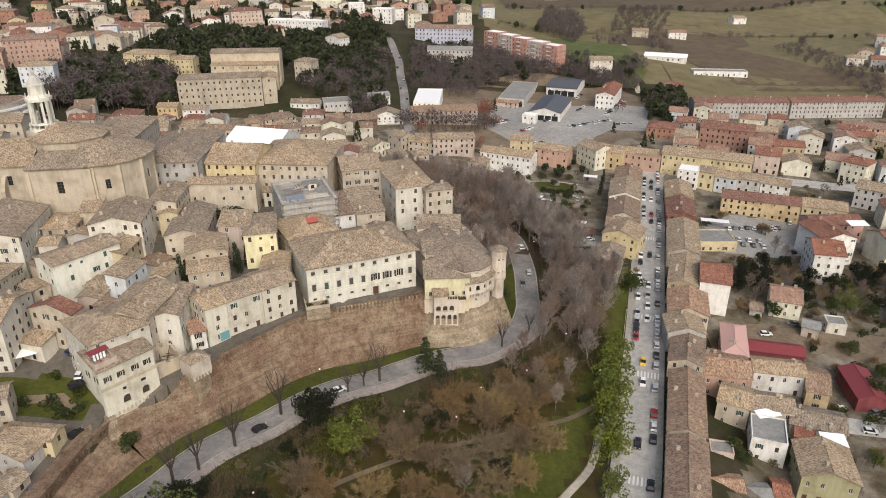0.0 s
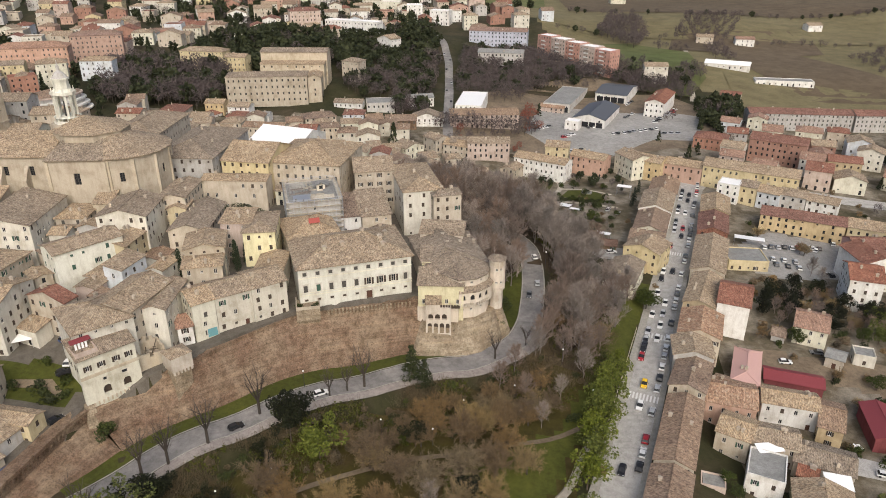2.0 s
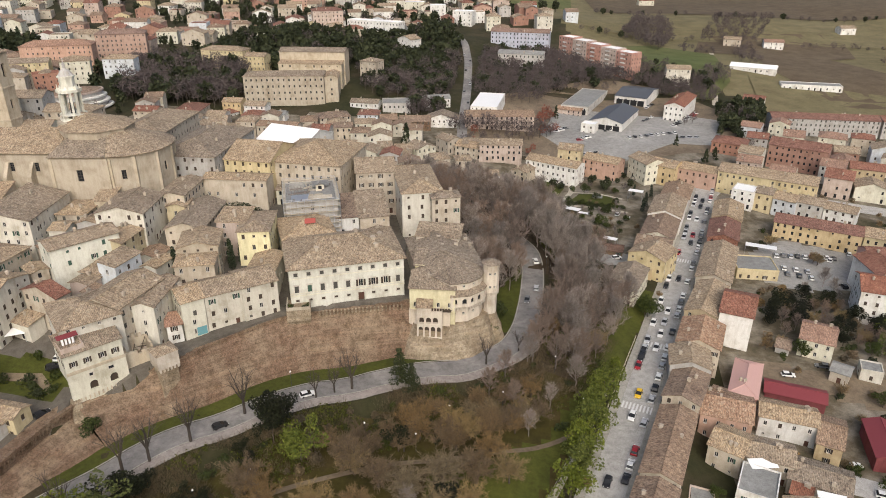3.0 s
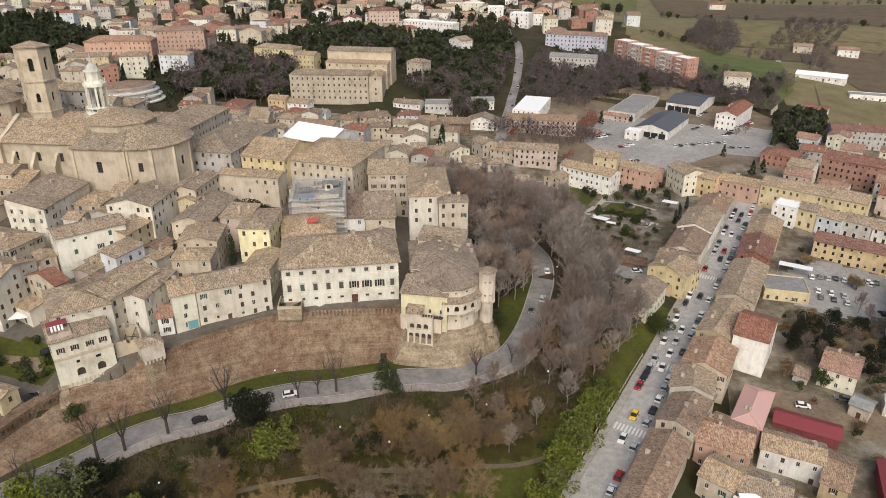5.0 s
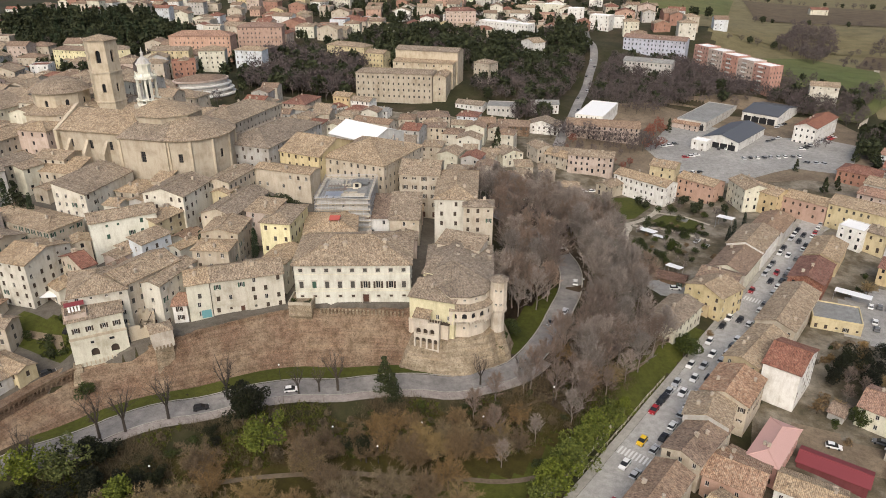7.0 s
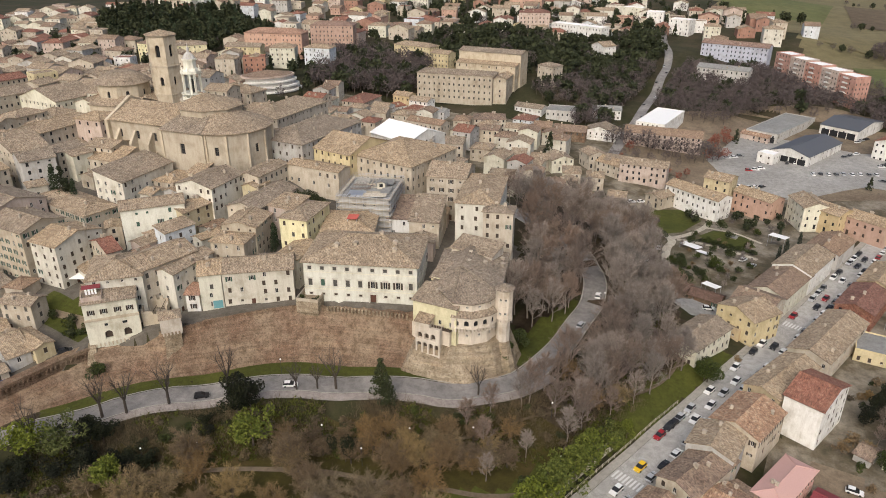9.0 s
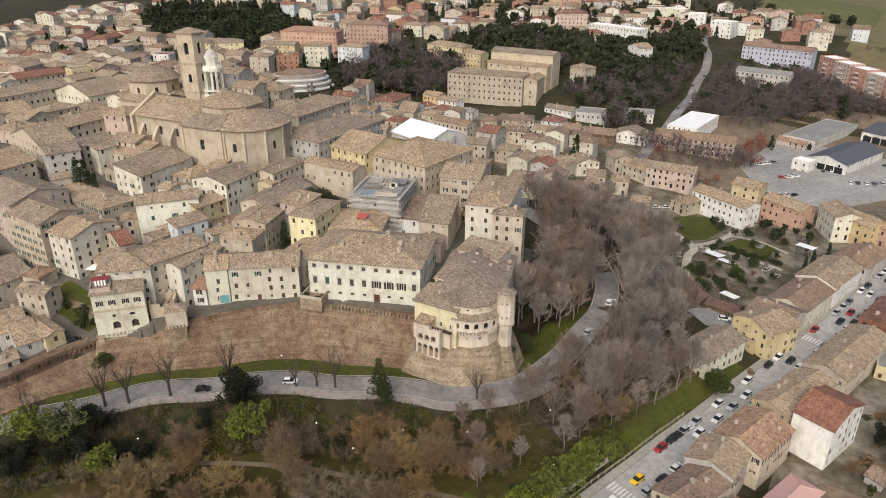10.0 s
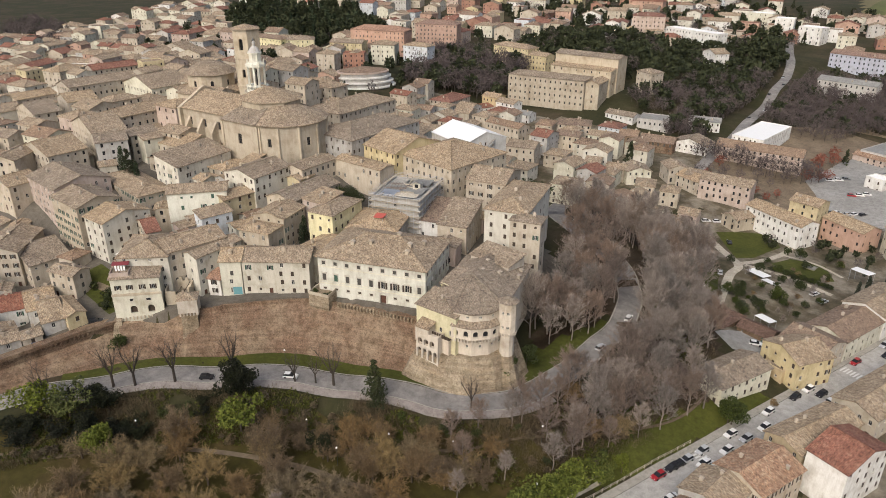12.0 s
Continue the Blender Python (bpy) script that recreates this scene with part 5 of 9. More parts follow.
    s.prism(ring(tx, ty, 2.6, 10), 20.4, 20.65, 0)
    part("string_course", s, ["drum"], h)
    c = Shape()
    c.cone(ring(tx, ty, 2.95, 10), 25.6, (tx, ty, 27.0))
    part("turret_roof", c, ["tan"], h)
    for i in range(20):
        q = Shape()
        x, y = ring(tx, ty, 2.25, 20)[i]
        q.box(-0.13, -0.2, 15.6, 0.13, 0.3, 16.5)
        o = part("corbel", q, ["drum"], h)
        o.location, o.rotation_euler = (x, y, 0), (0, 0, math.atan2(y - ty, x - tx) - math.pi / 2)
    for pnt, z, ex, size in wins:
        o = new("window", window_mesh(size, ""))
        o.parent = h
        o.location, o.rotation_euler = (pnt.x, pnt.y, z), (0, 0, math.atan2(ex.y, ex.x))


def arch_panel(s, p, ex, width, z0, z1, arches, depth, mat=0, dark=1):
    """A wall face with round-headed openings. arches: x, z of the sill, w, height to the springing."""
    n = Vector((ex.y, -ex.x, 0))
    at = lambda x, z, k=0.0: (p.x + ex.x * x - n.x * k, p.y + ex.y * x - n.y * k, z)
    spans, x = [], 0.0
    for cx, cz, w, hh in sorted(arches):
        s.face((at(x, z0), at(cx - w / 2, z0), at(cx - w / 2, z1), at(x, z1)), mat)
        s.face((at(cx - w / 2, z0), at(cx + w / 2, z0), at(cx + w / 2, cz), at(cx - w / 2, cz)), mat)
        arc = [(cx + w / 2 * math.cos(math.pi * k / 8), cz + hh + w / 2 * math.sin(math.pi * k / 8)) for k in range(9)]
        for (x0, c0), (x1, c1) in zip(arc, arc[1:]):
            s.face((at(x0, c0), at(x0, z1), at(x1, z1), at(x1, c1)), mat)
            s.face((at(x0, c0), at(x1, c1), at(x1, c1, depth), at(x0, c0, depth)), mat)
        s.face((at(cx + w / 2, cz), at(cx + w / 2, cz + hh), at(cx + w / 2, cz + hh, depth), at(cx + w / 2, cz, depth)), mat)
        s.face((at(cx - w / 2, cz), at(cx - w / 2, cz, depth), at(cx - w / 2, cz + hh, depth), at(cx - w / 2, cz + hh)), mat)
        s.face((at(cx - w / 2, cz), at(cx + w / 2, cz), at(cx + w / 2, cz, depth), at(cx - w / 2, cz, depth)), mat)
        s.face([at(cx - w / 2, cz, depth), at(cx + w / 2, cz, depth)] + [at(a, b, depth) for a, b in arc], dark)
        x = cx + w / 2
    s.face((at(x, z0), at(width, z0), at(width, z1), at(x, z1)), mat)


def bastion_annexe():
    """The yellow house on the bastion, and the arcaded loggia below it."""
    house(1.0, 191.4, 4, 13.4, 8.4, 17, 31.2, "butter", "tan", "su", "pale yellow house with a low tiled roof on the bastion", pitch=13, shut="", chimneys=1, name="yellow_house", windows=1.0, floor=6.0, door=False)
    h = thing("loggia", -2.7, 183.5, 10, 6, "stone loggia with two tiers of arches on the rampart", "loggia")
    s = Shape()
    arch_panel(s, Vector((0, 0, 0)), Vector((1, 0, 0)), 7.4, 4.6, 11.0, [(1.1, 6.9, 1.3, 2.8), (2.9, 6.9, 1.3, 2.8), (4.7, 6.9, 1.3, 2.8), (6.4, 6.9, 1.1, 2.8)], 0.7)
    part("lower_arcade", s, ["drum", "sh_brown"], h)
    s = Shape()
    arch_panel(s, Vector((0, 0, 0)), Vector((1, 0, 0)), 7.4, 11.0, 14.8, [(1.4, 11.4, 1.45, 1.3), (3.4, 11.4, 1.45, 1.3), (5.4, 11.4, 1.45, 1.3)], 1.0)
    s.face(((7.4, 0, 4), (7.4, 7, 4), (7.4, 7, 14.8), (7.4, 0, 14.8)))
    s.face(((0, 7, 4), (0, 0, 4), (0, 0, 14.8), (0, 7, 14.8)))
    s.face(((0, 0, 14.8), (7.4, 0, 14.8), (7.4, 7, 14.8), (0, 7, 14.8)))
    part("upper_arcade", s, ["drum", "sh_brown"], h)
    s = Shape()
    s.box(0.05, 0.1, 14.82, 4.2, 5, 16.8)
    part("upper_room", s, ["drum"], h)
    r = Shape()
    r.slab([[(-0.3, -0.4, 16.9), (4.6, -0.4, 16.9), (4.6, 5, 18.4), (-0.3, 5, 18.4)]], 0.2)
    part("roof", r, ["tan"], h)
    s = Shape()
    for x0, y0, x1, y1 in ((4.2, 0, 7.4, 0.2), (7.2, 0.2, 7.4, 5)):
        s.box(x0, y0, 14.82, x1, y1, 15.3)
    part("parapet", s, ["drum"], h)
    h = thing("balcony_screen", 6.8, 186.9, 24.6, 4, "dark timber balcony screens on the yellow house", "balcony")
    s = Shape()
    for k in range(7):
        s.box(-5.6 + k * 0.8, -0.9, 0, -5.0 + k * 0.8, -0.82, 1.0)
    s.box(-5.8, -0.9, -0.15, 0.2, 0.3, 0.0)
    part("screen", s, ["sh_brown"], h)


bastion()
bastion_annexe()


# ---- the palace terrace ----
def bartizan(x, y, z0, z1, rot, w=5.0, d=5.0):
    h = thing("wall_turret", x, y, z0, rot, "square brick turret on the town wall under a low tiled roof", "turret")
    s = Shape()
    a = [(-w / 2, -d / 2), (w / 2, -d / 2), (w / 2, d / 2), (-w / 2, d / 2)]
    b = [(p * 0.82, q * 0.82) for p, q in a]
    s.prism([(p * 1.2, q * 1.2) for p, q in a], -(z0 - 10), 0, 0, b)
    s.prism(b, 0, z1 - z0 - 4.2, 0)
    part("tower", s, ["palebrick"], h)
    s = Shape()
    s.prism(a, z1 - z0 - 4.2, z1 - z0, 0)
    part("cap_wall", s, ["drum"], h)
    r = Shape()
    r.cone([(p * 1.1, q * 1.1) for p, q in a], z1 - z0, (0, 0, z1 - z0 + 1.3))
    part("roof", r, ["tan"], h)
    for k in range(6):
        for (ux, uy), (vx, vy) in zip(a, a[1:]):
            q = Shape()
            q.box(-0.2, -0.02, -0.9, 0.2, 0.6, 0)
            o = part("corbel", q, ["drum"], h)
            t = (k + 0.5) / 6
            o.location, o.rotation_euler = (ux + (vx - ux) * t, uy + (vy - uy) * t, z1 - z0 - 4.2), (0, 0, math.atan2(vy - uy, vx - ux))
    o = new("window", window_mesh("s", ""))
    o.parent = h
    o.location = (0, -d / 2 - 0.1, z1 - z0 - 2.4)
    return h


def corbel_row(pts, z0, z1, mat):
    """A row of small stone corbels under the terrace parapet."""
    line = spline(pts, 1.05)
    h = thing("corbel_row", line[0].x, line[0].y, z0, 0, "row of small brick corbels under the terrace parapet", "corbels", kind="structure")
    c = Shape()
    c.box(-0.24, -0.5, -0.5, 0.24, 0.4, 0.5)
    c.box(-0.2, -0.25, -1.0, 0.2, 0.4, -0.5)
    me = c.mesh("corbel", [mat])
    for i, p in enumerate(line[:-1]):
        u = line[i + 1] - p
        o = new("corbel", me)
        o.parent, o.location, o.rotation_euler = h, (p.x - line[0].x, p.y - line[0].y, (z1 - z0) * i / len(line)), (0, 0, math.atan2(u.y, u.x))


corbel_row([(-31, 180.4), (-19, 184.6), (-7, 188.1)], 24.2, 24.4, "palebrick")
bartizan(-63.2, 150.8, 18, 27.4, 52, 5.6, 5.2)


def palace_bits():
    h = thing("balcony_bastion", -36.8, 179.6, 10, 18, "square brick spur on the rampart carrying a planted terrace", "spur")
    s = Shape()
    a = [(-3.4, -2.6), (3.4, -2.6), (3.4, 4), (-3.4, 4)]
    b = [(-2.0, -0.9), (2.0, -0.9), (2.0, 4), (-2.0, 4)]
    c = [(-4.6, -5.5), (4.6, -5.5), (4.6, 4), (-4.6, 4)]
    s.prism(c, 0, 9, 0, b)
    s.prism(b, 9, 13, 0, a)
    s.prism(a, 13, 16.5, 0)
    part("spur_wall", s, ["palebrick"], h)
    s = Shape()
    for x0, y0, x1, y1 in ((-3.4, -2.6, 3.4, -2.35), (-3.4, -2.35, -3.15, 4), (3.15, -2.35, 3.4, 4)):
        s.box(x0, y0, 16.504, x1, y1, 17.4)
    part("parapet", s, ["stone"], h)
    for x, y in ((-2.6, -1.2), (-1.6, -1.3), (1.7, -1.2), (2.6, -1.0), (2.5, 0.5)):
        shrub("terrace_shrub", -36.8 + x, 179.6 + y, 26.5, 0.55, "small potted evergreen shrub on the terrace")

# ---- the great church and the towers of the old town ----
def church():
    h = thing("church", -131, 211, 36, 8, "large sand-coloured brick church with a round apse and tiled roofs", "church")
    E0 = 21.0
    s = Shape()
    wins = []
    P = [(-29, 4.5), (0, 4.5), (0, 0), (18.4, 0.4)] + ring(18.6, 16.6, 15.6, 7, -88, 176) + [(18.4, 33), (0, 33), (0, 29.5), (-29, 29.5)]
    for i in range(len(P)):
        a, b = Vector((*P[i], 0)), Vector((*P[(i + 1) % len(P)], 0))
        ex, wd = (b - a).normalized(), (b - a).length
        holes = []
        if i == 0:
            holes = [(4.5, 14.5, 1.6, 3.2), (13.0, 14.5, 1.6, 3.2), (21.5, 14.5, 1.6, 3.2)]
        elif i == 2:
            holes = [(9.0, 12.5, 2.0, 4.0)]
        elif i in (4, 6):
            holes = [(wd / 2, 12.8, 1.5, 3.2)]
        facade(s, a, ex, wd, -6, E0, holes, 0.6)
        for cx, z, w, hh in holes:
            g = Shape()
            g.face(((-w / 2, 0.5, 0), (w / 2, 0.5, 0), (w / 2, 0.5, hh), (-w / 2, 0.5, hh)))
            g.box(-0.05, 0.42, 0, 0.05, 0.5, hh, 1)
            for k in range(1, 4):
                g.box(-w / 2, 0.42, hh * k / 4 - 0.04, w / 2, 0.5, hh * k / 4 + 0.04, 1)
            o = part("window", g, ["glass", "sh_grey"], h)
            o.location, o.rotation_euler = (a.x + ex.x * cx, a.y + ex.y * cx, z), (0, 0, math.atan2(ex.y, ex.x))
    part("wall", s, ["stone"], h)
    for i in (2, 3, 4, 5, 6, 7, 8):
        q = Shape()
        q.box(P[i][0] - 0.55, P[i][1] - 0.4, -6, P[i][0] + 0.55, P[i][1] + 0.4, E0 - 0.6)
        part("pilaster", q, ["stone"], h)
    for x in (-25.0, -17.3, -9.0, -1.5):
        q = Shape()
        q.box(x - 0.6, 1.2, -4, x + 0.6, 4.5, 13.5)
        q.face(((x - 0.6, 1.2, 13.5), (x + 0.6, 1.2, 13.5), (x + 0.6, 4.5, 18), (x - 0.6, 4.5, 18)))
        q.face(((x + 0.6, 1.2, 13.5), (x + 0.6, 4.5, 13.5), (x + 0.6, 4.5, 18)))
        q.face(((x - 0.6, 4.5, 13.5), (x - 0.6, 1.2, 13.5), (x - 0.6, 4.5, 18)))
        part("buttress", q, ["stone"], h)
    c = Shape()
    for i in (0, 2, 3, 4, 5, 6, 7):
        a, b = Vector((*P[i], 0)), Vector((*P[(i + 1) % len(P)], 0))
        c.beam((a.x, a.y, E0 - 0.25), (b.x, b.y, E0 - 0.25), 0.6)
    part("cornice", c, ["stone"], h)
    r = Shape()
    e, t = E0 + 0.2, E0 + 5.6
    r.slab([[(-29.8, 3.6, e), (0, 3.6, e), (0, 17, t), (-29.8, 17, t)], [(0, 30.4, e), (-29.8, 30.4, e), (-29.8, 17, t), (0, 17, t)]], 0.25)
    part("nave_roof", r, ["tan"], h)
    r = Shape()
    r.slab([[(-0.6, -0.8, e), (18.6, -0.4, e), (15, 12, t), (3.5, 12, t)], [(18.6, 33.6, e), (-0.6, 33.8, e), (3.5, 22, t), (15, 22, t)], [(-0.6, 33.8, e), (-0.6, -0.8, e), (3.5, 12, t), (3.5, 22, t)]], 0.25)
    part("transept_roof", r, ["tan"], h)
    r = Shape()
    arc = ring(18.6, 16.6, 16.5, 9, -90, 180)
    apex = (13.0, 17.0, E0 + 7.4)
    r.slab([[(*a, e), (*b, e), apex] for a, b in zip(arc, arc[1:])], 0.25)
    part("apse_roof", r, ["tan"], h)
    s = Shape()
    oc = ring(8.5, 19.0, 12.2, 8, 22.5)
    s.prism(oc, E0 - 1, E0 + 6.2)
    part("drum", s, ["stone"], h, "octagonal drum over the crossing")
    r = Shape()
    r.cone(ring(8.5, 19.0, 13.0, 8, 22.5), E0 + 6.2, (3.5, 19.4, E0 + 10.6))
    part("drum_roof", r, ["tan"], h)
    # side chapel roofs at the foot of the apse
    s = Shape()
    s.box(15, -6, -6, 21, 2, 8)
    part("sacristy", s, ["stone"], h)
    r = Shape()
    r.slab([[(14.6, -6.5, 8.2), (21.4, -6.5, 8.2), (21.4, 2, 10.4), (14.6, 2, 10.4)]], 0.2)
    part("sacristy_roof", r, ["tan"], h)
    f = Shape()
    f.box(-30.4, 3, -6, -29, 31, E0)
    f.face(((-30.4, 3, E0), (-30.4, 31, E0), (-30.4, 17, E0 + 7.0))[::-1])
    f.face(((-29, 3, E0), (-29, 31, E0), (-29, 17, E0 + 7.0)))
    f.face(((-30.4, 3, E0), (-29, 3, E0), (-29, 17, E0 + 7), (-30.4, 17, E0 + 7)))
    f.face(((-29, 31, E0), (-30.4, 31, E0), (-30.4, 17, E0 + 7), (-29, 17, E0 + 7)))
    part("front_gable", f, ["stone"], h)
    # the white lantern tower
    w = thing("bell_tower", -132.8, 230.4, 57, 8, "white stone baroque bell tower with an open belfry and small lantern", "tower")
    s = Shape()
    s.prism(ring(0, 0, 5.6, 8, 22.5), 0, 6.4)
    part("base", s, ["stone"], w)
    s = Shape()
    s.prism(ring(0, 0, 4.4, 8, 22.5), 6.4, 7.2)
    for k in range(16):
        x, y = ring(0, 0, 4.1, 16)[k]
        s.box(x - 0.1, y - 0.1, 7.2, x + 0.1, y + 0.1, 8.1)
    s.prism(ring(0, 0, 4.3, 16), 8.1, 8.3)
    part("balustrade", s, ["pale"], w)
    for x, y in [ring(0, 0, 3.1, 24)[k] for k in (2, 4, 8, 10, 14, 16, 20, 22)]:
        s = Shape()
        s.box(x - 0.36, y - 0.36, 7.2, x + 0.36, y + 0.36, 14.4, 0, math.atan2(y, x), (x, y))
        part("pier", s, ["pale"], w)
    s = Shape()
    s.prism(ring(0, 0, 0.9, 8), 7.2, 12.4, 0, ring(0, 0, 0.5, 8))
    part("bell", s, ["darkmetal"], w)
    s = Shape()
    s.prism(ring(0, 0, 4.0, 8, 22.5), 14.4, 15.2)
    s.prism(ring(0, 0, 3.4, 8, 22.5), 15.2, 16.0, 0, ring(0, 0, 2.4, 8, 22.5))
    s.prism(ring(0, 0, 2.4, 8, 22.5), 16.0, 18.4)
    for x, y in ring(0, 0, 3.3, 8, 22.5):
        s.prism(ring(x, y, 0.3, 5), 15.2, 16.6, 0, ring(x, y, 0.1, 5))
    s.prism(ring(0, 0, 2.8, 8, 22.5), 18.4, 18.9)
    part("cornice", s, ["pale"], w)
    s = Shape()
    last, zl = ring(0, 0, 2.5, 10), 18.9
    for rr, zz in ((2.0, 19.5), (1.5, 20.2), (0.9, 20.6), (0.5, 20.9), (0.5, 21.8), (0.65, 21.9), (0.2, 22.4), (0.06, 23.6)):
        nxt = ring(0, 0, rr, 10)
        s.prism(last, zl, zz, 0, nxt)
        last, zl = nxt, zz
    part("cupola", s, ["grey"], w, "small grey lead cupola with a finial")
    w.scale = (1.04, 1.04, 1.22)


def brick_tower():
    h = thing("brick_tower", -194, 268.5, 44, 20, "tall six-sided brick bell tower with arched openings", "tower")
    s = Shape()
    pts = ring(0, 0, 7.0, 6, 10)
    for i in range(6):
        a, b = Vector((*pts[i], 0)), Vector((*pts[(i + 1) % 6], 0))
        ex, wd = (b - a).normalized(), (b - a).length
        arch_panel(s, a, ex, wd, -4, 22, [(wd / 2, 13.5, 1.6, 3.2)], 0.9)
        arch_panel(s, a, ex, wd, 22, 36, [(wd / 2, 26.5, 2.0, 4.5)], 1.2)
    part("shaft", s, ["stone", "glass"], h)
    for z in (9.0, 22.0, 35.6):
        s = Shape()
        s.prism(ring(0, 0, 7.4, 6, 10), z, z + 0.6)
        part("string_course", s, ["stone"], h)
    r = Shape()
    r.cone(ring(0, 0, 7.9, 6, 10), 36.2, (0, 0, 38.4))
    part("roof", r, ["tan"], h)


def domed_church():
    h = thing("octagonal_church", -211, 257, 38, 15, "octagonal plastered church with a low tiled dome roof", "church")
    s = Shape()
    s.prism(ring(0, 0, 18, 8, 22.5), -4, 13)
    oc = ring(0, 0, 12, 8, 22.5)
    for i in range(8):
        a, b = Vector((*oc[i], 0)), Vector((*oc[(i + 1) % 8], 0))
        ex, wd = (b - a).normalized(), (b - a).length
        arch_panel(s, a, ex, wd, 12, 21, [(wd / 2, 15.2, 1.5, 2.2)], 0.5)
    part("wall", s, ["stone", "glass"], h)
    r = Shape()
    for r0, z0, r1, z1 in ((18.8, 13.0, 12.0, 15.0),):
        a, b = ring(0, 0, r0, 8, 22.5), ring(0, 0, r1, 8, 22.5)
        r.slab([[(*a[i], z0), (*a[(i + 1) % 8], z0), (*b[(i + 1) % 8], z1), (*b[i], z1)] for i in range(8)], 0.2)
    part("lower_roof", r, ["tan"], h)
    r = Shape()
    prev, zp = ring(0, 0, 12.9, 16, 11.25), 21.0
    for rr, zz in ((9.5, 23.6), (5.5, 25.6), (1.5, 26.6)):
        nxt = ring(0, 0, rr, 16, 11.25)
        r.prism(prev, zp, zz, 0, nxt)
        prev, zp = nxt, zz
    part("dome", r, ["tan"], h)


church()
brick_tower()
domed_church()

# the convent on the hill
house(-148.5, 474, 12.5, 53.5, 18, 17, 34, "stone", "tan", "hip", "long sand-coloured convent wing with rows of small windows", name="convent", space=3.3, shut="", windows=1.15, pitch=12, chimneys=1, floor=4.0, door=False, category="convent")
house(-138.5, 509, 5, 47, 15, 24, 44.4, "stone", "tan", "gu", "tall plain convent church with a tiled roof", name="convent_church", space=9, shut="", windows=0.6, pitch=14, chimneys=0, floor=14.0, door=False, category="church")
house(-137.5, 497.5, 5, 45, 8.5, 20, 37.5, "stone", "tan", "su", "lower aisle of the convent church with a lean-to roof", name="convent_aisle", space=5, shut="", windows=0.8, pitch=10, chimneys=0, door=False, category="church")
house(-118.5, 485, 12, 9, 22, 16, 32.5, "stone", "tan", "gv", "sand-coloured convent wing with a tiled roof", name="convent_wing", space=4, shut="", category="convent")
house(-213, 524, -4, 34, 13, 28, 41, "yellow", "tan", "hip", "yellow villa with a hipped tiled roof", name="villa", shut="grey_closed", category="villa")
house(-187, 521, -4, 16, 11, 27, 37.5, "yellow", "tan", "gu", "low yellow wing beside the villa", name="villa_wing", shut="grey_closed", category="villa")
# the coral flats: five bays stepped along the slope
for k in range(5):
    u = (k + 0.5) / 5
    house(40 + 56 * u, 640 - 55 * u, -45, 15.4, 12, 19 - 2 * u, 41 - 5.5 * u, "coral" if k % 2 == 0 else "pinkish", "white", "flat", "coral and white apartment block with balconies", name="flats", category="apartment block", group="stepped coral flats", space=2.6, shut="grey_closed", door=False)
    b = thing("balcony_stack", 40 + 56 * u - 4.6, 640 - 55 * u - 4.6, 19 - 2 * u, -45, "white concrete balconies on the coral flats", "balcony", "balconies of the flats")
    for f in range(6):
        s = Shape()
        s.box(-2.2, -0.9, 1.2 + f * 3.2, 2.2, 0.9, 1.35 + f * 3.2)
        s.box(-2.2, -0.9, 1.35 + f * 3.2, 2.2, -0.8, 2.3 + f * 3.2)
        part("balcony", s, ["white"], b)

# ---- plants ----
def twigs(s, rnd, a, b, count, reach, width, out, lift, wild=0.42):
    """Fine winter twigs as slim blades along a branch."""
    way = (b - a).normalized()
    for _ in range(count):
        p = a.lerp(b, rnd.uniform(0.15, 1.05))
        d = (way * 0.75 + out * 0.35 + Vector((rnd.gauss(0, wild), rnd.gauss(0, wild), rnd.gauss(lift, wild)))).normalized()
        l = reach * rnd.uniform(0.5, 1.1)
        side = d.cross(Vector((rnd.gauss(0, 1), rnd.gauss(0, 1), rnd.gauss(0, 1)))).normalized() * width
        s.face((p - side, p + side, p + d * l))
        m = p + d * l * rnd.uniform(0.3, 0.6)
        e2 = (d + Vector((rnd.gauss(0, 0.5), rnd.gauss(0, 0.5), rnd.gauss(0.1, 0.5)))).normalized()
        s.face((m - side * 0.7, m + side * 0.7, m + e2 * l * 0.6))


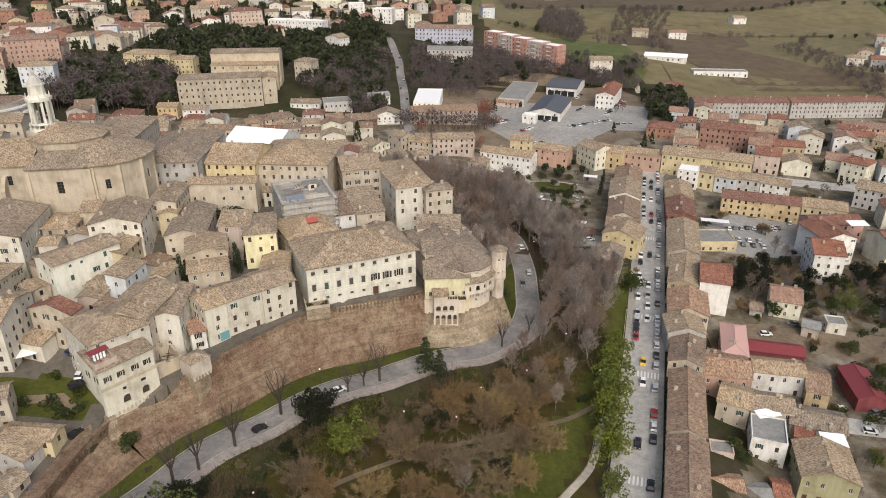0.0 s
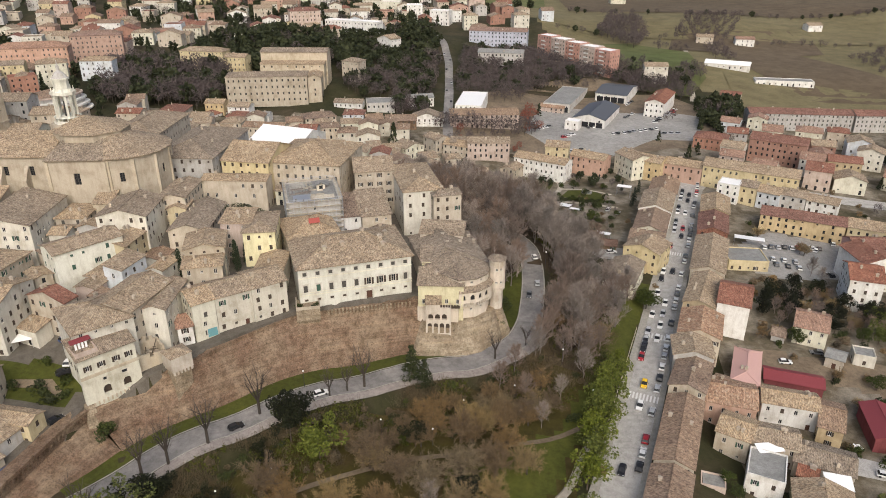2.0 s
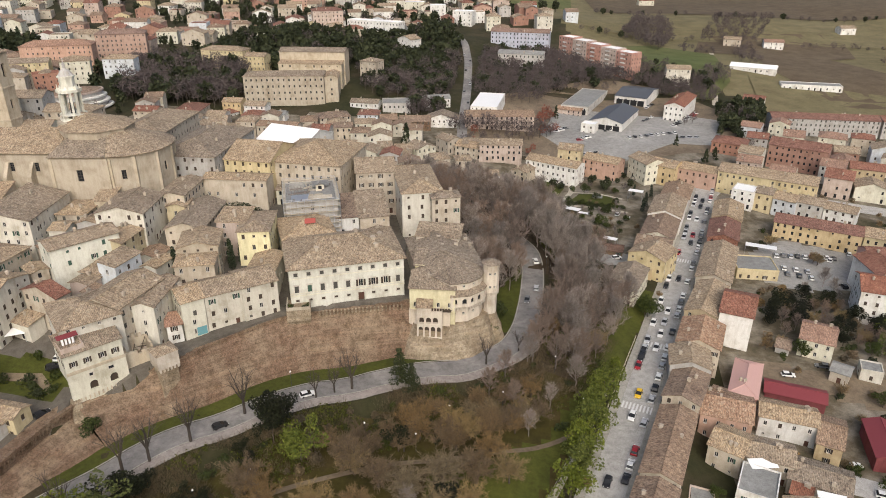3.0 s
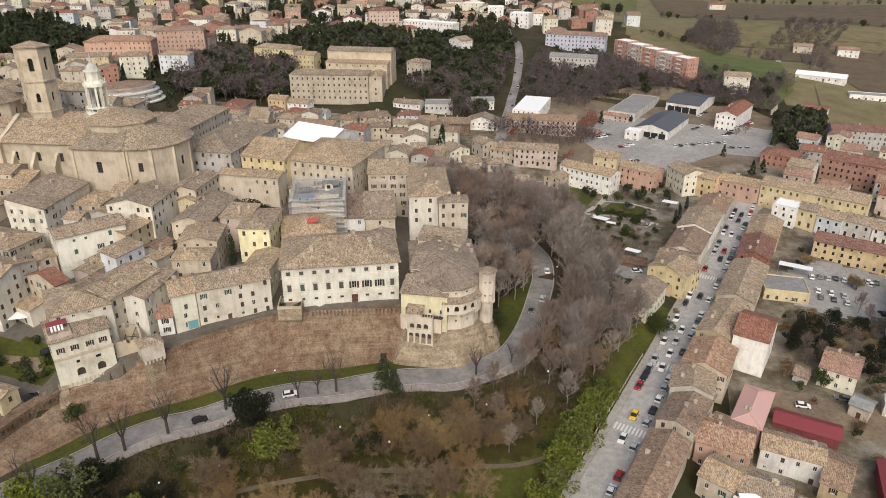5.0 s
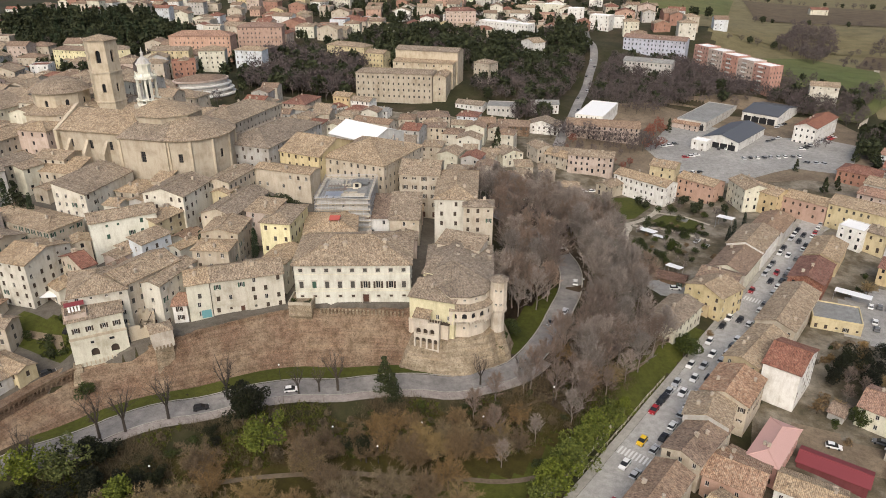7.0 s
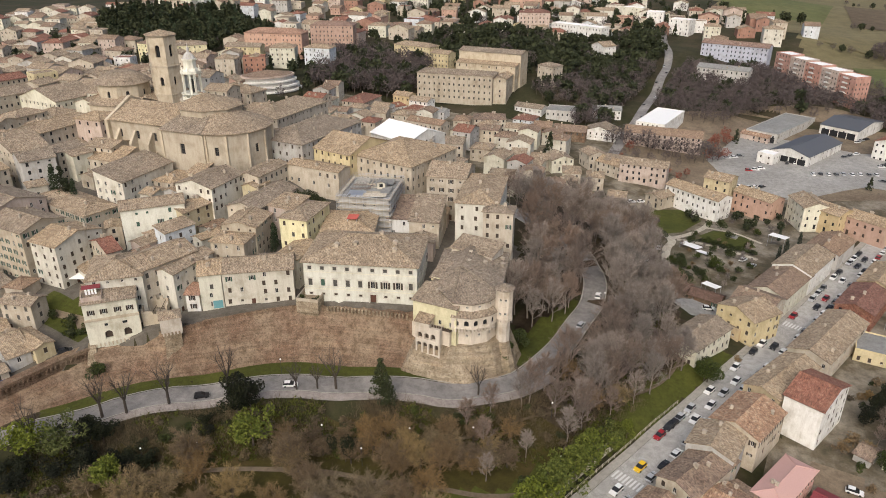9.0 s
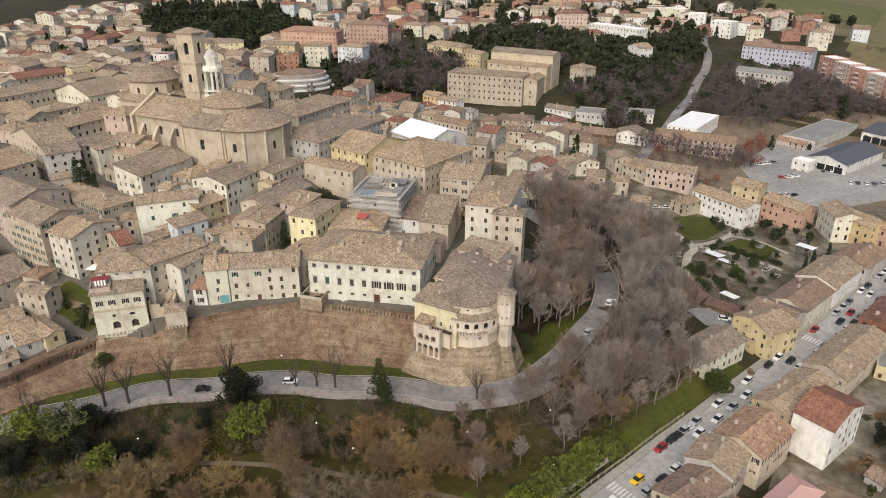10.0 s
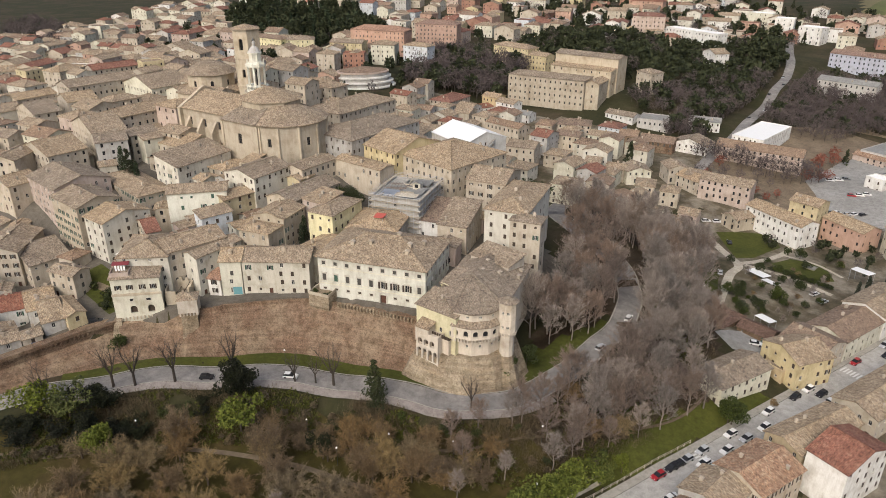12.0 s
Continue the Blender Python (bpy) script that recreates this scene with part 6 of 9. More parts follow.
def make_bare(seed, height, mat, label, x, y, count=17, form="tall", bark="bark_grey"):
    """A leafless tree: a trunk, limbs that part twice, and fine twigs along them all."""
    rnd = random.Random(seed)
    t = thing("bare_tree", x, y, ground_at(x, y), rnd.uniform(0, 360), label, "tree")
    s, c = Shape(), Shape()
    limbs = []
    if form == "tall":
        p, top = Vector((0, 0, -0.8)), None
        for k in range(5):
            q = Vector((rnd.gauss(0, 0.25), rnd.gauss(0, 0.25), height * (0.2 + 0.17 * k)))
            s.beam(p, q, 0.44 - 0.08 * k, 0, 6, 0.44 - 0.08 * (k + 1))
            p = q
        for k in range(18):
            f = 0.2 + 0.68 * (k + rnd.random()) / 18
            a, up = k * 2.4 + rnd.uniform(-0.4, 0.4), rnd.uniform(0.9, 1.9)
            limbs.append((Vector((0, 0, f * height)), Vector((math.cos(a), math.sin(a), up)).normalized(), height * (0.40 * (1 - f) + 0.13), 0.15))
    elif form == "round":
        s.beam((0, 0, -0.8), (0, 0, height * 0.26), 0.5, 0, 7, 0.4)
        for k in range(15):
            a, up = k * 2.4 + rnd.uniform(-0.3, 0.3), math.tan(radians(18 + 60 * ((k + 0.5) / 15) ** 1.1))
            limbs.append((Vector((0, 0, height * rnd.uniform(0.2, 0.28))), Vector((math.cos(a), math.sin(a), up)).normalized(), height * rnd.uniform(0.30, 0.48), 0.2))
    else:
        s.beam((0, 0, -0.8), (0, 0, height * 0.26), 0.55, 0, 7, 0.46)
        for k in range(6):
            a, up = k * 1.05 + rnd.uniform(-0.3, 0.3), rnd.uniform(1.6, 3.2)
            limbs.append((Vector((0, 0, height * 0.24)), Vector((math.cos(a), math.sin(a), up)).normalized(), height * rnd.uniform(0.42, 0.6), 0.26))
    middle = Vector((0, 0, height * 0.3))
    for start, way, length, thick in limbs:
        mid = start + way * length * 0.5
        bent = (way + Vector((rnd.gauss(0, 0.12), rnd.gauss(0, 0.12), 0.25 if form != "round" else 0.05))).normalized()
        end = mid + bent * length * 0.5
        s.beam(start, mid, thick, 0, 4, thick * 0.7)
        s.beam(mid, end, thick * 0.7, 0, 4, thick * 0.25)
        runs = [(start.lerp(mid, 0.6), mid), (mid, end)]
        for _ in range({"tall": 7, "round": 9, "plane": 4}[form]):
            p = start.lerp(mid, rnd.uniform(0.5, 1)) if rnd.random() < 0.4 else mid.lerp(end, rnd.uniform(0, 0.8))
            wild = 0.8 if form == "round" else 0.5
            d = (bent + Vector((rnd.gauss(0, wild), rnd.gauss(0, wild), rnd.gauss(0.12, wild * 0.7)))).normalized()
            q = p + d * length * rnd.uniform(0.3, 0.55)
            s.beam(p, q, thick * 0.45, 0, 3, thick * 0.15)
            runs.append((p, q))
        for a, b in runs:
            out = (b - middle).normalized()
            twigs(c, rnd, a, b, count if form != "round" else count * 2 // 3, height * (0.105 if form == "tall" else 0.1), 0.030 if form != "plane" else 0.026, out, 0.2 if form != "round" else 0.05, 0.55 if form != "round" else 0.85)
    part("trunk", s, [bark], t)
    part("crown", c, [mat], t, "fine leafless twigs")
    return t


def leaf_cloud(rnd, lobes, per, size):
    s = Shape()
    for cx, cy, cz, rx, rz in lobes:
        for _ in range(per):
            v = Vector((rnd.gauss(0, 1), rnd.gauss(0, 1), rnd.gauss(0, 1))).normalized() * rnd.uniform(0.55, 1.0) ** 0.5
            p = Vector((cx + v.x * rx, cy + v.y * rx, cz + v.z * rz))
            e = Vector((rnd.gauss(0, 1), rnd.gauss(0, 1), rnd.gauss(0, 0.6))).normalized()
            g = e.cross(Vector((rnd.gauss(0, 1), rnd.gauss(0, 1), rnd.gauss(0, 1)))).normalized()
            a, b = size * rnd.uniform(0.6, 1.2), size * rnd.uniform(0.4, 0.8)
            s.face((p - e * a, p + g * b * 0.7, p + e * a, p - g * b))
    return s


def make_leafy(seed, kind, mat, label, x, y):
    rnd = random.Random(seed)
    t = thing({"cypress": "cypress", "umbrella": "umbrella_pine", "conifer": "conifer"}.get(kind, "evergreen_tree"), x, y, ground_at(x, y), 0, label, "tree")
    s = Shape()
    if kind == "cypress":
        lobes = [(rnd.uniform(-0.15, 0.15), rnd.uniform(-0.15, 0.15), 1 + k * 0.75, 1.15 * (1 - k / 15) ** 0.7 + 0.15, 0.9) for k in range(13)]
        per, size, hh = 70, 0.28, 2.0
    elif kind == "umbrella":
        lobes = [(rnd.uniform(-3.6, 3.6), rnd.uniform(-3.6, 3.6), 8.6 + rnd.uniform(-0.4, 0.7), 1.9, 0.9) for _ in range(14)]
        per, size, hh = 90, 0.38, 8.2
    elif kind == "conifer":
        lobes = []
        for k in range(9):
            rr = 3.2 * (1 - k / 9.5)
            for j in range(5 if k < 6 else 3):
                a = rnd.uniform(0, 6.28)
                lobes.append((rr * 0.62 * math.cos(a), rr * 0.62 * math.sin(a), 1.6 + k * 1.15, rr * 0.5 + 0.25, 0.6))
        per, size, hh = 42, 0.34, 9.5
    else:
        lobes = [(rnd.gauss(0, 1.5), rnd.gauss(0, 1.5), rnd.uniform(3.0, 6.6), rnd.uniform(1.1, 1.8), rnd.uniform(0.9, 1.4)) for _ in range(15)]
        per, size, hh = 110, 0.30, 5.0
    s.beam((0, 0, -0.8), (0, 0, hh), 0.42, 0, 6, 0.16)
    for c in lobes[:: max(1, len(lobes) // 6)]:
        s.beam((0, 0, min(hh, c[2] * 0.6)), (c[0], c[1], c[2]), 0.14, 0, 4, 0.05)
    part("trunk", s, ["bark"], t)
    part("crown", leaf_cloud(rnd, lobes, per, size), [mat], t)
    return t


SHRUBS = {}


def shrub(name, x, y, z, size, label, mat="leaf_green"):
    if mat not in SHRUBS:
        rnd = random.Random(77 + len(SHRUBS))
        lobes = [(rnd.gauss(0, 0.5), rnd.gauss(0, 0.5), rnd.uniform(0.3, 1.3), 0.7, 0.6) for _ in range(6)]
        sh = leaf_cloud(rnd, lobes, 40, 0.27)
        sh.beam((0, 0, -0.6), (0, 0, 0.8), 0.12, 0, 5)
        SHRUBS[mat] = sh.mesh("shrub", [mat])
    o = tagged(new(name, SHRUBS[mat]), label, "shrub")
    o.matrix_world = Matrix.Translation((x, y, z)) @ Matrix.Rotation(x * 7 + y, 4, "Z") @ Matrix.Diagonal((size, size, size, 1))
    return o


palace_bits()
BARE_LABEL = "bare grey-brown winter tree with fine branching"
KINDS = {
    "grey": [make_bare(s, h, "twig_grey", BARE_LABEL, x, y) for s, h, x, y in ((1, 13, 44, 214), (2, 14, 50, 226), (3, 12, 40, 238), (4, 15, 52, 246))],
    "plum": [make_bare(s, h, "twig_plum", "bare reddish-brown winter tree with fine branching", x, y) for s, h, x, y in ((31, 14, 16, 232), (32, 13, 12, 252))],
    "brown": [make_bare(s, h, m, "bare brown winter tree with a dense round crown of twigs", x, y, 36, "round", "bark") for s, h, m, x, y in ((5, 10, "twig_brown", -30.8, 128), (6, 11, "twig_tan", -10, 137.8), (7, 10.5, "twig_brown", 13.6, 150.5))],
    "red": [make_bare(9, 9, "twig_red", "small tree with dry reddish leaves", 33, 448, 24, "round", "bark")],
    "plane": [make_bare(s, 11, "twig_dark", "bare pollarded roadside tree with upright limbs", x, y, 5, "plane", "bark_dark") for s, x, y in ((11, -26.1, 159), (12, -22.2, 163.1))],
    "green": [make_leafy(s, "round", "leaf_green", "dense dark evergreen tree", x, y) for s, x, y in ((21, -35, 147), (22, 69, 231))],
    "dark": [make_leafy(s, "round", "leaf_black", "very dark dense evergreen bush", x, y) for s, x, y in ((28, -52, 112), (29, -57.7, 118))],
    "light": [make_leafy(s, "round", "leaf_light", "light green pine with soft clumps", x, y) for s, x, y in ((23, 50.5, 176), (24, 46.8, 160))],
    "umbrella": [make_leafy(25, "umbrella", "leaf_green", "tall umbrella pine with a flat crown", -41, 296)],
    "cypress": [make_leafy(26, "cypress", "leaf_dark", "slim dark green cypress tree", -78, 187)],
    "conifer": [make_leafy(27, "conifer", "leaf_green", "olive-green conical evergreen conifer tree", -5, 169.5)],
}
HEIGHT = dict(plum=13.5, dark=7.5, grey=13.5, brown=10.5, red=9, plane=11, green=7.5, light=7.5, umbrella=9.5, cypress=11, conifer=11)
TREES = []
PARTS = {}
for group in KINDS.values():
    for src in group:
        PARTS[src.name] = [(q.name.split(".")[0], q.data) for q in scene.objects if q.parent == src]


TREE_SHAPE = dict(plum="twig_plum", dark="leaf_black", grey="twig_grey", brown="twig_brown", red="twig_red", plane="twig_grey", green="leaf_green", light="leaf_light", umbrella="leaf_green", cypress="leaf_dark", conifer="leaf_green")
WOODS = {}


def thin_tree(kind, seed):
    """A lighter tree for the far woods: a trunk, a few limbs and coarse tufts."""
    rnd = random.Random(seed)
    s = Shape()
    hh = HEIGHT[kind]
    s.beam((0, 0, -0.5), (0, 0, hh * 0.6), 0.4, 0, 4, 0.15)
    bare = TREE_SHAPE[kind].startswith("twig")
    for k in range(120 if bare else 110):
        if kind == "cypress":
            zz = rnd.uniform(0.06, 1)
            rr, a = 1.3 * (1 - zz) ** 0.6, rnd.uniform(0, 6.28)
            p = Vector((rr * math.cos(a), rr * math.sin(a), zz * hh))
        elif kind == "conifer":
            zz = rnd.uniform(0.1, 1)
            rr, a = 3.4 * (1 - zz) * rnd.uniform(0.5, 1), rnd.uniform(0, 6.28)
            p = Vector((rr * math.cos(a), rr * math.sin(a), zz * hh))
        elif kind == "umbrella":
            rr, a = 4.6 * rnd.random() ** 0.5, rnd.uniform(0, 6.28)
            p = Vector((rr * math.cos(a), rr * math.sin(a), hh * 0.9 + rnd.uniform(-0.6, 0.8)))
        else:
            v = Vector((rnd.gauss(0, 1), rnd.gauss(0, 1), rnd.gauss(0, 1))).normalized() * rnd.uniform(0.3, 1) ** 0.5
            lump = 1 + 0.25 * math.sin(3 * v.x + seed) * math.cos(4 * v.y + 2 * seed)
            p = Vector((v.x * hh * 0.36 * lump, v.y * hh * 0.36 * lump, hh * (0.62 + 0.36 * v.z * lump)))
        e = Vector((rnd.gauss(0, 1), rnd.gauss(0, 1), rnd.gauss(0.3, 1))).normalized()
        g = e.cross(Vector((rnd.gauss(0, 1), rnd.gauss(0, 1), rnd.gauss(0, 1)))).normalized()
        if bare:
            l = hh * 0.1
            s.face((p - e * l - g * 0.2, p - e * l + g * 0.2, p + e * l), 1)
            s.face((p - g * 0.18, p + g * 0.18, p + (e + g).normalized() * l * 1.1), 1)
        else:
            a, b = rnd.uniform(0.7, 1.3), rnd.uniform(0.45, 0.8)
            s.face((p - e * a, p + g * b, p + e * a, p - g * b), 1)
    return s


THIN = {}


def tree(kind, x, y, height, seed=None, sink=0.0, wide=1.0, z=None):
    """A tree; far ones go into the wood of their kind."""
    rnd = random.Random(seed if seed is not None else int(x * 97 + y * 31))
    k = height / HEIGHT[kind]
    z = ground_at(x, y) if z is None else z
    m = Matrix.Translation((x, y, z - sink)) @ Matrix.Rotation(rnd.uniform(0, 6.28), 4, "Z") @ Matrix.Diagonal((k * wide, k * wide, k, 1))
    TREES.append((x, y))
    if math.hypot(x - 60, y - 25) > 330:
        far_mat = {"twig_grey": "twig_far", "twig_brown": "twig_far", "twig_plum": "twig_far", "leaf_black": "leaf_green"}.get(TREE_SHAPE[kind], TREE_SHAPE[kind])
        key = (kind, rnd.randrange(4))
        if key not in THIN:
            THIN[key] = thin_tree(kind, key[1] + 3)
        WOODS.setdefault(far_mat, Shape()).add(THIN[key], m, [0, 1])
        return None
    src = rnd.choice(KINDS[kind])
    o = new(src.name.split(".")[0])
    o.matrix_basis = m
    tagged(o, src["label"], "tree")
    for name, me in PARTS[src.name]:
        q = new(name, me)
        q.parent = o
    return o


def wood(poly, gap, kinds, heights, seed, keep=1.0, roads=()):
    """Trees scattered over an area, never closer than the gap."""
    rnd = random.Random(seed)
    xs, ys = [p[0] for p in poly], [p[1] for p in poly]
    area = (max(xs) - min(xs)) * (max(ys) - min(ys))
    placed = []
    for _ in range(int(area / gap ** 2 * 6 * keep)):
        x, y = rnd.uniform(min(xs), max(xs)), rnd.uniform(min(ys), max(ys))
        if not in_poly(x, y, poly) or any((x - a) ** 2 + (y - b) ** 2 < gap ** 2 for a, b in placed):
            continue
        if any((x - a) ** 2 + (y - b) ** 2 < (r + 1.5) ** 2 for a, b, r in TAKEN):
            continue
        placed.append((x, y))
        tree(rnd.choice(kinds), x, y, rnd.uniform(*heights), rnd.random())
    return placed


# the wooded slope between the ring road and the street
wood([(35, 200), (46, 200), (58, 222), (60, 238), (52, 258), (44, 274), (32, 304), (18, 318), (8, 298), (20, 280), (36, 254), (37, 224)], 4.6, ["grey"] * 5 + ["plum"] * 2, (10, 19), 1)
wood([(33, 244), (45, 238), (47, 262), (34, 284), (14, 302), (2, 300), (14, 284), (28, 268)], 4.6, ["grey", "grey", "plum"], (11, 18), 8)
wood([(30, 184), (46, 188), (52, 205), (38, 214), (34, 200)], 4.4, ["plum", "plum", "brown"], (9, 13), 2)
wood([(42, 190), (54, 198), (68, 238), (63, 243), (56, 224), (46, 204)], 5.0, ["grey", "grey", "plum"], (9, 14), 7)
# between the palace and the ring road
wood([(10, 219), (23, 221), (25, 246), (18, 262), (2, 274), (-12, 280), (6, 246)], 4.6, ["plum", "grey", "plum", "grey"], (11, 19), 3)
wood([(-14, 290), (14, 294), (20, 320), (-6, 340), (-28, 330), (-30, 300)], 5.0, ["grey", "grey", "plum", "grey"], (10, 17), 4)
# the park below the road
wood([(-20, 146), (-2, 156), (14, 164), (30, 176), (36, 170), (34, 160), (12, 150), (-14, 142)], 4.6, ["brown"], (7, 10.5), 6)
wood([(-40, 112), (-22, 124), (4, 140), (26, 150), (30, 140), (10, 118), (-30, 84)], 7.0, ["brown"], (11, 14.5), 5)

# ---- the palace on the rampart ----
def palace():
    ex0, ey0, rot = -39.2, 180.4, 23.5
    c, s_ = math.cos(radians(rot)), math.sin(radians(rot))
    W, D = 33.6, 23.0
    h = thing("palace", ex0 + c * W / 2 - s_ * D / 2, ey0 + s_ * W / 2 + c * D / 2, 24.6, rot, "long pale stucco palace with three rows of windows", "palace")
    TAKEN.append((h.location.x, h.location.y, 17))
    top = 13.0
    s = Shape()
    wins = []
    P = [(-W / 2, -D / 2), (W / 2, -D / 2), (W / 2, D / 2), (-W / 2, D / 2)]
    for i in range(4):
        a, b = Vector((*P[i], 0)), Vector((*P[(i + 1) % 4], 0))
        e, wd = (b - a).normalized(), (b - a).length
        holes = []
        n = 9 if i == 0 else 6
        if i in (0, 1):
            for k in range(n):
                x = wd * (k + 0.5) / n
                holes.append((x, 10.4, 1.15, 1.2))
                wins.append((a + e * x, 10.4, e, "t", "grey_closed"))
                holes.append((x, 5.2, 1.2, 2.2))
                wins.append((a + e * x, 5.2, e, "n", "brown_open" if k in (5, 6, 7) else "green_closed" if k == 1 else "grey_closed"))
                if not (i == 0 and k == 5):
                    holes.append((x, 2.2, 1.0, 0.75))
                    wins.append((a + e * x, 2.2, e, "b", "brown_closed"))
                else:
                    holes.append((x, 0.05, 1.8, 3.0))
        facade(s, a, e, wd, -3, top, holes)
    part("wall", s, ["pale"], h)
    m = Shape()
    for z, t in ((4.1, 0.3), (4.9, 0.22), (9.6, 0.25), (12.4, 0.5)):
        m.box(-W / 2 - 0.12, -D / 2 - 0.12, z, W / 2 + 0.12, -D / 2 - 0.003, z + t)
        m.box(W / 2 + 0.003, -D / 2 - 0.12, z, W / 2 + 0.12, D / 2, z + t)
    part("string_course", m, ["cream"], h, "moulded stone bands across the front")
    for p, z, e, kind, sh in wins:
        w, hh = {"t": (1.15, 1.2), "n": (1.2, 2.2), "b": (1.0, 0.75)}[kind]
        key = ("palace", kind, sh)
        if key not in WINDOWS:
            q = Shape()
            q.face(((-w / 2, 0.19, 0), (w / 2, 0.19, 0), (w / 2, 0.19, hh), (-w / 2, 0.19, hh)), 1)
            for x0, x1, z0, z1 in ((-w / 2 - 0.2, -w / 2, -0.1, hh + 0.2), (w / 2, w / 2 + 0.2, -0.1, hh + 0.2), (-w / 2, w / 2, hh, hh + 0.2)):
                q.box(x0, -0.1, z0, x1, -0.004, z1, 3)
            q.box(-w / 2 - 0.28, -0.2, -0.22, w / 2 + 0.28, -0.004, -0.1, 3)
            if kind == "n":
                q.box(-w / 2 - 0.35, -0.3, hh + 0.32, w / 2 + 0.35, -0.004, hh + 0.5, 3)
            if sh.endswith("closed"):
                q.box(-w / 2 + 0.02, 0.04, 0.02, w / 2 - 0.02, 0.1, hh - 0.02, 2)
            else:
                for x0, x1 in ((-w - 0.22, -w / 2 - 0.22), (w / 2 + 0.22, w + 0.22)):
                    q.box(x0, -0.16, 0, x1, -0.104, hh, 2)
                q.box(-0.05, 0.12, 0, 0.05, 0.18, hh, 0)
            WINDOWS[key] = q.mesh("window", ["frame", "glass", "sh_" + sh.split("_")[0], "sill"])
        o = new("window", WINDOWS[key])
        o.parent = h
        o.location, o.rotation_euler = (p.x, p.y, z), (0, 0, math.atan2(e.y, e.x))
    x = -W / 2 + W * 5.5 / 9
    q = Shape()
    q.box(x - 0.9, -D / 2 + 0.3, 0.05, x + 0.9, -D / 2 + 0.4, 3.0)
    part("door", q, ["doorwood"], h, "dark wooden portal door")
    q = Shape()
    for k in range(9):
        a0, a1 = math.pi * k / 9, math.pi * (k + 1) / 9
        q.beam((x + 1.15 * math.cos(a0), -D / 2 - 0.1, 2.9 + 1.0 * math.sin(a0)), (x + 1.15 * math.cos(a1), -D / 2 - 0.1, 2.9 + 1.0 * math.sin(a1)), 0.4)
    for sx in (-1.15, 1.15):
        q.box(x + sx - 0.22, -D / 2 - 0.25, 0, x + sx + 0.22, -D / 2 - 0.004, 2.9)
    part("portal", q, ["sill"], h, "round stone portal surround")
    fs, lines, peak = roof_faces(W, D, top, "hip", 19, 0.8)
    r = Shape()
    r.slab([[(px, py, pz + 0.3) for px, py, pz in f] for f in fs], 0.25)
    for a, b in lines:
        r.beam((a[0], a[1], a[2] + 0.32), (b[0], b[1], b[2] + 0.32), 0.4, 0, 5)
    ro = part("roof", r, ["tan"], h)
    for cx, cy in ((-2.5, -4.5), (9.5, -6.5), (-8, -5.5), (9.2, -3.2), (4.5, 0.5), (12, 1.5)):
        z = top + (min(W / 2 - abs(cx), D / 2 - abs(cy)) + 0.8) * math.tan(radians(19))
        q = Shape()
        q.box(cx - 0.5, cy - 0.45, z - 0.6, cx + 0.5, cy + 0.45, z + 1.0)
        q.slab([[(cx - 0.75, cy - 0.7, z + 1.0), (cx, cy - 0.7, z + 1.4), (cx, cy + 0.7, z + 1.4), (cx - 0.75, cy + 0.7, z + 1.0)][::-1], [(cx, cy - 0.7, z + 1.4), (cx + 0.75, cy - 0.7, z + 1.0), (cx + 0.75, cy + 0.7, z + 1.0), (cx, cy + 0.7, z + 1.4)][::-1]], 0.1)
        part("chimney", q, ["chimney"], ro)


palace()
t = thing("red_tarpaulin", -42.0, 209.0, 40.6, 20, "red tarpaulin over a roof terrace", "tarpaulin")
q = Shape()
q.slab([[(-1.7, -1.5, 0), (1.7, -1.5, 0.1), (1.8, 1.5, 0.6), (-1.7, 1.5, 0.5)]], 0.06)
part("sheet", q, ["redcloth"], t)
for x, y in ((-1.5, -1.3), (1.5, -1.3), (1.6, 1.3), (-1.5, 1.3)):
    q = Shape()
    q.box(x - 0.06, y - 0.06, -3.5, x + 0.06, y + 0.06, 0)
    part("pole", q, ["metal"], t)


# ---- scaffolding ----
def scaffold(x, y, z, rot, w, d, height, label):
    h = thing("scaffolding", x, y, z, rot, label, "scaffolding")
    pole, board = Shape(), Shape()
    pole.beam((0, 0, 0), (0, 0, height), 0.12, 0, 4)
    pm = pole.mesh("pole", ["metal"])
    spots = [(-w / 2 + k * w / max(1, round(w / 2.4)), sy * d / 2) for k in range(round(w / 2.4) + 1) for sy in (-1, 1)]
    spots += [(sx * w / 2, -d / 2 + k * d / max(1, round(d / 2.4))) for k in range(1, round(d / 2.4)) for sx in (-1, 1)]
    for px, py in spots:
        o = new("pole", pm)
        o.parent, o.location = h, (px, py, 0)
    k = 0
    while 2.0 * (k + 1) < height:
        zz = 2.0 * (k + 1)
        rail = Shape()
        for off in (0.5, 1.0):
            for sy in (-1, 1):
                rail.beam((-w / 2, sy * d / 2, zz + off), (w / 2, sy * d / 2, zz + off), 0.1)
            for sx in (-1, 1):
                rail.beam((sx * w / 2, -d / 2, zz + off), (sx * w / 2, d / 2, zz + off), 0.1)
        part("rail", rail, ["metal"], h)
        deck = Shape()
        for x0, y0, x1, y1 in ((-w / 2, -d / 2, w / 2, -d / 2 + 0.9), (-w / 2, d / 2 - 0.9, w / 2, d / 2), (-w / 2, -d / 2 + 0.9, -w / 2 + 0.9, d / 2 - 0.9), (w / 2 - 0.9, -d / 2 + 0.9, w / 2, d / 2 - 0.9)):
            deck.box(x0, y0, zz - 0.08, x1, y1, zz)
        part("deck", deck, ["gravel"], h)
        k += 1
    return h


scaffold(-48.0, 228.0, 30, 21, 18.6, 22.6, 14.6, "grey steel scaffolding round a roofless old house")


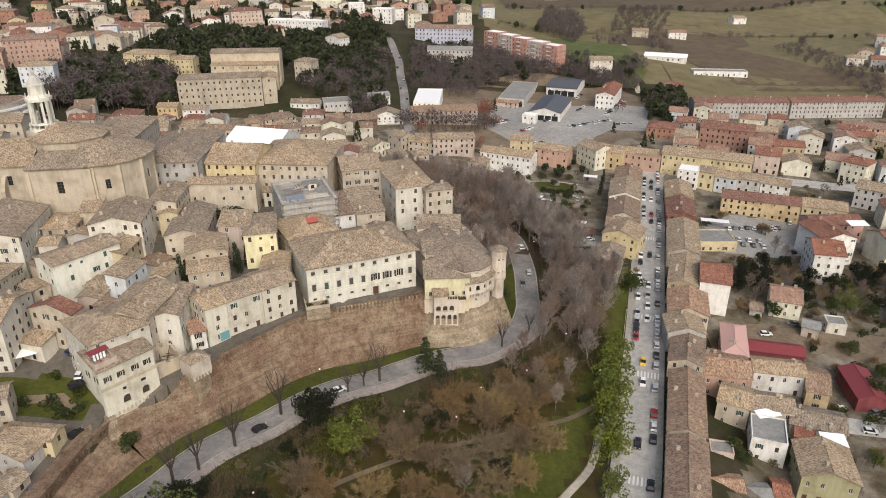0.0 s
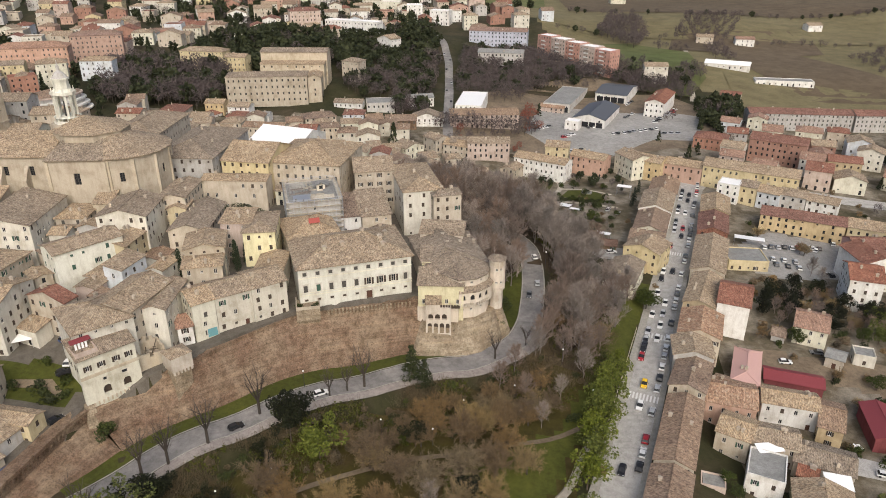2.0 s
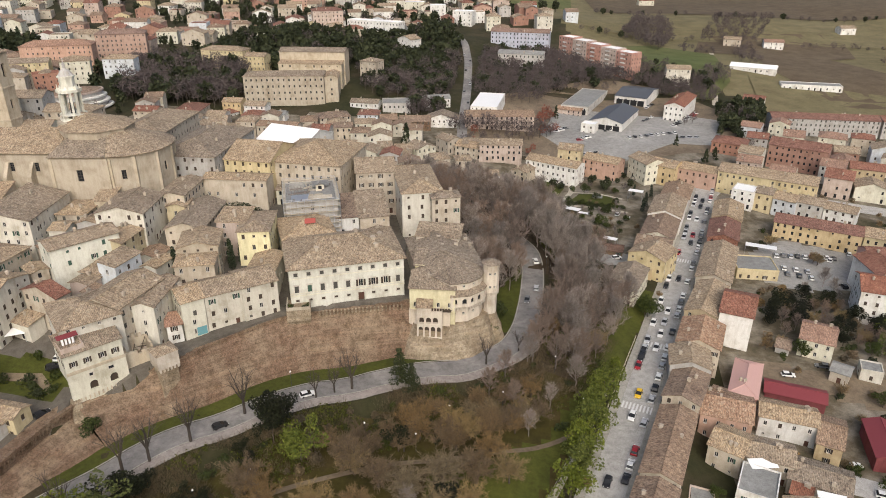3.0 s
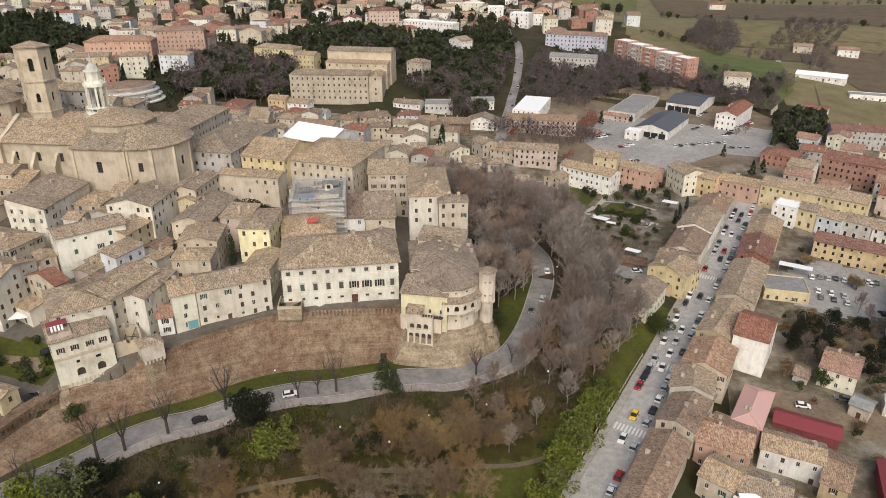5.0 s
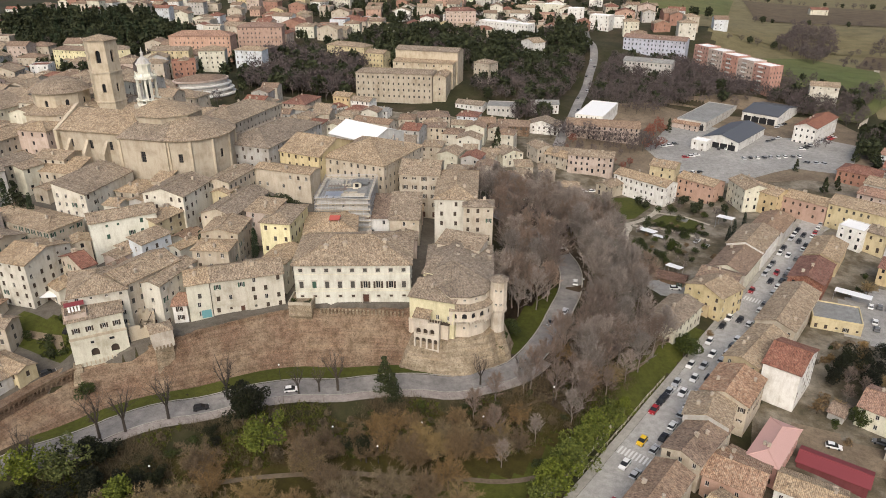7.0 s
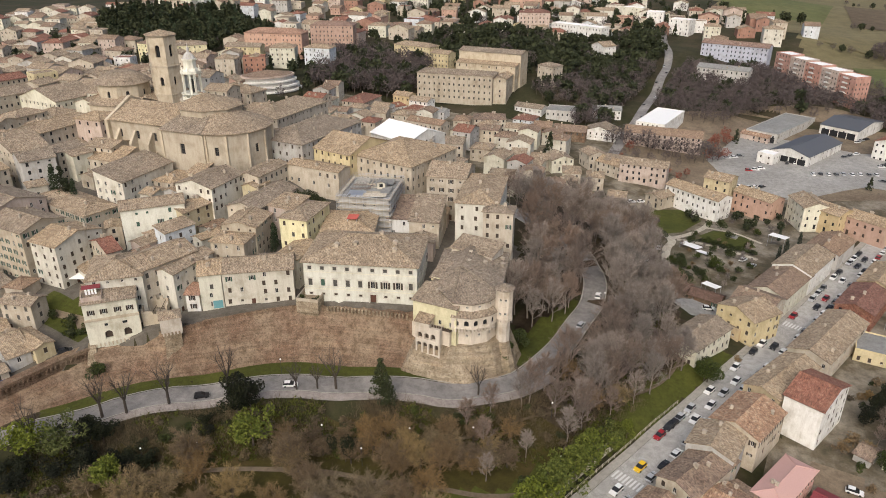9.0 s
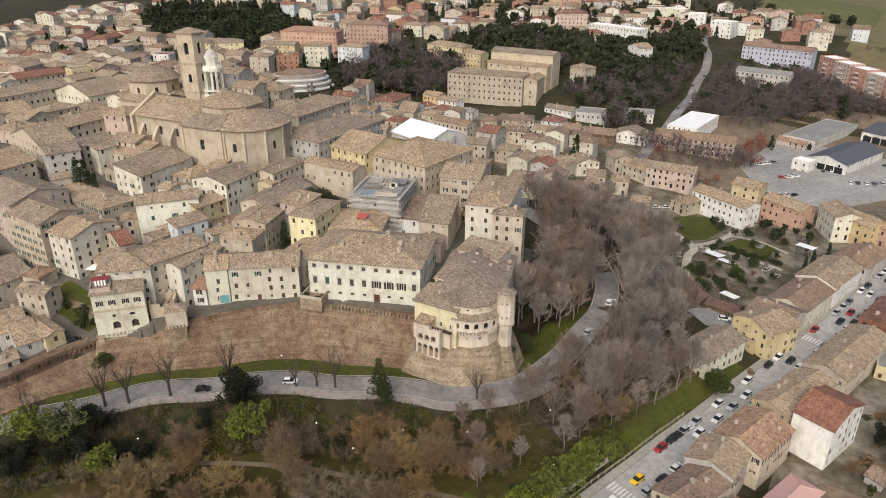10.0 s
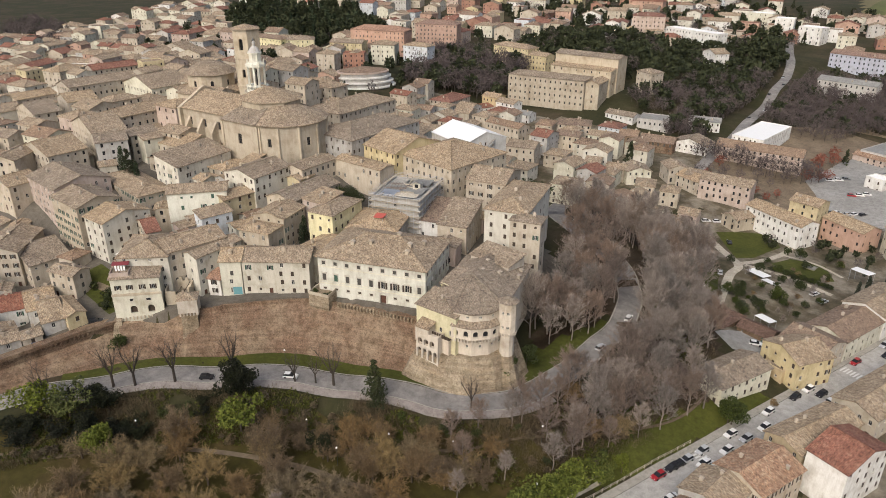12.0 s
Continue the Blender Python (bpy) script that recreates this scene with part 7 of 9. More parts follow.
def roof_deck(x, y, z, rot):
    """Planks, sheets and bare rafters lying on the stripped roof."""
    rd = random.Random(19)
    h = thing("roof_works", x, y, z, rot, "grey planks, sheets and rafters on the stripped roof", "building works")
    for k in range(26):
        px, py, a = rd.uniform(-7, 7), rd.uniform(-9, 9), rd.choice((0, 1.57)) + rd.uniform(-0.2, 0.2)
        q = Shape()
        l = rd.uniform(1.2, 3.2)
        q.box(px - l, py - 0.18, 0.13, px + l, py + 0.18, 0.3 + rd.uniform(0, 0.5), 0, a, (px, py))
        part("plank", q, [rd.choice(["gravel", "concrete", "bark_grey"])], h)
    for px, py, w, d, zz, m in ((-4.5, 5.5, 5, 6, 0.7, "concrete"), (3.8, 6.2, 6, 5, 1.0, "greyroof"), (-3.6, -5.8, 6, 4.6, 0.5, "metal"), (3, -7.4, 8, 2.2, 0.9, "gravel"), (5.6, -1.5, 3.4, 6, 0.6, "greyroof")):
        q = Shape()
        q.slab([[(px - w / 2, py - d / 2, zz - 0.35), (px + w / 2, py - d / 2, zz - 0.2), (px + w / 2, py + d / 2, zz + 0.3), (px - w / 2, py + d / 2, zz + 0.15)]], 0.1)
        part("sheet", q, [m], h)
    q = Shape()
    q.box(2.0, 0.6, 0.12, 4.8, 3.0, 2.3)
    part("dormer", q, ["stucco"], h)
    q = Shape()
    q.slab([[(1.7, 0.3, 2.3), (3.4, 0.3, 3.1), (3.4, 3.3, 3.1), (1.7, 3.3, 2.3)], [(3.4, 0.3, 3.1), (5.1, 0.3, 2.3), (5.1, 3.3, 2.3), (3.4, 3.3, 3.1)]], 0.12)
    part("dormer_roof", q, ["greyroof"], h)
    q = Shape()
    q.box(2.8, 0.5, 0.8, 4.0, 0.59, 2.0)
    part("dormer_window", q, ["glass"], h)
    for k in range(7):
        q = Shape()
        q.beam((-7.5 + k * 1.1, -2.5, 0.2), (-7.5 + k * 1.1, 1.5, 1.9), 0.16)
        part("rafter", q, ["bark_grey"], h)


roof_deck(-48.0, 228.0, 43.2, 21)


def ruin(x, y, z, rot):
    """Broken walls and rubble of a collapsed house behind the rampart."""
    rd = random.Random(23)
    h = thing("ruined_house", x, y, z, rot, "roofless ruined house with broken stone walls and rubble", "ruin")
    for x0, y0, x1, y1, top in ((-3.5, -4, 3.5, -3.5, 3.0), (-3.5, -3.5, -3, 7, 6.0), (3, -3.5, 3.5, 6, 4.2), (-3, 1.5, 3, 2, 5.2), (-3, 6.5, 3.5, 7, 8.0)):
        n = 7
        for k in range(n):
            ua, ub = k / n, (k + 1) / n
            hh = top * rd.uniform(0.55, 1.0)
            q = Shape()
            if x1 - x0 > y1 - y0:
                q.box(x0 + (x1 - x0) * ua, y0, -2, x0 + (x1 - x0) * ub, y1, hh)
            else:
                q.box(x0, y0 + (y1 - y0) * ua, -2, x1, y0 + (y1 - y0) * ub, hh)
            part("wall_piece", q, ["stone"], h)
    for k in range(70):
        px, py, a = rd.uniform(-3, 3), rd.uniform(-3.4, 6.4), rd.uniform(0.2, 0.7)
        q = Shape()
        q.box(px - a, py - a * 0.7, 0, px + a, py + a * 0.7, rd.uniform(0.3, 1.6), 0, rd.uniform(0, 3), (px, py))
        part("rubble", q, [rd.choice(["stone", "chimney", "sand", "palebrick"])], h)
    for k in range(6):
        q = Shape()
        q.beam((rd.uniform(-3, 3), rd.uniform(-3, 6), 0.6), (rd.uniform(-3, 3), rd.uniform(-3, 6), rd.uniform(2, 4)), 0.2)
        part("beam", q, ["bark"], h)


ruin(-73.0, 154.0, 23.4, 45)
scaffold(-68, 292, 24, 22, 12, 24, 19, "grey steel scaffolding beside the sheeted roof")


# ---- cars ----
PAINTS = dict(white=(0.72, 0.72, 0.70), silver=(0.42, 0.43, 0.44), black=(0.02, 0.02, 0.022), grey=(0.12, 0.125, 0.13), red=(0.30, 0.02, 0.025), blue=(0.03, 0.06, 0.16), yellow=(0.70, 0.45, 0.02))
for k, c in PAINTS.items():
    MATS["car_" + k] = plain("car_paint_" + k, c, 0.28, 0.0)
MATS["tyre"] = plain("rubber", (0.02, 0.02, 0.02), 0.9)
CARS, CAR_PARTS = {}, {}


def car_parts(colour, van=False):
    L, W, H = (4.9, 1.95, 2.15) if van else (4.1, 1.75, 1.46)
    s = Shape()
    belt = 1.05 if van else 0.88
    prof = [(-L / 2, 0.35), (-L / 2 + 0.05, belt - 0.12), (-L / 2 + 0.15, belt), (L / 2 - 1.1, belt - 0.02), (L / 2 - 0.15, belt - 0.2), (L / 2, belt - 0.42), (L / 2, 0.3)]
    n = len(prof)
    for sgn in (-1, 1):
        f = [(x, sgn * W / 2, z) for x, z in prof]
        s.face(f if sgn > 0 else f[::-1])
    for i in range(n):
        (x0, z0), (x1, z1) = prof[i], prof[(i + 1) % n]
        s.face(((x0, W / 2, z0), (x0, -W / 2, z0), (x1, -W / 2, z1), (x1, W / 2, z1)))
    cab = [(-L / 2 + 0.12, belt), (-L / 2 + 0.5, H - 0.06), (-L / 2 + 0.8, H), (L / 2 - 2.0 + (0.5 if van else 0), H), (L / 2 - 1.05, belt)]
    roof = Shape()
    roof.box(cab[1][0], -W / 2 + 0.2, H - 0.07, cab[3][0], W / 2 - 0.2, H + 0.01)
    g = Shape()
    for sgn in (-1, 1):
        f = [(x, sgn * (W / 2 - (0.05 if z <= belt else 0.2)), z) for x, z in cab]
        g.face(f if sgn < 0 else f[::-1])
    for (x0, z0), (x1, z1) in zip(cab, cab[1:]):
        y0, y1 = (W / 2 - (0.05 if z <= belt else 0.2) for z in (z0, z1))
        g.face(((x0, y0, z0), (x0, -y0, z0), (x1, -y1, z1), (x1, y1, z1))[::-1])
    wheel = Shape()
    wheel.beam((0, -0.1, 0), (0, 0.1, 0), 0.62, 0, 12)
    lamp = Shape()
    lamp.box(-0.03, -0.16, -0.08, 0.03, 0.16, 0.08)
    return L, W, s.mesh("body", ["car_" + colour]), roof.mesh("roof", ["car_" + colour]), g.mesh("glazing", ["glass"]), wheel.mesh("wheel", ["tyre"]), lamp.mesh("headlight", ["whitecloth"])


def car(x, y, rot, colour, z=None, van=False, group="cars along the street", label=""):
    z = ground_at(x, y) + 0.12 if z is None else z
    key = (colour, van)
    word = {"black": "black", "white": "white"}.get(colour, colour)
    if key not in CARS:
        L, W, body, roof, glass, wheel, lamp = car_parts(colour, van)
        h = thing("van" if van else "car", x, y, z, rot, "%s %s with dark windows on the road" % (word, "van" if van else "hatchback car"), "van" if van else "car", group)
        part("body", body, None, h)
        part("roof", roof, None, h)
        part("glazing", glass, None, h)
        for wx in (-L / 2 + 0.75, L / 2 - 0.8):
            for wy in (-W / 2 + 0.02, W / 2 - 0.02):
                o = part("wheel", wheel, None, h)
                o.location = (wx, wy, 0.31)
        for wy in (-W / 2 + 0.3, W / 2 - 0.3):
            o = part("headlight", lamp, None, h)
            o.location = (L / 2 - 0.02, wy, 0.62)
        CARS[key] = h
        CAR_PARTS[key] = [q for q in scene.objects if q.parent == h]
        return h
    src = CARS[key]
    o = thing("van" if van else "car", x, y, z, rot, src["label"], src["category"], group)
    for q in CAR_PARTS[key]:
        if math.hypot(x - 60, y - 25) > 330 and not q.name.startswith(("body", "glazing", "roof")):
            continue
        c = new(q.name.split(".")[0], q.data)
        c.parent, c.location = o, q.location
    return o


def along(pts, dist):
    line = spline(pts, 2.0)
    for a, b in zip(line, line[1:]):
        l = (b - a).length
        if dist <= l:
            p = a.lerp(b, dist / l)
            u = (b - a).normalized()
            return p, u
        dist -= l
    return line[-1], (line[-1] - line[-2]).normalized()


rnd = random.Random(5)
SHADES = ["white"] * 7 + ["silver"] * 4 + ["black"] * 4 + ["grey"] * 4 + ["red"]


def queue(pts, start, end, gap, off, keep, seed, flip=False, group="cars along the street"):
    r = random.Random(seed)
    d = start
    while d < end:
        if r.random() < keep:
            p, u = along(pts, d)
            car(p.x + u.y * off, p.y - u.x * off, math.degrees(math.atan2(u.y, u.x)) + (180 if flip else 0) + r.uniform(-2, 2), r.choice(SHADES), group=group)
        d += gap * r.uniform(0.92, 1.15)


queue(STREET, 46, 300, 5.6, 3.0, 0.62, 11)
queue(STREET, 118, 300, 5.8, -3.8, 0.55, 12, True)
queue(STREET, 126, 268, 8.5, -0.4, 0.72, 13, True)
for d, off, col in ((88, -0.6, "white"), (60, -0.9, "black"), (99, -0.9, "yellow"), (113, -3.7, "red"), (120, -3.7, "black")):
    p, u = along(STREET, d)
    car(p.x + u.y * off, p.y - u.x * off, math.degrees(math.atan2(u.y, u.x)) + 180, col)
for d, off, col, flip in ((104, 1.5, "white", 0), (80, 1.6, "black", 0), (196, -1.2, "grey", 1), (203, 1.4, "silver", 0), (222, 1.4, "white", 0)):
    p, u = along(ROAD, d)
    car(p.x + u.y * off, p.y - u.x * off, math.degrees(math.atan2(u.y, u.x)) + 180 * flip, col, group="cars on the ring road")
car(-87, 133, 62, "black", z=17.2, group="cars in the old town")
car(-88, 117, 72, "blue", z=15.2, van=True, group="cars in the old town")
car(-92, 146, 40, "black", z=21.8, group="cars in the old town")
car(-93, 150, 100, "white", z=22.2, group="cars in the old town")
for k, col in enumerate(("white", "grey", "silver", "black", "white", "red", "silver", "white", "black")):
    car(128 + k * 3.0, 290 + (k % 2) * 0.6 + k * 0.5, 80, col, group="cars in the car park")
for x0, y0, x1, y1, n, rt in ((46, 414, 62, 421, 5, 60), (50, 436, 58, 446, 3, 20), (80, 446, 112, 464, 9, 110), (112, 478, 133, 516, 11, 20), (94, 486, 101, 500, 3, 60), (66, 460, 80, 470, 4, 100), (36, 452, 44, 464, 3, 30), (112, 452, 124, 456, 3, 150), (98, 520, 106, 534, 3, 60)):
    for k in range(n):
        q = (k + 0.5) / n
        car(x0 + (x1 - x0) * q + rnd.uniform(-0.6, 0.6), y0 + (y1 - y0) * q + rnd.uniform(-0.6, 0.6), rt + rnd.uniform(-4, 4), rnd.choice(SHADES), group="cars on the forecourt")
for k in range(9):
    p, u = along([(-18, 405), (-24, 460), (-29, 520), (-33, 560), (-38, 604), (-46, 650)], 20 + k * 26)
    car(p.x + (1.8 if k % 2 else -1.8), p.y, 92 + 180 * (k % 2), rnd.choice(SHADES), group="cars on the valley road")
for x, y, r in ((122, 212, 170), (118, 170, 20), (128, 168, 15), (150, 292, 60), (160, 300, 70), (148, 270, 100)):
    car(x, y, r, rnd.choice(SHADES), group="cars in the yards")
for k in range(14):
    car(214 + k * 3.0, 352 + k * 5.0 + (-6 if k % 2 else 0), 58, rnd.choice(SHADES), group="cars in the side street")


# ---- street things ----
def crossing(pts, dist, wide):
    p, u = along(pts, dist)
    h = thing("zebra_crossing", p.x, p.y, ground_at(p.x, p.y) + 0.115, math.degrees(math.atan2(u.y, u.x)), "worn white zebra crossing on the street", "road marking", kind="structure")
    for k in range(9):
        s = Shape()
        s.box(-1.6, -4.3 + k * 1.0 + (4.9 - 4.0) / 2 - 0.25, 0, 1.6, -3.8 + k * 1.0 + 0.2, 0.012)
        part("stripe", s, ["paint"], h)


for d in (47, 93, 128, 196):
    crossing(STREET, d, 9)


def lamp_post(x, y, height=7.0, z=None):
    h = thing("street_lamp", x, y, ground_at(x, y) if z is None else z, 0, "slim grey street lamp with a pale head", "lamp", "street lamps")
    s = Shape()
    s.beam((0, 0, -0.3), (0, 0, height), 0.16, 0, 6, 0.09)
    part("post", s, ["darkmetal"], h)
    s = Shape()
    s.prism(ring(0, 0, 0.25, 8), height, height + 0.28, 0, ring(0, 0, 0.16, 8))
    part("head", s, ["whitecloth"], h)


for x, y in ((-10.3, 150.2), (-42.9, 121.2), (10.5, 159.2), (3.5, 148.2), (-32.6, 129.6), (34, 214), (34, 240), (24, 168), (38, 186), (44, 208), (46, 172), (-34, 162)):
    lamp_post(x, y, 5.5 if y < 215 else 7)


def fence(pts, off):
    line = spline(pts, 2.4)
    a = sides(line, off)
    h = thing("wooden_fence", a[0][0], a[0][1], 0, 0, "weathered timber rail fence beside the pavement", "fence")
    post = Shape()
    post.box(-0.08, -0.08, -0.4, 0.08, 0.08, 1.15)
    pm = post.mesh("post", ["gravel"])
    zs = [ground_at(x, y) + 0.15 for x, y in a]
    for (x, y), z in zip(a, zs):
        o = new("post", pm)
        o.parent, o.location = h, (x - a[0][0], y - a[0][1], z)
    for i in range(len(a) - 1):
        s = Shape()
        for k in (0.5, 1.0):
            s.beam((a[i][0] - a[0][0], a[i][1] - a[0][1], zs[i] + k), (a[i + 1][0] - a[0][0], a[i + 1][1] - a[0][1], zs[i + 1] + k), 0.12)
        part("rail", s, ["gravel"], h)


fence(STREET[3:6], -7.6)


def canopy(x, y, rot, w, d, z, height, label, mat="whitecloth"):
    h = thing("canopy", x, y, z, rot, label, "canopy")
    s = Shape()
    s.slab([[(-w / 2, -d / 2, height), (w / 2, -d / 2, height), (w / 2, d / 2, height + 0.5), (-w / 2, d / 2, height + 0.5)]], 0.08)
    part("sheet", s, [mat], h)
    for sx in (-1, 1):
        for sy in (-1, 1):
            s = Shape()
            s.beam((sx * (w / 2 - 0.15), sy * (d / 2 - 0.15), -0.5), (sx * (w / 2 - 0.15), sy * (d / 2 - 0.15), height + 0.2), 0.12)
            part("post", s, ["metal"], h)


for x, y, r, w, d, z, hh in ((45, 325, 160, 8, 5, 2.2, 2.8), (51, 321, 160, 6, 3.5, 2.2, 2.4), (60, 286, 160, 6, 4, 2.6, 5.2), (61, 252, 165, 5, 4, 2.4, 5.2), (66.5, 251.5, 165, 6, 4, 2.4, 5.0), (75, 262, 165, 5, 4, 2.4, 3.0), (122, 292, 165, 12, 5, 2.3, 3.5), (76, 345, 165, 7, 5, 2.4, 6.0)):
    canopy(x, y, r, w, d, z, hh, "white sheet canopy on slim steel posts")

# ---- trees one by one ----
for x, y, hh in ((-66.5, 109.2, 16), (-62.3, 124.9, 16.5), (-57.6, 128.8, 16), (-51.3, 137.1, 17), (-42.7, 150.1, 17), (-18, 166, 16), (18, 182.5, 12), (27, 190, 9), (33.5, 205, 9)):
    tree("plane", x, y, hh)
for x, y, hh, wd in ((70, 231, 8.5, 1), (18.5, 207, 7, 1.1), (40, 358, 4.5, 1.1), (36, 362, 5, 1), (60, 324, 3.5, 1), (52, 300, 4, 1), (56, 296, 3.5, 1), (60, 306, 3.5, 1), (66, 336, 4, 1), (64, 362, 5, 1), (46, 300, 4.5, 1.3), (50, 293, 4, 1.4)):
    tree("green", x, y, hh, wide=wd)
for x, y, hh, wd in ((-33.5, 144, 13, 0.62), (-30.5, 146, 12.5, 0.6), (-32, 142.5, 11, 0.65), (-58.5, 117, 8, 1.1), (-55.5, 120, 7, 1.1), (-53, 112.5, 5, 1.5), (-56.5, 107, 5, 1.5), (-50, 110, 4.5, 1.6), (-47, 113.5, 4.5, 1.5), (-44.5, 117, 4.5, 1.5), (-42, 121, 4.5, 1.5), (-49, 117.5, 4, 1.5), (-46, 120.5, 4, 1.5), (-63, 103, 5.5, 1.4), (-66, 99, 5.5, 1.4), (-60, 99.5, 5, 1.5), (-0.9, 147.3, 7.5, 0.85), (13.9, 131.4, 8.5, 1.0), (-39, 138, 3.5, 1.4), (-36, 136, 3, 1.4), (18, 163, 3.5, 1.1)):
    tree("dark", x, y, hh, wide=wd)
for x, y, hh, wd in ((-23.8, 139.3, 9, 1.0), (-65.3, 106.2, 9.5, 0.95), (-60.2, 111.9, 9, 0.95), (-42.0, 111.5, 9, 0.9), (52, 180, 8.5, 0.95), (54.5, 187, 6.5, 0.85), (50, 172, 8.5, 1.0), (48.4, 165, 9, 0.95), (46, 157, 8.5, 1.0), (44.5, 150, 8.5, 0.95), (42.5, 141, 9, 0.95), (40.5, 129, 8, 0.8), (56.5, 194, 5, 0.8), (148, 232, 6, 1)):
    tree("light", x, y, hh * 1.2, wide=wd)
for x, y, hh, kind in ((-33.5, 127, 14, "brown"), (-11, 138.5, 14, "brown"), (-28, 124, 11, "brown"), (10.5, 150.5, 12.5, "brown"), (15, 154, 11, "brown"), (21, 158.5, 10.5, "brown"), (28, 160, 9.5, "brown"), (31.6, 160.3, 9, "grey"), (5, 129.1, 9.5, "grey"), (27, 168, 10, "plum"), (37, 172, 9, "grey"), (44, 182, 11, "grey"),  (-46, 108, 9, "brown"), (30, 184, 11, "grey"), (20, 172, 9, "plum"), (24, 178, 9, "plum")):
    tree(kind, x, y, hh)
for x, y, hh in ((-36, 292, 13), (-46, 300, 13)):
    tree("umbrella", x, y, hh, wide=1.1)
for x, y, hh in ((-77, 189, 8), (-63.5, 195, 9), (-62, 192.5, 8), (-60.5, 196, 8), (-140, 178, 10), (-152, 178.5, 12), (-98, 176, 6)):
    tree("cypress", x, y, hh, wide=1.25)
for x, y, hh in ((-1, 166.5, 9), (-50, 402, 14), (120, 408, 9), (126, 414, 8)):
    tree("conifer", x, y, hh)
for x, y, hh in ((-76, 221, 5.5), (-71, 222, 6), (-67, 221, 5.5), (-80, 219, 5)):
    tree("green", x, y, hh, wide=1.3, z=34.5)
tree("red", 28, 444, 8)
tree("red", 36, 452, 7)
for k in range(15):
    tree("grey", -28 + k * 4.2, 438 + (k % 3) * 2.5, 10 + (k * 7 % 4), k)
for x, y, kind in ((29, 490, "red"), (26, 475, "red"), (32, 478, "red"), (23, 460, "grey"), (27, 466, "red"), (36, 486, "conifer"), (108, 436, "conifer"), (140, 470, "conifer"), (146, 480, "green"), (120, 484, "grey"), (126, 490, "brown"), (150, 500, "grey")):
    tree(kind, x, y, 7 + (x * 3 + y) % 4)
wood([(120, 244), (170, 244), (172, 258), (120, 256)], 6, ["grey", "brown"], (5, 7), 31)
wood([(30, 330), (62, 296), (74, 330), (40, 345)], 9, ["grey", "green"], (3, 5), 32)
for x, y in ((142, 288), (143, 286), (182, 385), (186, 380), (190, 376), (128, 300)):
    tree("brown", x, y, 7)

# bare wood round the commercial halls and along the hill road
wood([(-22, 520), (10, 510), (38, 520), (42, 566), (84, 574), (150, 540), (158, 585), (100, 612), (20, 640), (-24, 610)], 5.5, ["grey", "plum", "plum", "brown"], (7, 12), 61)
wood([(-40, 470), (-44, 560), (-56, 610), (-74, 600), (-70, 520), (-60, 462)], 5.5, ["plum", "plum", "grey", "green"], (7, 11), 62)

# ---- undergrowth in the park and on the banks ----
r = random.Random(41)
for k in range(150):
    t = r.random()
    p, u = along(ROAD, 30 + t * 170)
    off = r.uniform(8.5, 25)
    x, y = p.x + u.y * off, p.y - u.x * off
    if y > 190 and x < 28:
        continue
    shrub("bush", x, y, ground_at(x, y) - 0.2, r.uniform(0.7, 1.5), "low tangled evergreen bush on the bank" if k % 3 == 0 else "low brown leafless bush on the bank", "leaf_green" if k % 3 == 0 else "twig_brush")
for x, y, z in ((-82, 142.5, 17), (-80, 139, 15), (-92, 138, 18), (-95, 140, 18.5), (-90, 141, 18), (18.5, 199, 15.5), (17.6, 196.8, 14)):
    shrub("bush", x, y, z, 1.5, "green shrub growing on the old brickwork")

# ---- the suburbs and the far country ----
def free(x, y, rad):
    return all((x - a) ** 2 + (y - b) ** 2 > (rad + q * 0.85) ** 2 for a, b, q in TAKEN)


KEEP_OUT = [[(-570, 500), (-475, 452), (-385, 488), (-400, 560), (-540, 650), (-660, 600)], [(-245, 545), (-70, 545), (-60, 640), (-150, 665), (-250, 620)], [(-310, 440), (-178, 440), (-178, 495), (-240, 505), (-285, 520)]]


def quarter(poly, gap, seed, walls, roofs, floors, size, rot, windows=1.0, keep=1.0, label="", flat=0.0):
    """Houses scattered over an area in loose rows, each a thing of its own."""
    r = random.Random(seed)
    xs, ys = [p[0] for p in poly], [p[1] for p in poly]
    y = min(ys)
    while y < max(ys):
        x = min(xs)
        while x < max(xs):
            px, py = x + r.uniform(-0.25, 0.25) * gap, y + r.uniform(-0.25, 0.25) * gap
            if in_poly(px, py, poly) and r.random() < keep and not any(in_poly(px, py, q) for q in KEEP_OUT):
                w, d = r.uniform(*size), r.uniform(size[0], (size[0] + size[1]) / 2)
                if free(px, py, max(w, d) / 2):
                    g = ground_at(px, py)
                    wall, roof = r.choice(walls), r.choice(roofs)
                    kind = "flat" if r.random() < flat else r.choice(("gu", "gv", "hip"))
                    words = {"tan": "weathered tan tiled", "red": "red tiled", "brown": "brown tiled", "salmon": "salmon tiled", "white": "white flat", "grey": "grey"}[roof]
                    house(px, py, rot + r.choice((0, 0, 90)) % 180 + r.uniform(-8, 8), w, d, g, g + r.choice(floors) * 3.2 + 0.6, wall, roof, kind, label % (wall, words), windows=windows, space=3.4, chimneys=1)
            x += gap
        y += gap


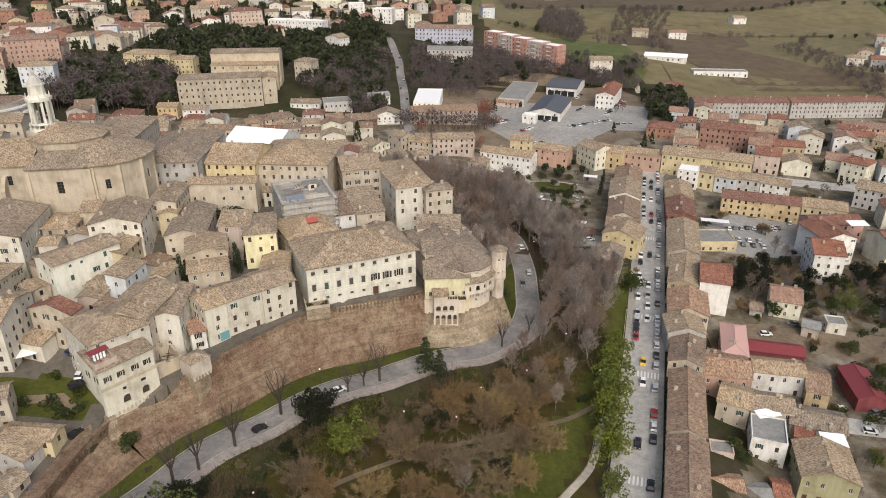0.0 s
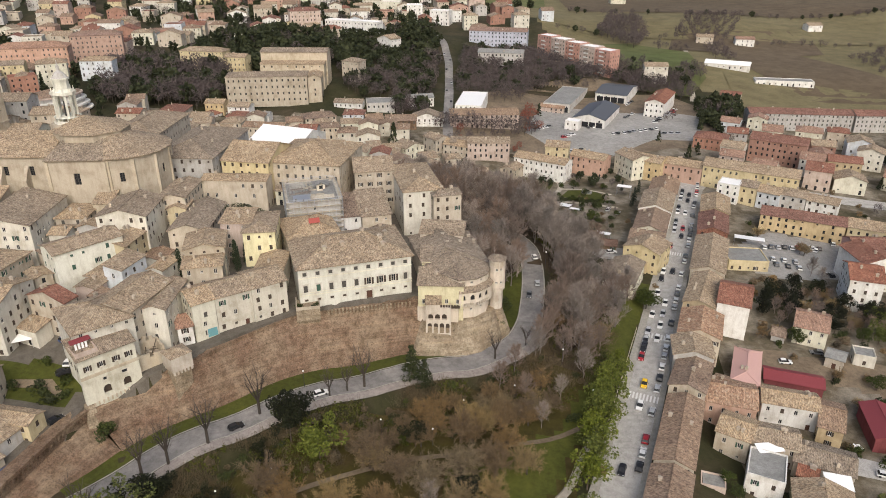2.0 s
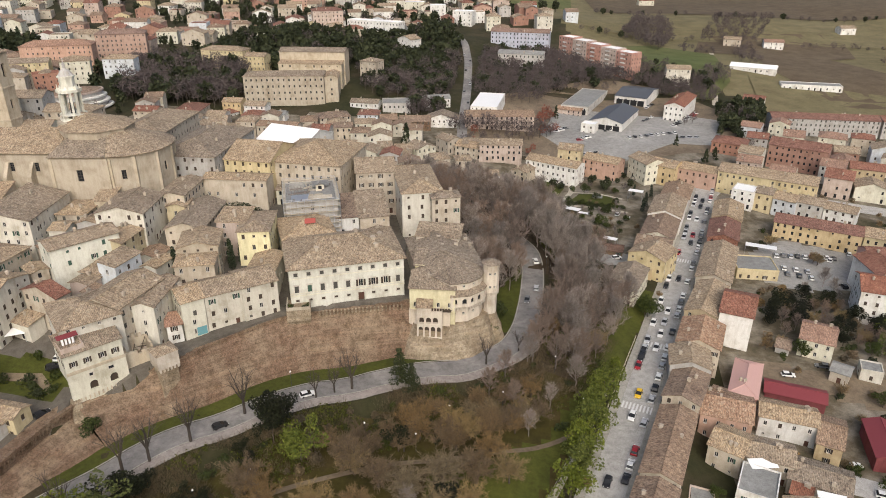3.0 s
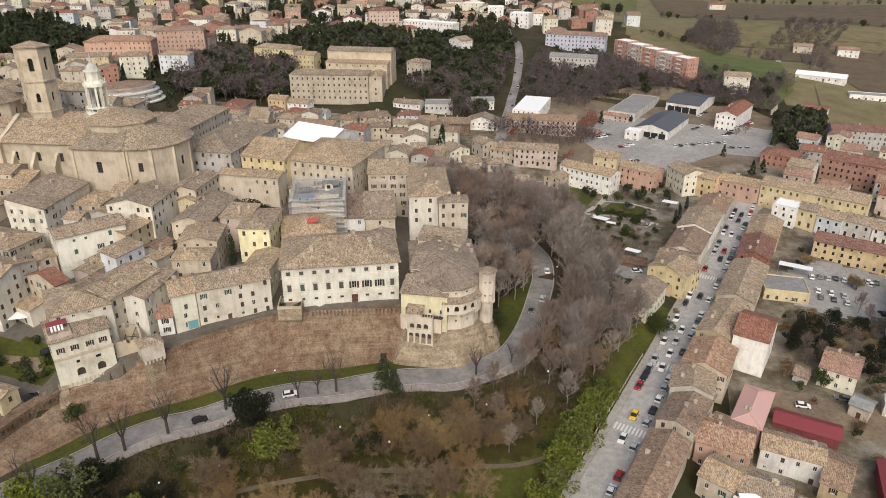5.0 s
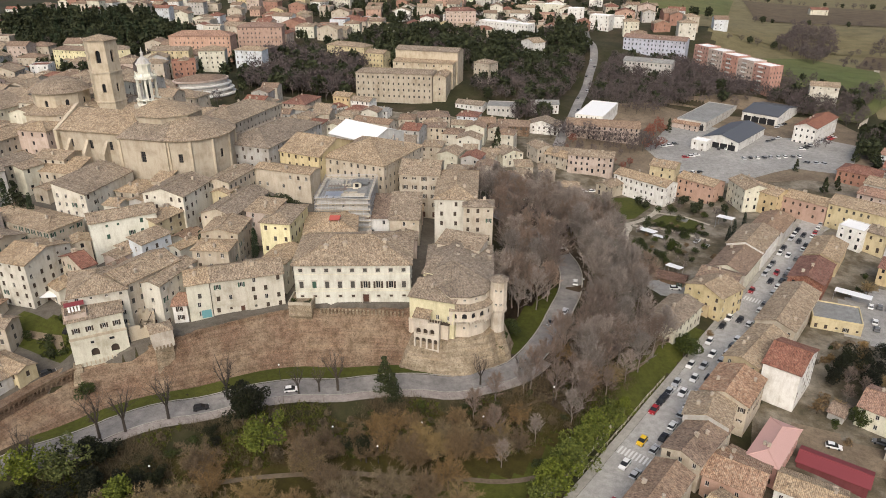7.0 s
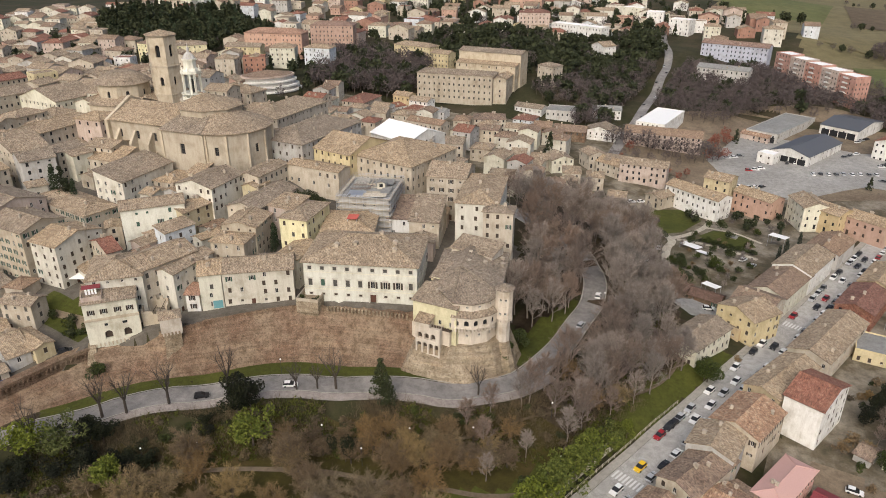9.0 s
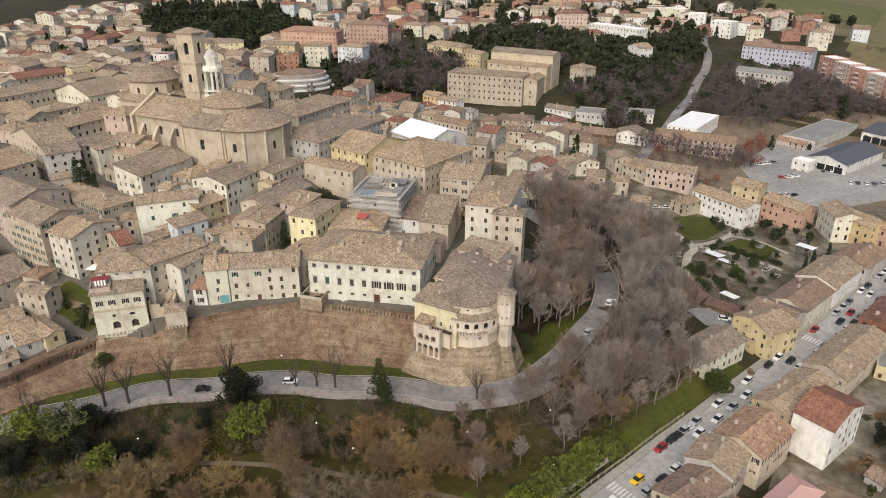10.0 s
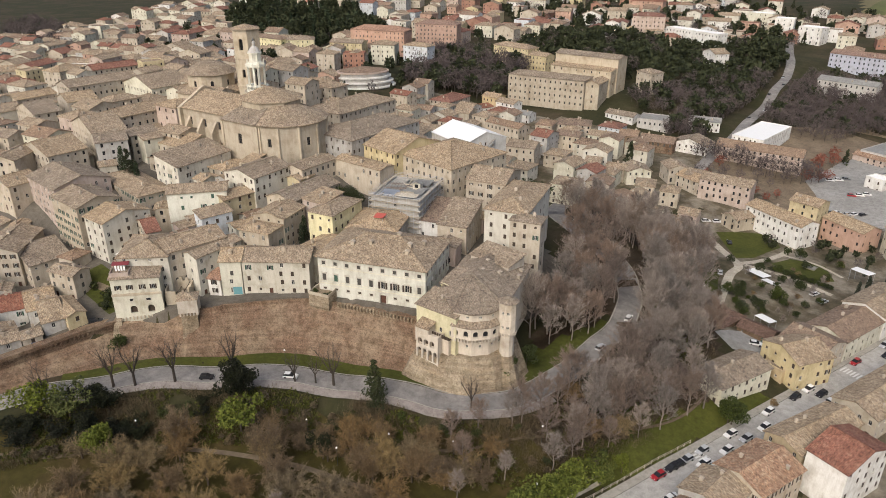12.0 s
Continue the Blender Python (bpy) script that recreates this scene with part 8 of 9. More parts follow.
OLD = ["sand"] * 5 + ["ivory", "stucco", "cream", "grey", "pinkish"]
TAKEN += [(-152, 203, 12), (-140, 212, 10), (-118, 208, 10), (-146, 178, 6)]
NEW = ["ivory", "white", "cream", "cream", "yellow", "sand", "salmon", "pinkish", "redbrick", "sand", "blue", "grey"]
quarter([(-185, 170), (-130, 140), (-105, 158), (-110, 176), (-140, 200), (-150, 240), (-130, 262), (-70, 285), (-60, 262), (-30, 290), (-120, 335), (-260, 350), (-330, 300), (-320, 150), (-220, 100)], 13.5, 101, OLD, ["tan"] * 9 + ["brown"], (3, 3, 4), (11, 17), 12, 0.9, 1.0, "%s plastered old town house with a %s roof")
quarter([(-100, 100), (-108, 130), (-150, 130), (-220, 90), (-160, 50)], 12.5, 102, OLD, ["tan"] * 5 + ["red"], (2, 2, 3), (9, 13), 60, 1.0, 1.0, "%s plastered old house with a %s roof")
quarter([(-330, 150), (-330, 300), (-262, 352), (-300, 470), (-560, 620), (-760, 560), (-620, 250)], 20, 103, OLD + ["ivory", "cream", "white", "salmon"], ["tan", "tan", "tan", "brown", "red"], (2, 3, 3, 4), (11, 18), 25, 0.8, 0.95, "%s plastered suburban house with a %s roof", 0.06)
quarter([(-240, 560), (-180, 640), (-60, 720), (20, 700), (60, 780), (-40, 900), (-400, 1000), (-800, 900), (-700, 620), (-420, 540)], 25, 104, NEW + ["white", "ivory", "sand"], ["red", "tan", "brown", "tan", "brown"], (2, 3, 3, 4), (12, 20), 15, 0.7, 0.62, "%s plastered suburban house with a %s roof", 0.15)
quarter([(-150, 372), (-60, 400), (-52, 442), (-80, 452), (-112, 430), (-160, 408)], 13, 111, OLD + NEW[:4], ["tan", "brown", "brown", "tan"], (2, 2, 3), (9, 13), 10, 0.9, 0.9, "%s plastered house with a %s roof")
quarter([(-215, 365), (-110, 352), (-40, 330), (-30, 395), (-40, 425), (-150, 425), (-215, 420)], 15, 105, OLD + NEW[:4], ["tan", "brown", "red", "tan"], (2, 2, 3), (10, 14), 10, 0.9, 0.9, "%s plastered house with a %s roof")
quarter([(120, 395), (240, 330), (300, 330), (420, 420), (420, 480), (150, 480), (125, 430)], 19, 106, NEW, ["red", "salmon", "tan"], (2, 3, 3), (11, 15), -20, 0.9, 0.8, "%s plastered house with a %s roof", 0.05)
quarter([(190, 300), (200, 240), (240, 190), (420, 330), (300, 330)], 18, 107, NEW, ["red", "salmon", "tan"], (2, 3), (11, 15), -20, 0.8, 0.8, "%s plastered house with a %s roof")
quarter([(360, 640), (430, 560), (720, 600), (640, 760), (470, 770)], 26, 108, NEW, ["red", "salmon", "tan"], (2, 2, 3), (11, 16), -20, 0.7, 0.75, "%s plastered village house with a %s roof")
quarter([(-20, 330), (10, 345), (16, 385), (-20, 390), (-36, 360)], 13, 109, OLD, ["tan", "brown"], (2, 2), (8, 12), 15, 0.9, 0.8, "%s plastered house with a %s roof")
quarter([(120, 200), (150, 170), (200, 210), (170, 240)], 20, 110, NEW, ["tan", "red"], (2, 2), (9, 12), -20, 0.9, 0.5, "%s plastered house with a %s roof")


def corners_of(x, y, rot, w, d):
    c, q = math.cos(radians(rot)), math.sin(radians(rot))
    return [(x + c * u - q * v, y + q * u + c * v) for u, v in ((-w / 2, -d / 2), (w / 2, -d / 2), (w / 2, d / 2), (-w / 2, d / 2))]


def clash(a, b):
    """Whether two rectangles overlap."""
    for p in (a, b):
        for i in range(2):
            ex, ey = p[i + 1][0] - p[i][0], p[i + 1][1] - p[i][1]
            ka, kb = [ex * x + ey * y for x, y in a], [ex * x + ey * y for x, y in b]
            if max(ka) <= min(kb) or max(kb) <= min(ka):
                return False
    return True


def infill(poly, tries, seed, shut_off):
    """Small lower houses and wings that fill the gaps between the old houses."""
    r = random.Random(seed)
    xs, ys = [p[0] for p in poly], [p[1] for p in poly]
    boxes = [corners_of(*q[:5]) for q in RECTS] + shut_off
    for _ in range(tries):
        x, y = r.uniform(min(xs), max(xs)), r.uniform(min(ys), max(ys))
        if not in_poly(x, y, poly):
            continue
        near = sorted(RECTS, key=lambda q: (q[0] - x) ** 2 + (q[1] - y) ** 2)[:3]
        k = r.random()
        w, d = r.uniform(5, 8) + 5 * k ** 2, r.uniform(4.5, 7) + 3 * k ** 2
        rot = near[0][2] + r.choice((0, 90)) + r.uniform(-3, 3)
        box = corners_of(x, y, rot, w - 0.8, d - 0.8)
        if any(clash(box, q) for q in boxes):
            continue
        g = ground_at(x, y)
        eave = max(g + 4.5, min(q[5] for q in near) - r.uniform(0.8, 4.0))
        if eave > g + 15:
            eave = g + 9
        boxes.append(corners_of(x, y, rot, w, d))
        wall = r.choice(OLD)
        house(x, y, rot, w, d, g, eave, wall, r.choice(["tan"] * 6 + ["brown"]), r.choice(("gu", "gv", "su", "su", "hip")), "low %s plastered wing between the old houses" % wall, pitch=r.uniform(12, 18), shut="", windows=0.6, chimneys=1, small=True)


SHUT_OFF = [corners_of(-104, 229, 8, 68, 40), corners_of(-28.4, 197.6, 23.5, 36, 26), corners_of(2, 203, 10, 32, 46), corners_of(-194, 268.5, 20, 13, 13), corners_of(-211, 257, 15, 34, 34), corners_of(-98, 143, 5, 34, 17),
            corners_of(-14, 226, -69, 50, 5), corners_of(-72, 223, 3, 20, 14), corners_of(-60, 192, 15, 7, 9), corners_of(-45, 205, -69, 44, 4.0), corners_of(-88.5, 128, 75, 44, 5), corners_of(-146, 185, 0, 9, 10), corners_of(-74, 151, 45, 12, 22), corners_of(-55, 168, 42, 60, 3)]
infill([(-86, 152), (-62, 162), (-40, 186), (-8, 200), (-6, 240), (-16, 262), (-60, 292), (-120, 330), (-260, 345), (-330, 300), (-320, 160), (-200, 115), (-130, 132), (-112, 152)], 5200, 301, SHUT_OFF)
infill([(-150, 60), (-98, 100), (-92, 136), (-112, 150), (-200, 120)], 900, 302, SHUT_OFF)
# pale blocks by the hill road, a farm and field houses
for x, y, rt, w, d, fl_, wall, roof, kind in ((-90, 770, 10, 16, 14, 5, "white", "white", "flat"), (-60, 750, -10, 20, 14, 4, "white", "white", "flat"), (-120, 800, 0, 22, 14, 5, "cream", "white", "flat"), 
                                               (-100, 690, 20, 15, 12, 3, "white", "tan", "gu"), (-240, 800, 10, 36, 14, 5, "salmon", "red", "hip"),
                                              (198, 640, -20, 36, 12, 1, "white", "white", "gu"), (232, 600, -5, 44, 12, 1, "white", "grey", "flat"), (176, 540, -20, 14, 12, 2, "white", "red", "gu"), (205, 760, -10, 16, 11, 2, "sand", "tan", "gu"), (245, 765, -5, 18, 11, 2, "white", "salmon", "gu"), (340, 850, 10, 16, 12, 2, "white", "tan", "gu"), (150, 1040, 10, 20, 12, 2, "cream", "red", "gu"), (128, 585, 0, 18, 12, 4, "ivory", "tan", "gu")):
    g = ground_at(x, y)
    house(x, y, rt, w, d, g, g + fl_ * 3.1 + 0.8, wall, roof, kind, "%s plastered %s with a %s roof" % (wall, "apartment block" if fl_ > 2 else "farm building", roof), space=4.0, windows=0.8, chimneys=1)

# blocks of the hill suburb, with the height of the eaves
for x, y, rt, w, d, eave, fl_, wall, roof, kind in ((-325.4, 489.1, 22, 48, 18, 47, 5, "salmon", "salmon", "hip"), (-305.2, 538.2, 25, 36.6, 16, 49, 5, "salmon", "salmon", "hip"), (-296.5, 464.2, 30, 19, 14, 41, 4, "cream", "tan", "hip"), (-267.1, 472, 13, 21, 12, 42, 3, "blue", "tan", "hip"),
                                                    (-366.4, 437, 48, 22, 14, 41, 5, "butter", "tan", "hip"), (-396, 430, 7, 34, 12, 40, 4, "butter", "brown", "hip"), (-319.6, 447, 25, 27, 12, 42, 4, "yellow", "tan", "gu"), (-296.6, 432, 40, 16, 12, 38, 4, "redbrick", "red", "flat"), (-330.4, 401, 17, 33, 12, 30, 3, "white", "tan", "gu"),
                                                    (-185, 691.5, 25, 28.5, 14, 52, 4, "pinkish", "red", "hip"), (-133.6, 676, -17, 55, 12, 45, 2, "white", "white", "flat"), (-88, 606, -35, 16, 12, 40, 3, "white", "tan", "gv"), (1.3, 678.4, -6, 53, 14, 38, 4, "lilac", "salmon", "gu"), (6, 603, -5, 37, 12, 31, 2, "grey", "grey", "gu")):
    house(x, y, rt, w, d, eave - fl_ * 3.2 - 0.8, eave, wall, roof, kind, "%s plastered %s with a %s roof" % (wall, "apartment block" if fl_ > 2 else "long low building", roof), space=3.2, windows=1.0, chimneys=2, shut="grey_closed" if fl_ % 2 else "")


def terraced_flats(x, y, z, rot):
    """A curved grey block whose storeys step back behind continuous balconies."""
    h = thing("terraced_flats", x, y, z, rot, "curved grey block of flats with continuous concrete balconies", "apartment block")
    for k in range(4):
        arc = [(px * 1.25, py * 0.8) for px, py in ring(0, 0, 17.5 - 1.2 * k, 20)]
        s = Shape()
        s.prism(arc, 3.2 * k, 3.2 * k + 2.7)
        part("storey", s, ["grey"], h)
        rail = [(px * 1.08, py * 1.08) for px, py in arc]
        s = Shape()
        s.prism(rail, 3.2 * k + 2.704, 3.2 * k + 3.7)
        part("balcony", s, ["pinkish" if k == 3 else "white"], h)
    s = Shape()
    s.cone([(px * 1.2, py * 0.8) for px, py in ring(0, 0, 14.5, 20)], 13.5, (0, 0, 16.5))
    part("roof", s, ["brown"], h)
    TAKEN.append((x, y, 22))


terraced_flats(-262.4, 408, 19, 56)

# woods round the convent, along the hill road, and hedges in the fields
wood([(-240, 545), (-160, 520), (-120, 535), (-60, 560), (-50, 640), (-70, 700), (-180, 660), (-250, 600)], 6.6, ["green", "green", "umbrella", "conifer", "green", "grey"], (9, 16), 51)
wood([(-105, 500), (-60, 470), (-42, 480), (-42, 600), (-60, 640), (-80, 560)], 5.5, ["grey", "grey", "brown", "green"], (8, 13), 52)
wood([(-285, 520), (-255, 440), (-215, 432), (-180, 445), (-178, 470), (-192, 512), (-240, 510)], 4.6, ["grey", "grey", "brown", "green"], (12, 18), 53)
wood([(-26, 540), (20, 540), (34, 528), (60, 552), (110, 552), (140, 560), (170, 600), (170, 630), (130, 590), (70, 596), (20, 650), (-28, 640)], 5.2, ["grey", "brown", "grey", "grey", "green"], (7, 12), 54)
wood([(140, 480), (165, 480), (172, 520), (150, 530)], 7, ["grey", "green", "conifer"], (8, 12), 55)
wood([(-570, 500), (-475, 452), (-385, 488), (-400, 560), (-540, 650), (-660, 600)], 7.5, ["conifer", "cypress", "conifer", "green"], (13, 20), 56)
wood([(-760, 345), (-526, 291), (-482, 312), (-642, 382), (-812, 403)], 9, ["grey", "brown", "grey"], (9, 14), 57)
wood([(-420, 330), (-300, 350), (-230, 400), (-240, 560), (-420, 640), (-620, 420)], 11, ["green", "green", "grey", "cypress", "conifer"], (7, 13), 66)
wood([(-240, 660), (-60, 700), (-60, 760), (-300, 900), (-420, 760)], 11, ["green", "green", "grey", "conifer"], (9, 14), 67)
wood([(-640, 760), (-60, 760), (40, 900), (-640, 1050)], 15, ["green", "green", "grey", "conifer"], (8, 14), 58)
wood([(330, 500), (440, 520), (430, 570), (330, 540)], 11, ["grey", "brown"], (5, 9), 59)
for line, seed in (([(60, 760), (180, 770), (320, 775), (460, 765)], 1), ([(40, 690), (100, 640), (150, 600)], 2), ([(80, 910), (260, 905), (440, 915), (600, 900)], 3), ([(470, 770), (560, 690), (640, 650)], 4), ([(60, 1160), (300, 1150), (560, 1160)], 5), ([(430, 555), (540, 620), (620, 640)], 6)):
    pts = spline(line, 9.0)
    rr = random.Random(seed)
    for p in pts:
        if rr.random() < 0.85:
            tree(rr.choice(["grey", "brown", "brown", "green"]), p.x + rr.uniform(-4, 4), p.y + rr.uniform(-5, 5), rr.uniform(5, 9), rr.random())
wood([(99, 771), (130, 712), (150, 780), (150, 850), (119, 850)], 7, ["brown", "grey"], (10, 15), 61)
for poly, seed in (([(177, 778), (229, 769), (277, 900), (213, 890)], 81), ([(322, 700), (325, 634), (350, 634), (366, 740)], 82), ([(323, 612), (327, 523), (365, 590), (356, 640)], 83), ([(194, 724), (193, 639), (212, 652), (215, 735)], 84), ([(86, 640), (112, 560), (150, 545), (120, 560), (108, 640)], 85)):
    wood(poly, 8, ["brown", "grey", "grey"], (6, 11), seed)
wood([(137, 462), (159, 462), (181, 533), (153, 523)], 5.5, ["green", "conifer", "green", "grey"], (8, 12), 86)
wood([(146, 706), (178, 700), (187, 742), (154, 746)], 8, ["brown"], (4, 6), 87)
wood([(190, 330), (300, 300), (420, 430), (250, 470)], 19, ["grey", "green", "conifer"], (5, 9), 62)
wood([(60, 290), (50, 330), (24, 400), (60, 372)], 11, ["green", "grey"], (3, 6), 63)

house(76.6, 277, -15, 13.5, 13, 2.3, 11.2, "sand", "brown", "gu", "sand plastered row house with a brown tiled roof", chimneys=2)
house(-152, 203, 10, 16, 10, 38, 45.5, "sand", "tan", "su", "low sand-coloured annexe beside the church", chimneys=1)
tree("conifer", -146, 178, 13, z=36)
# dark hedges and shrubs of the gardens
wood([(108, 232), (118, 226), (165, 224), (180, 240), (176, 250), (120, 252)], 4.0, ["plum", "dark", "brown", "plum", "dark"], (5, 8), 71)
wood([(134, 232), (190, 205), (205, 225), (182, 244), (150, 236)], 6.0, ["dark", "plum", "brown"], (5, 8), 77)
wood([(122, 178), (150, 170), (150, 196), (134, 204)], 6, ["green", "brown", "grey"], (4, 7), 72)
wood([(100, 135), (150, 120), (170, 150), (120, 158)], 8, ["brown", "green", "grey"], (4, 7), 73)
wood([(40, 292), (66, 288), (74, 318), (56, 342), (44, 330)], 5.2, ["green", "brown", "grey", "green"], (2.5, 4.5), 74)
wood([(46, 366), (66, 352), (80, 368), (76, 378), (52, 374)], 5, ["green", "green", "grey"], (3, 5), 75)
r = random.Random(43)
for k in range(110):
    x, y = r.uniform(36, 205), r.uniform(140, 372)
    z = ground_at(x, y)
    if free(x, y, 1.5) and z < 4.5 and not 40 + (y - 120) * 0.29 < x < 62 + (y - 120) * 0.29:
        shrub("bush", x, y, z - 0.2, r.uniform(0.8, 1.7), "dark evergreen garden bush" if k % 2 else "brown leafless garden bush", "leaf_green" if k % 2 else "twig_brown")


def arched_front():
    """The arched basement, the stone band and the covered roof terrace of the cream house on the wall."""
    h = thing("arched_basement", -80.5, 136.6, 19, 50, "cream arched basement front of the house on the wall", "arcade")
    W = 13.9
    s = Shape()
    arch_panel(s, Vector((0, 0, 0)), Vector((1, 0, 0)), W, -2.5, 7.8, [(5.4, 1.9, 2.0, 1.5), (10.3, 1.9, 2.0, 1.5)], 0.7)
    s.face(((0, 0, 7.8), (W, 0, 7.8), (W, 1.4, 7.8), (0, 1.4, 7.8)))
    s.face(((W, 0, -2.5), (W, 1.4, -2.5), (W, 1.4, 7.8), (W, 0, 7.8)))
    s.face(((0, 1.4, -2.5), (0, 0, -2.5), (0, 0, 7.8), (0, 1.4, 7.8)))
    part("arcade", s, ["cream", "sh_brown"], h)
    s = Shape()
    s.box(-0.1, -0.25, 7.81, W + 0.1, 0.2, 8.5)
    part("band", s, ["stone"], h, "weathered stone band across the front")
    for x, w in ((5.2, 0.8), (10.0, 1.2)):
        s = Shape()
        s.box(x - w / 2 - 0.15, -0.12, 5.9, x + w / 2 + 0.15, -0.004, 6.9)
        part("window_frame", s, ["sill"], h)
        s = Shape()
        s.box(x - w / 2, -0.16, 6.05, x + w / 2, -0.121, 6.75)
        part("window", s, ["glass"], h)
    for k in range(13):
        q = Shape()
        q.box(-0.16, -0.35, -0.35, 0.16, 0.2, 0.35)
        q.box(-0.14, -0.2, -0.75, 0.14, 0.2, -0.35)
        o = part("corbel", q, ["stone"], h)
        o.location = (0.6 + k * 1.06, 0, 0.2 + k * 0.06)
    q = Shape()
    q.box(0.02, 0.02, -7, W - 0.02, 1.3, -2.5)
    part("footing", q, ["palebrick"], h)
    for x, w, dz in ((4.0, 0.9, -6.5), (7.6, 1.1, -5.6), (11.2, 1.1, -4.6), (13.6, 0.9, -3.6)):
        q = Shape()
        q.prism([(x - w, -2.0), (x + w, -2.0), (x + w, 0.3), (x - w, 0.3)], dz, -0.9, 0, [(x - w * 0.8, -0.35), (x + w * 0.8, -0.35), (x + w * 0.8, 0.3), (x - w * 0.8, 0.3)])
        part("buttress", q, ["palebrick"], h)
    q = Shape()
    q.prism([(-2.2, -3.6), (2.0, -3.6), (2.0, 1.4), (-2.2, 1.4)], -8.5, 0.6, 0, [(-0.5, -0.4), (1.4, -0.4), (1.4, 1.4), (-0.5, 1.4)])
    part("corner_pier", q, ["palebrick"], h, "leaning brick pier at the corner of the house")
    house(-79.3, 144.6, 50, 13.7, 7.8, 27.6, 32.3, "cream", "tan", "su", "cream house on the wall with a lean-to tiled roof", chimneys=0, door=False, shut="brown_open")
    house(-84.9, 152.6, 46, 14.7, 17.0, 22, 36.6, "ivory", "tan", "hip", "tall ivory house behind the wall with a tan tiled roof", chimneys=2)
    t = thing("red_awning", -81.0, 140.6, 32.7, 50, "dark red awning over a roof terrace with white drapes", "awning")
    s = Shape()
    s.slab([[(-2.4, 0.6, 2.5), (2.4, 0.6, 2.5), (2.4, 2.4, 2.9), (-2.4, 2.4, 2.9)]], 0.08)
    part("sheet", s, ["maroonroof"], t)
    s = Shape()
    s.box(-2.5, -1.9, 0.0, 2.5, 2.2, 0.45)
    part("terrace_floor", s, ["terra"], t, "red tiled terrace floor")
    for x0, y0, x1, y1 in ((-2.5, -2.0, 2.5, -1.9), (-2.6, -2.0, -2.5, 2.2), (2.5, -2.0, 2.6, 2.2)):
        s = Shape()
        s.box(x0, y0, -0.4, x1, y1, 1.3)
        part("parapet", s, ["pinkish"], t)
    for k in range(4):
        s = Shape()
        s.box(-1.6 + k * 0.8, 0.7, 0.5, -1.1 + k * 0.8, 0.76, 2.5)
        part("drape", s, ["whitecloth"], t)


arched_front()

# ---- brambles, ivy and thin saplings on the bank below the ring road ----
def undergrowth():
    r = random.Random(91)
    green, brown = Shape(), Shape()
    for k in range(8200):
        p, u = along(ROAD, r.uniform(24, 236))
        off = 7.9 + 17 * r.random() ** 1.3
        x, y = p.x + u.y * off, p.y - u.x * off
        if (y > 190 and x < 28) or math.sin(x * 0.23 + 1.3) + math.sin(y * 0.31 + x * 0.11) < -0.75:
            continue
        z = ground_at(x, y)
        if math.sin(x * 0.17) + math.cos(y * 0.21 + x * 0.06) > -0.35 and k % 6 < 4:
            big = r.uniform(0.5, 1.5)
            for _ in range(6):
                c = Vector((x + r.gauss(0, 0.6), y + r.gauss(0, 0.6), z + r.uniform(0.05, big)))
                e = Vector((r.gauss(0, 1), r.gauss(0, 1), r.gauss(0, 0.7))).normalized() * r.uniform(0.2, 0.42)
                g = e.cross(Vector((r.gauss(0, 1), r.gauss(0, 1), r.gauss(0, 1)))).normalized() * r.uniform(0.14, 0.3)
                green.face((c - e, c + g, c + e, c - g))
        else:
            tall = r.uniform(1.2, 4.2)
            for _ in range(8):
                d = Vector((r.gauss(0, 0.45), r.gauss(0, 0.45), 1)).normalized()
                a = Vector((x + r.gauss(0, 0.3), y + r.gauss(0, 0.3), z - 0.1)) + d * tall * r.uniform(0, 0.4)
                w = d.cross(Vector((r.gauss(0, 1), r.gauss(0, 1), r.gauss(0, 1)))).normalized() * 0.045
                brown.face((a - w, a + w, a + d * tall * 0.6))
    slope = [(31, 188), (46, 188), (60, 224), (64, 242), (52, 262), (44, 278), (30, 306), (6, 300), (24, 272), (36, 252), (36, 214)]
    for k in range(7000):
        x, y = r.uniform(6, 64), r.uniform(188, 306)
        if not in_poly(x, y, slope):
            continue
        z, tall = ground_at(x, y), r.uniform(0.8, 3.0)
        for _ in range(7):
            d = Vector((r.gauss(0, 0.6), r.gauss(0, 0.6), 1)).normalized()
            a = Vector((x + r.gauss(0, 0.4), y + r.gauss(0, 0.4), z - 0.1)) + d * tall * r.uniform(0, 0.4)
            w = d.cross(Vector((r.gauss(0, 1), r.gauss(0, 1), r.gauss(0, 1)))).normalized() * 0.035
            brown.face((a - w, a + w, a + d * tall * 0.6))
    bank = [(-8, 150), (14, 158), (34, 172), (50, 184), (58, 210), (46, 208), (34, 192), (24, 180), (8, 170), (-10, 162)]
    for k in range(5200):
        x, y = r.uniform(-10, 58), r.uniform(150, 210)
        if not in_poly(x, y, bank):
            continue
        z, tall = ground_at(x, y), r.uniform(1.0, 3.6)
        for _ in range(8):
            d = Vector((r.gauss(0, 0.6), r.gauss(0, 0.6), 1)).normalized()
            a = Vector((x + r.gauss(0, 0.4), y + r.gauss(0, 0.4), z - 0.1)) + d * tall * r.uniform(0, 0.4)
            w = d.cross(Vector((r.gauss(0, 1), r.gauss(0, 1), r.gauss(0, 1)))).normalized() * 0.035
            brown.face((a - w, a + w, a + d * tall * 0.6))
    tagged(new("undergrowth", green.mesh("undergrowth", ["leaf_olive"])), "green ivy and brambles on the bank below the road", "undergrowth", kind="stuff")
    tagged(new("undergrowth", brown.mesh("undergrowth", ["twig_brush"])), "thin leafless saplings and brush on the bank", "undergrowth", kind="stuff")


undergrowth()

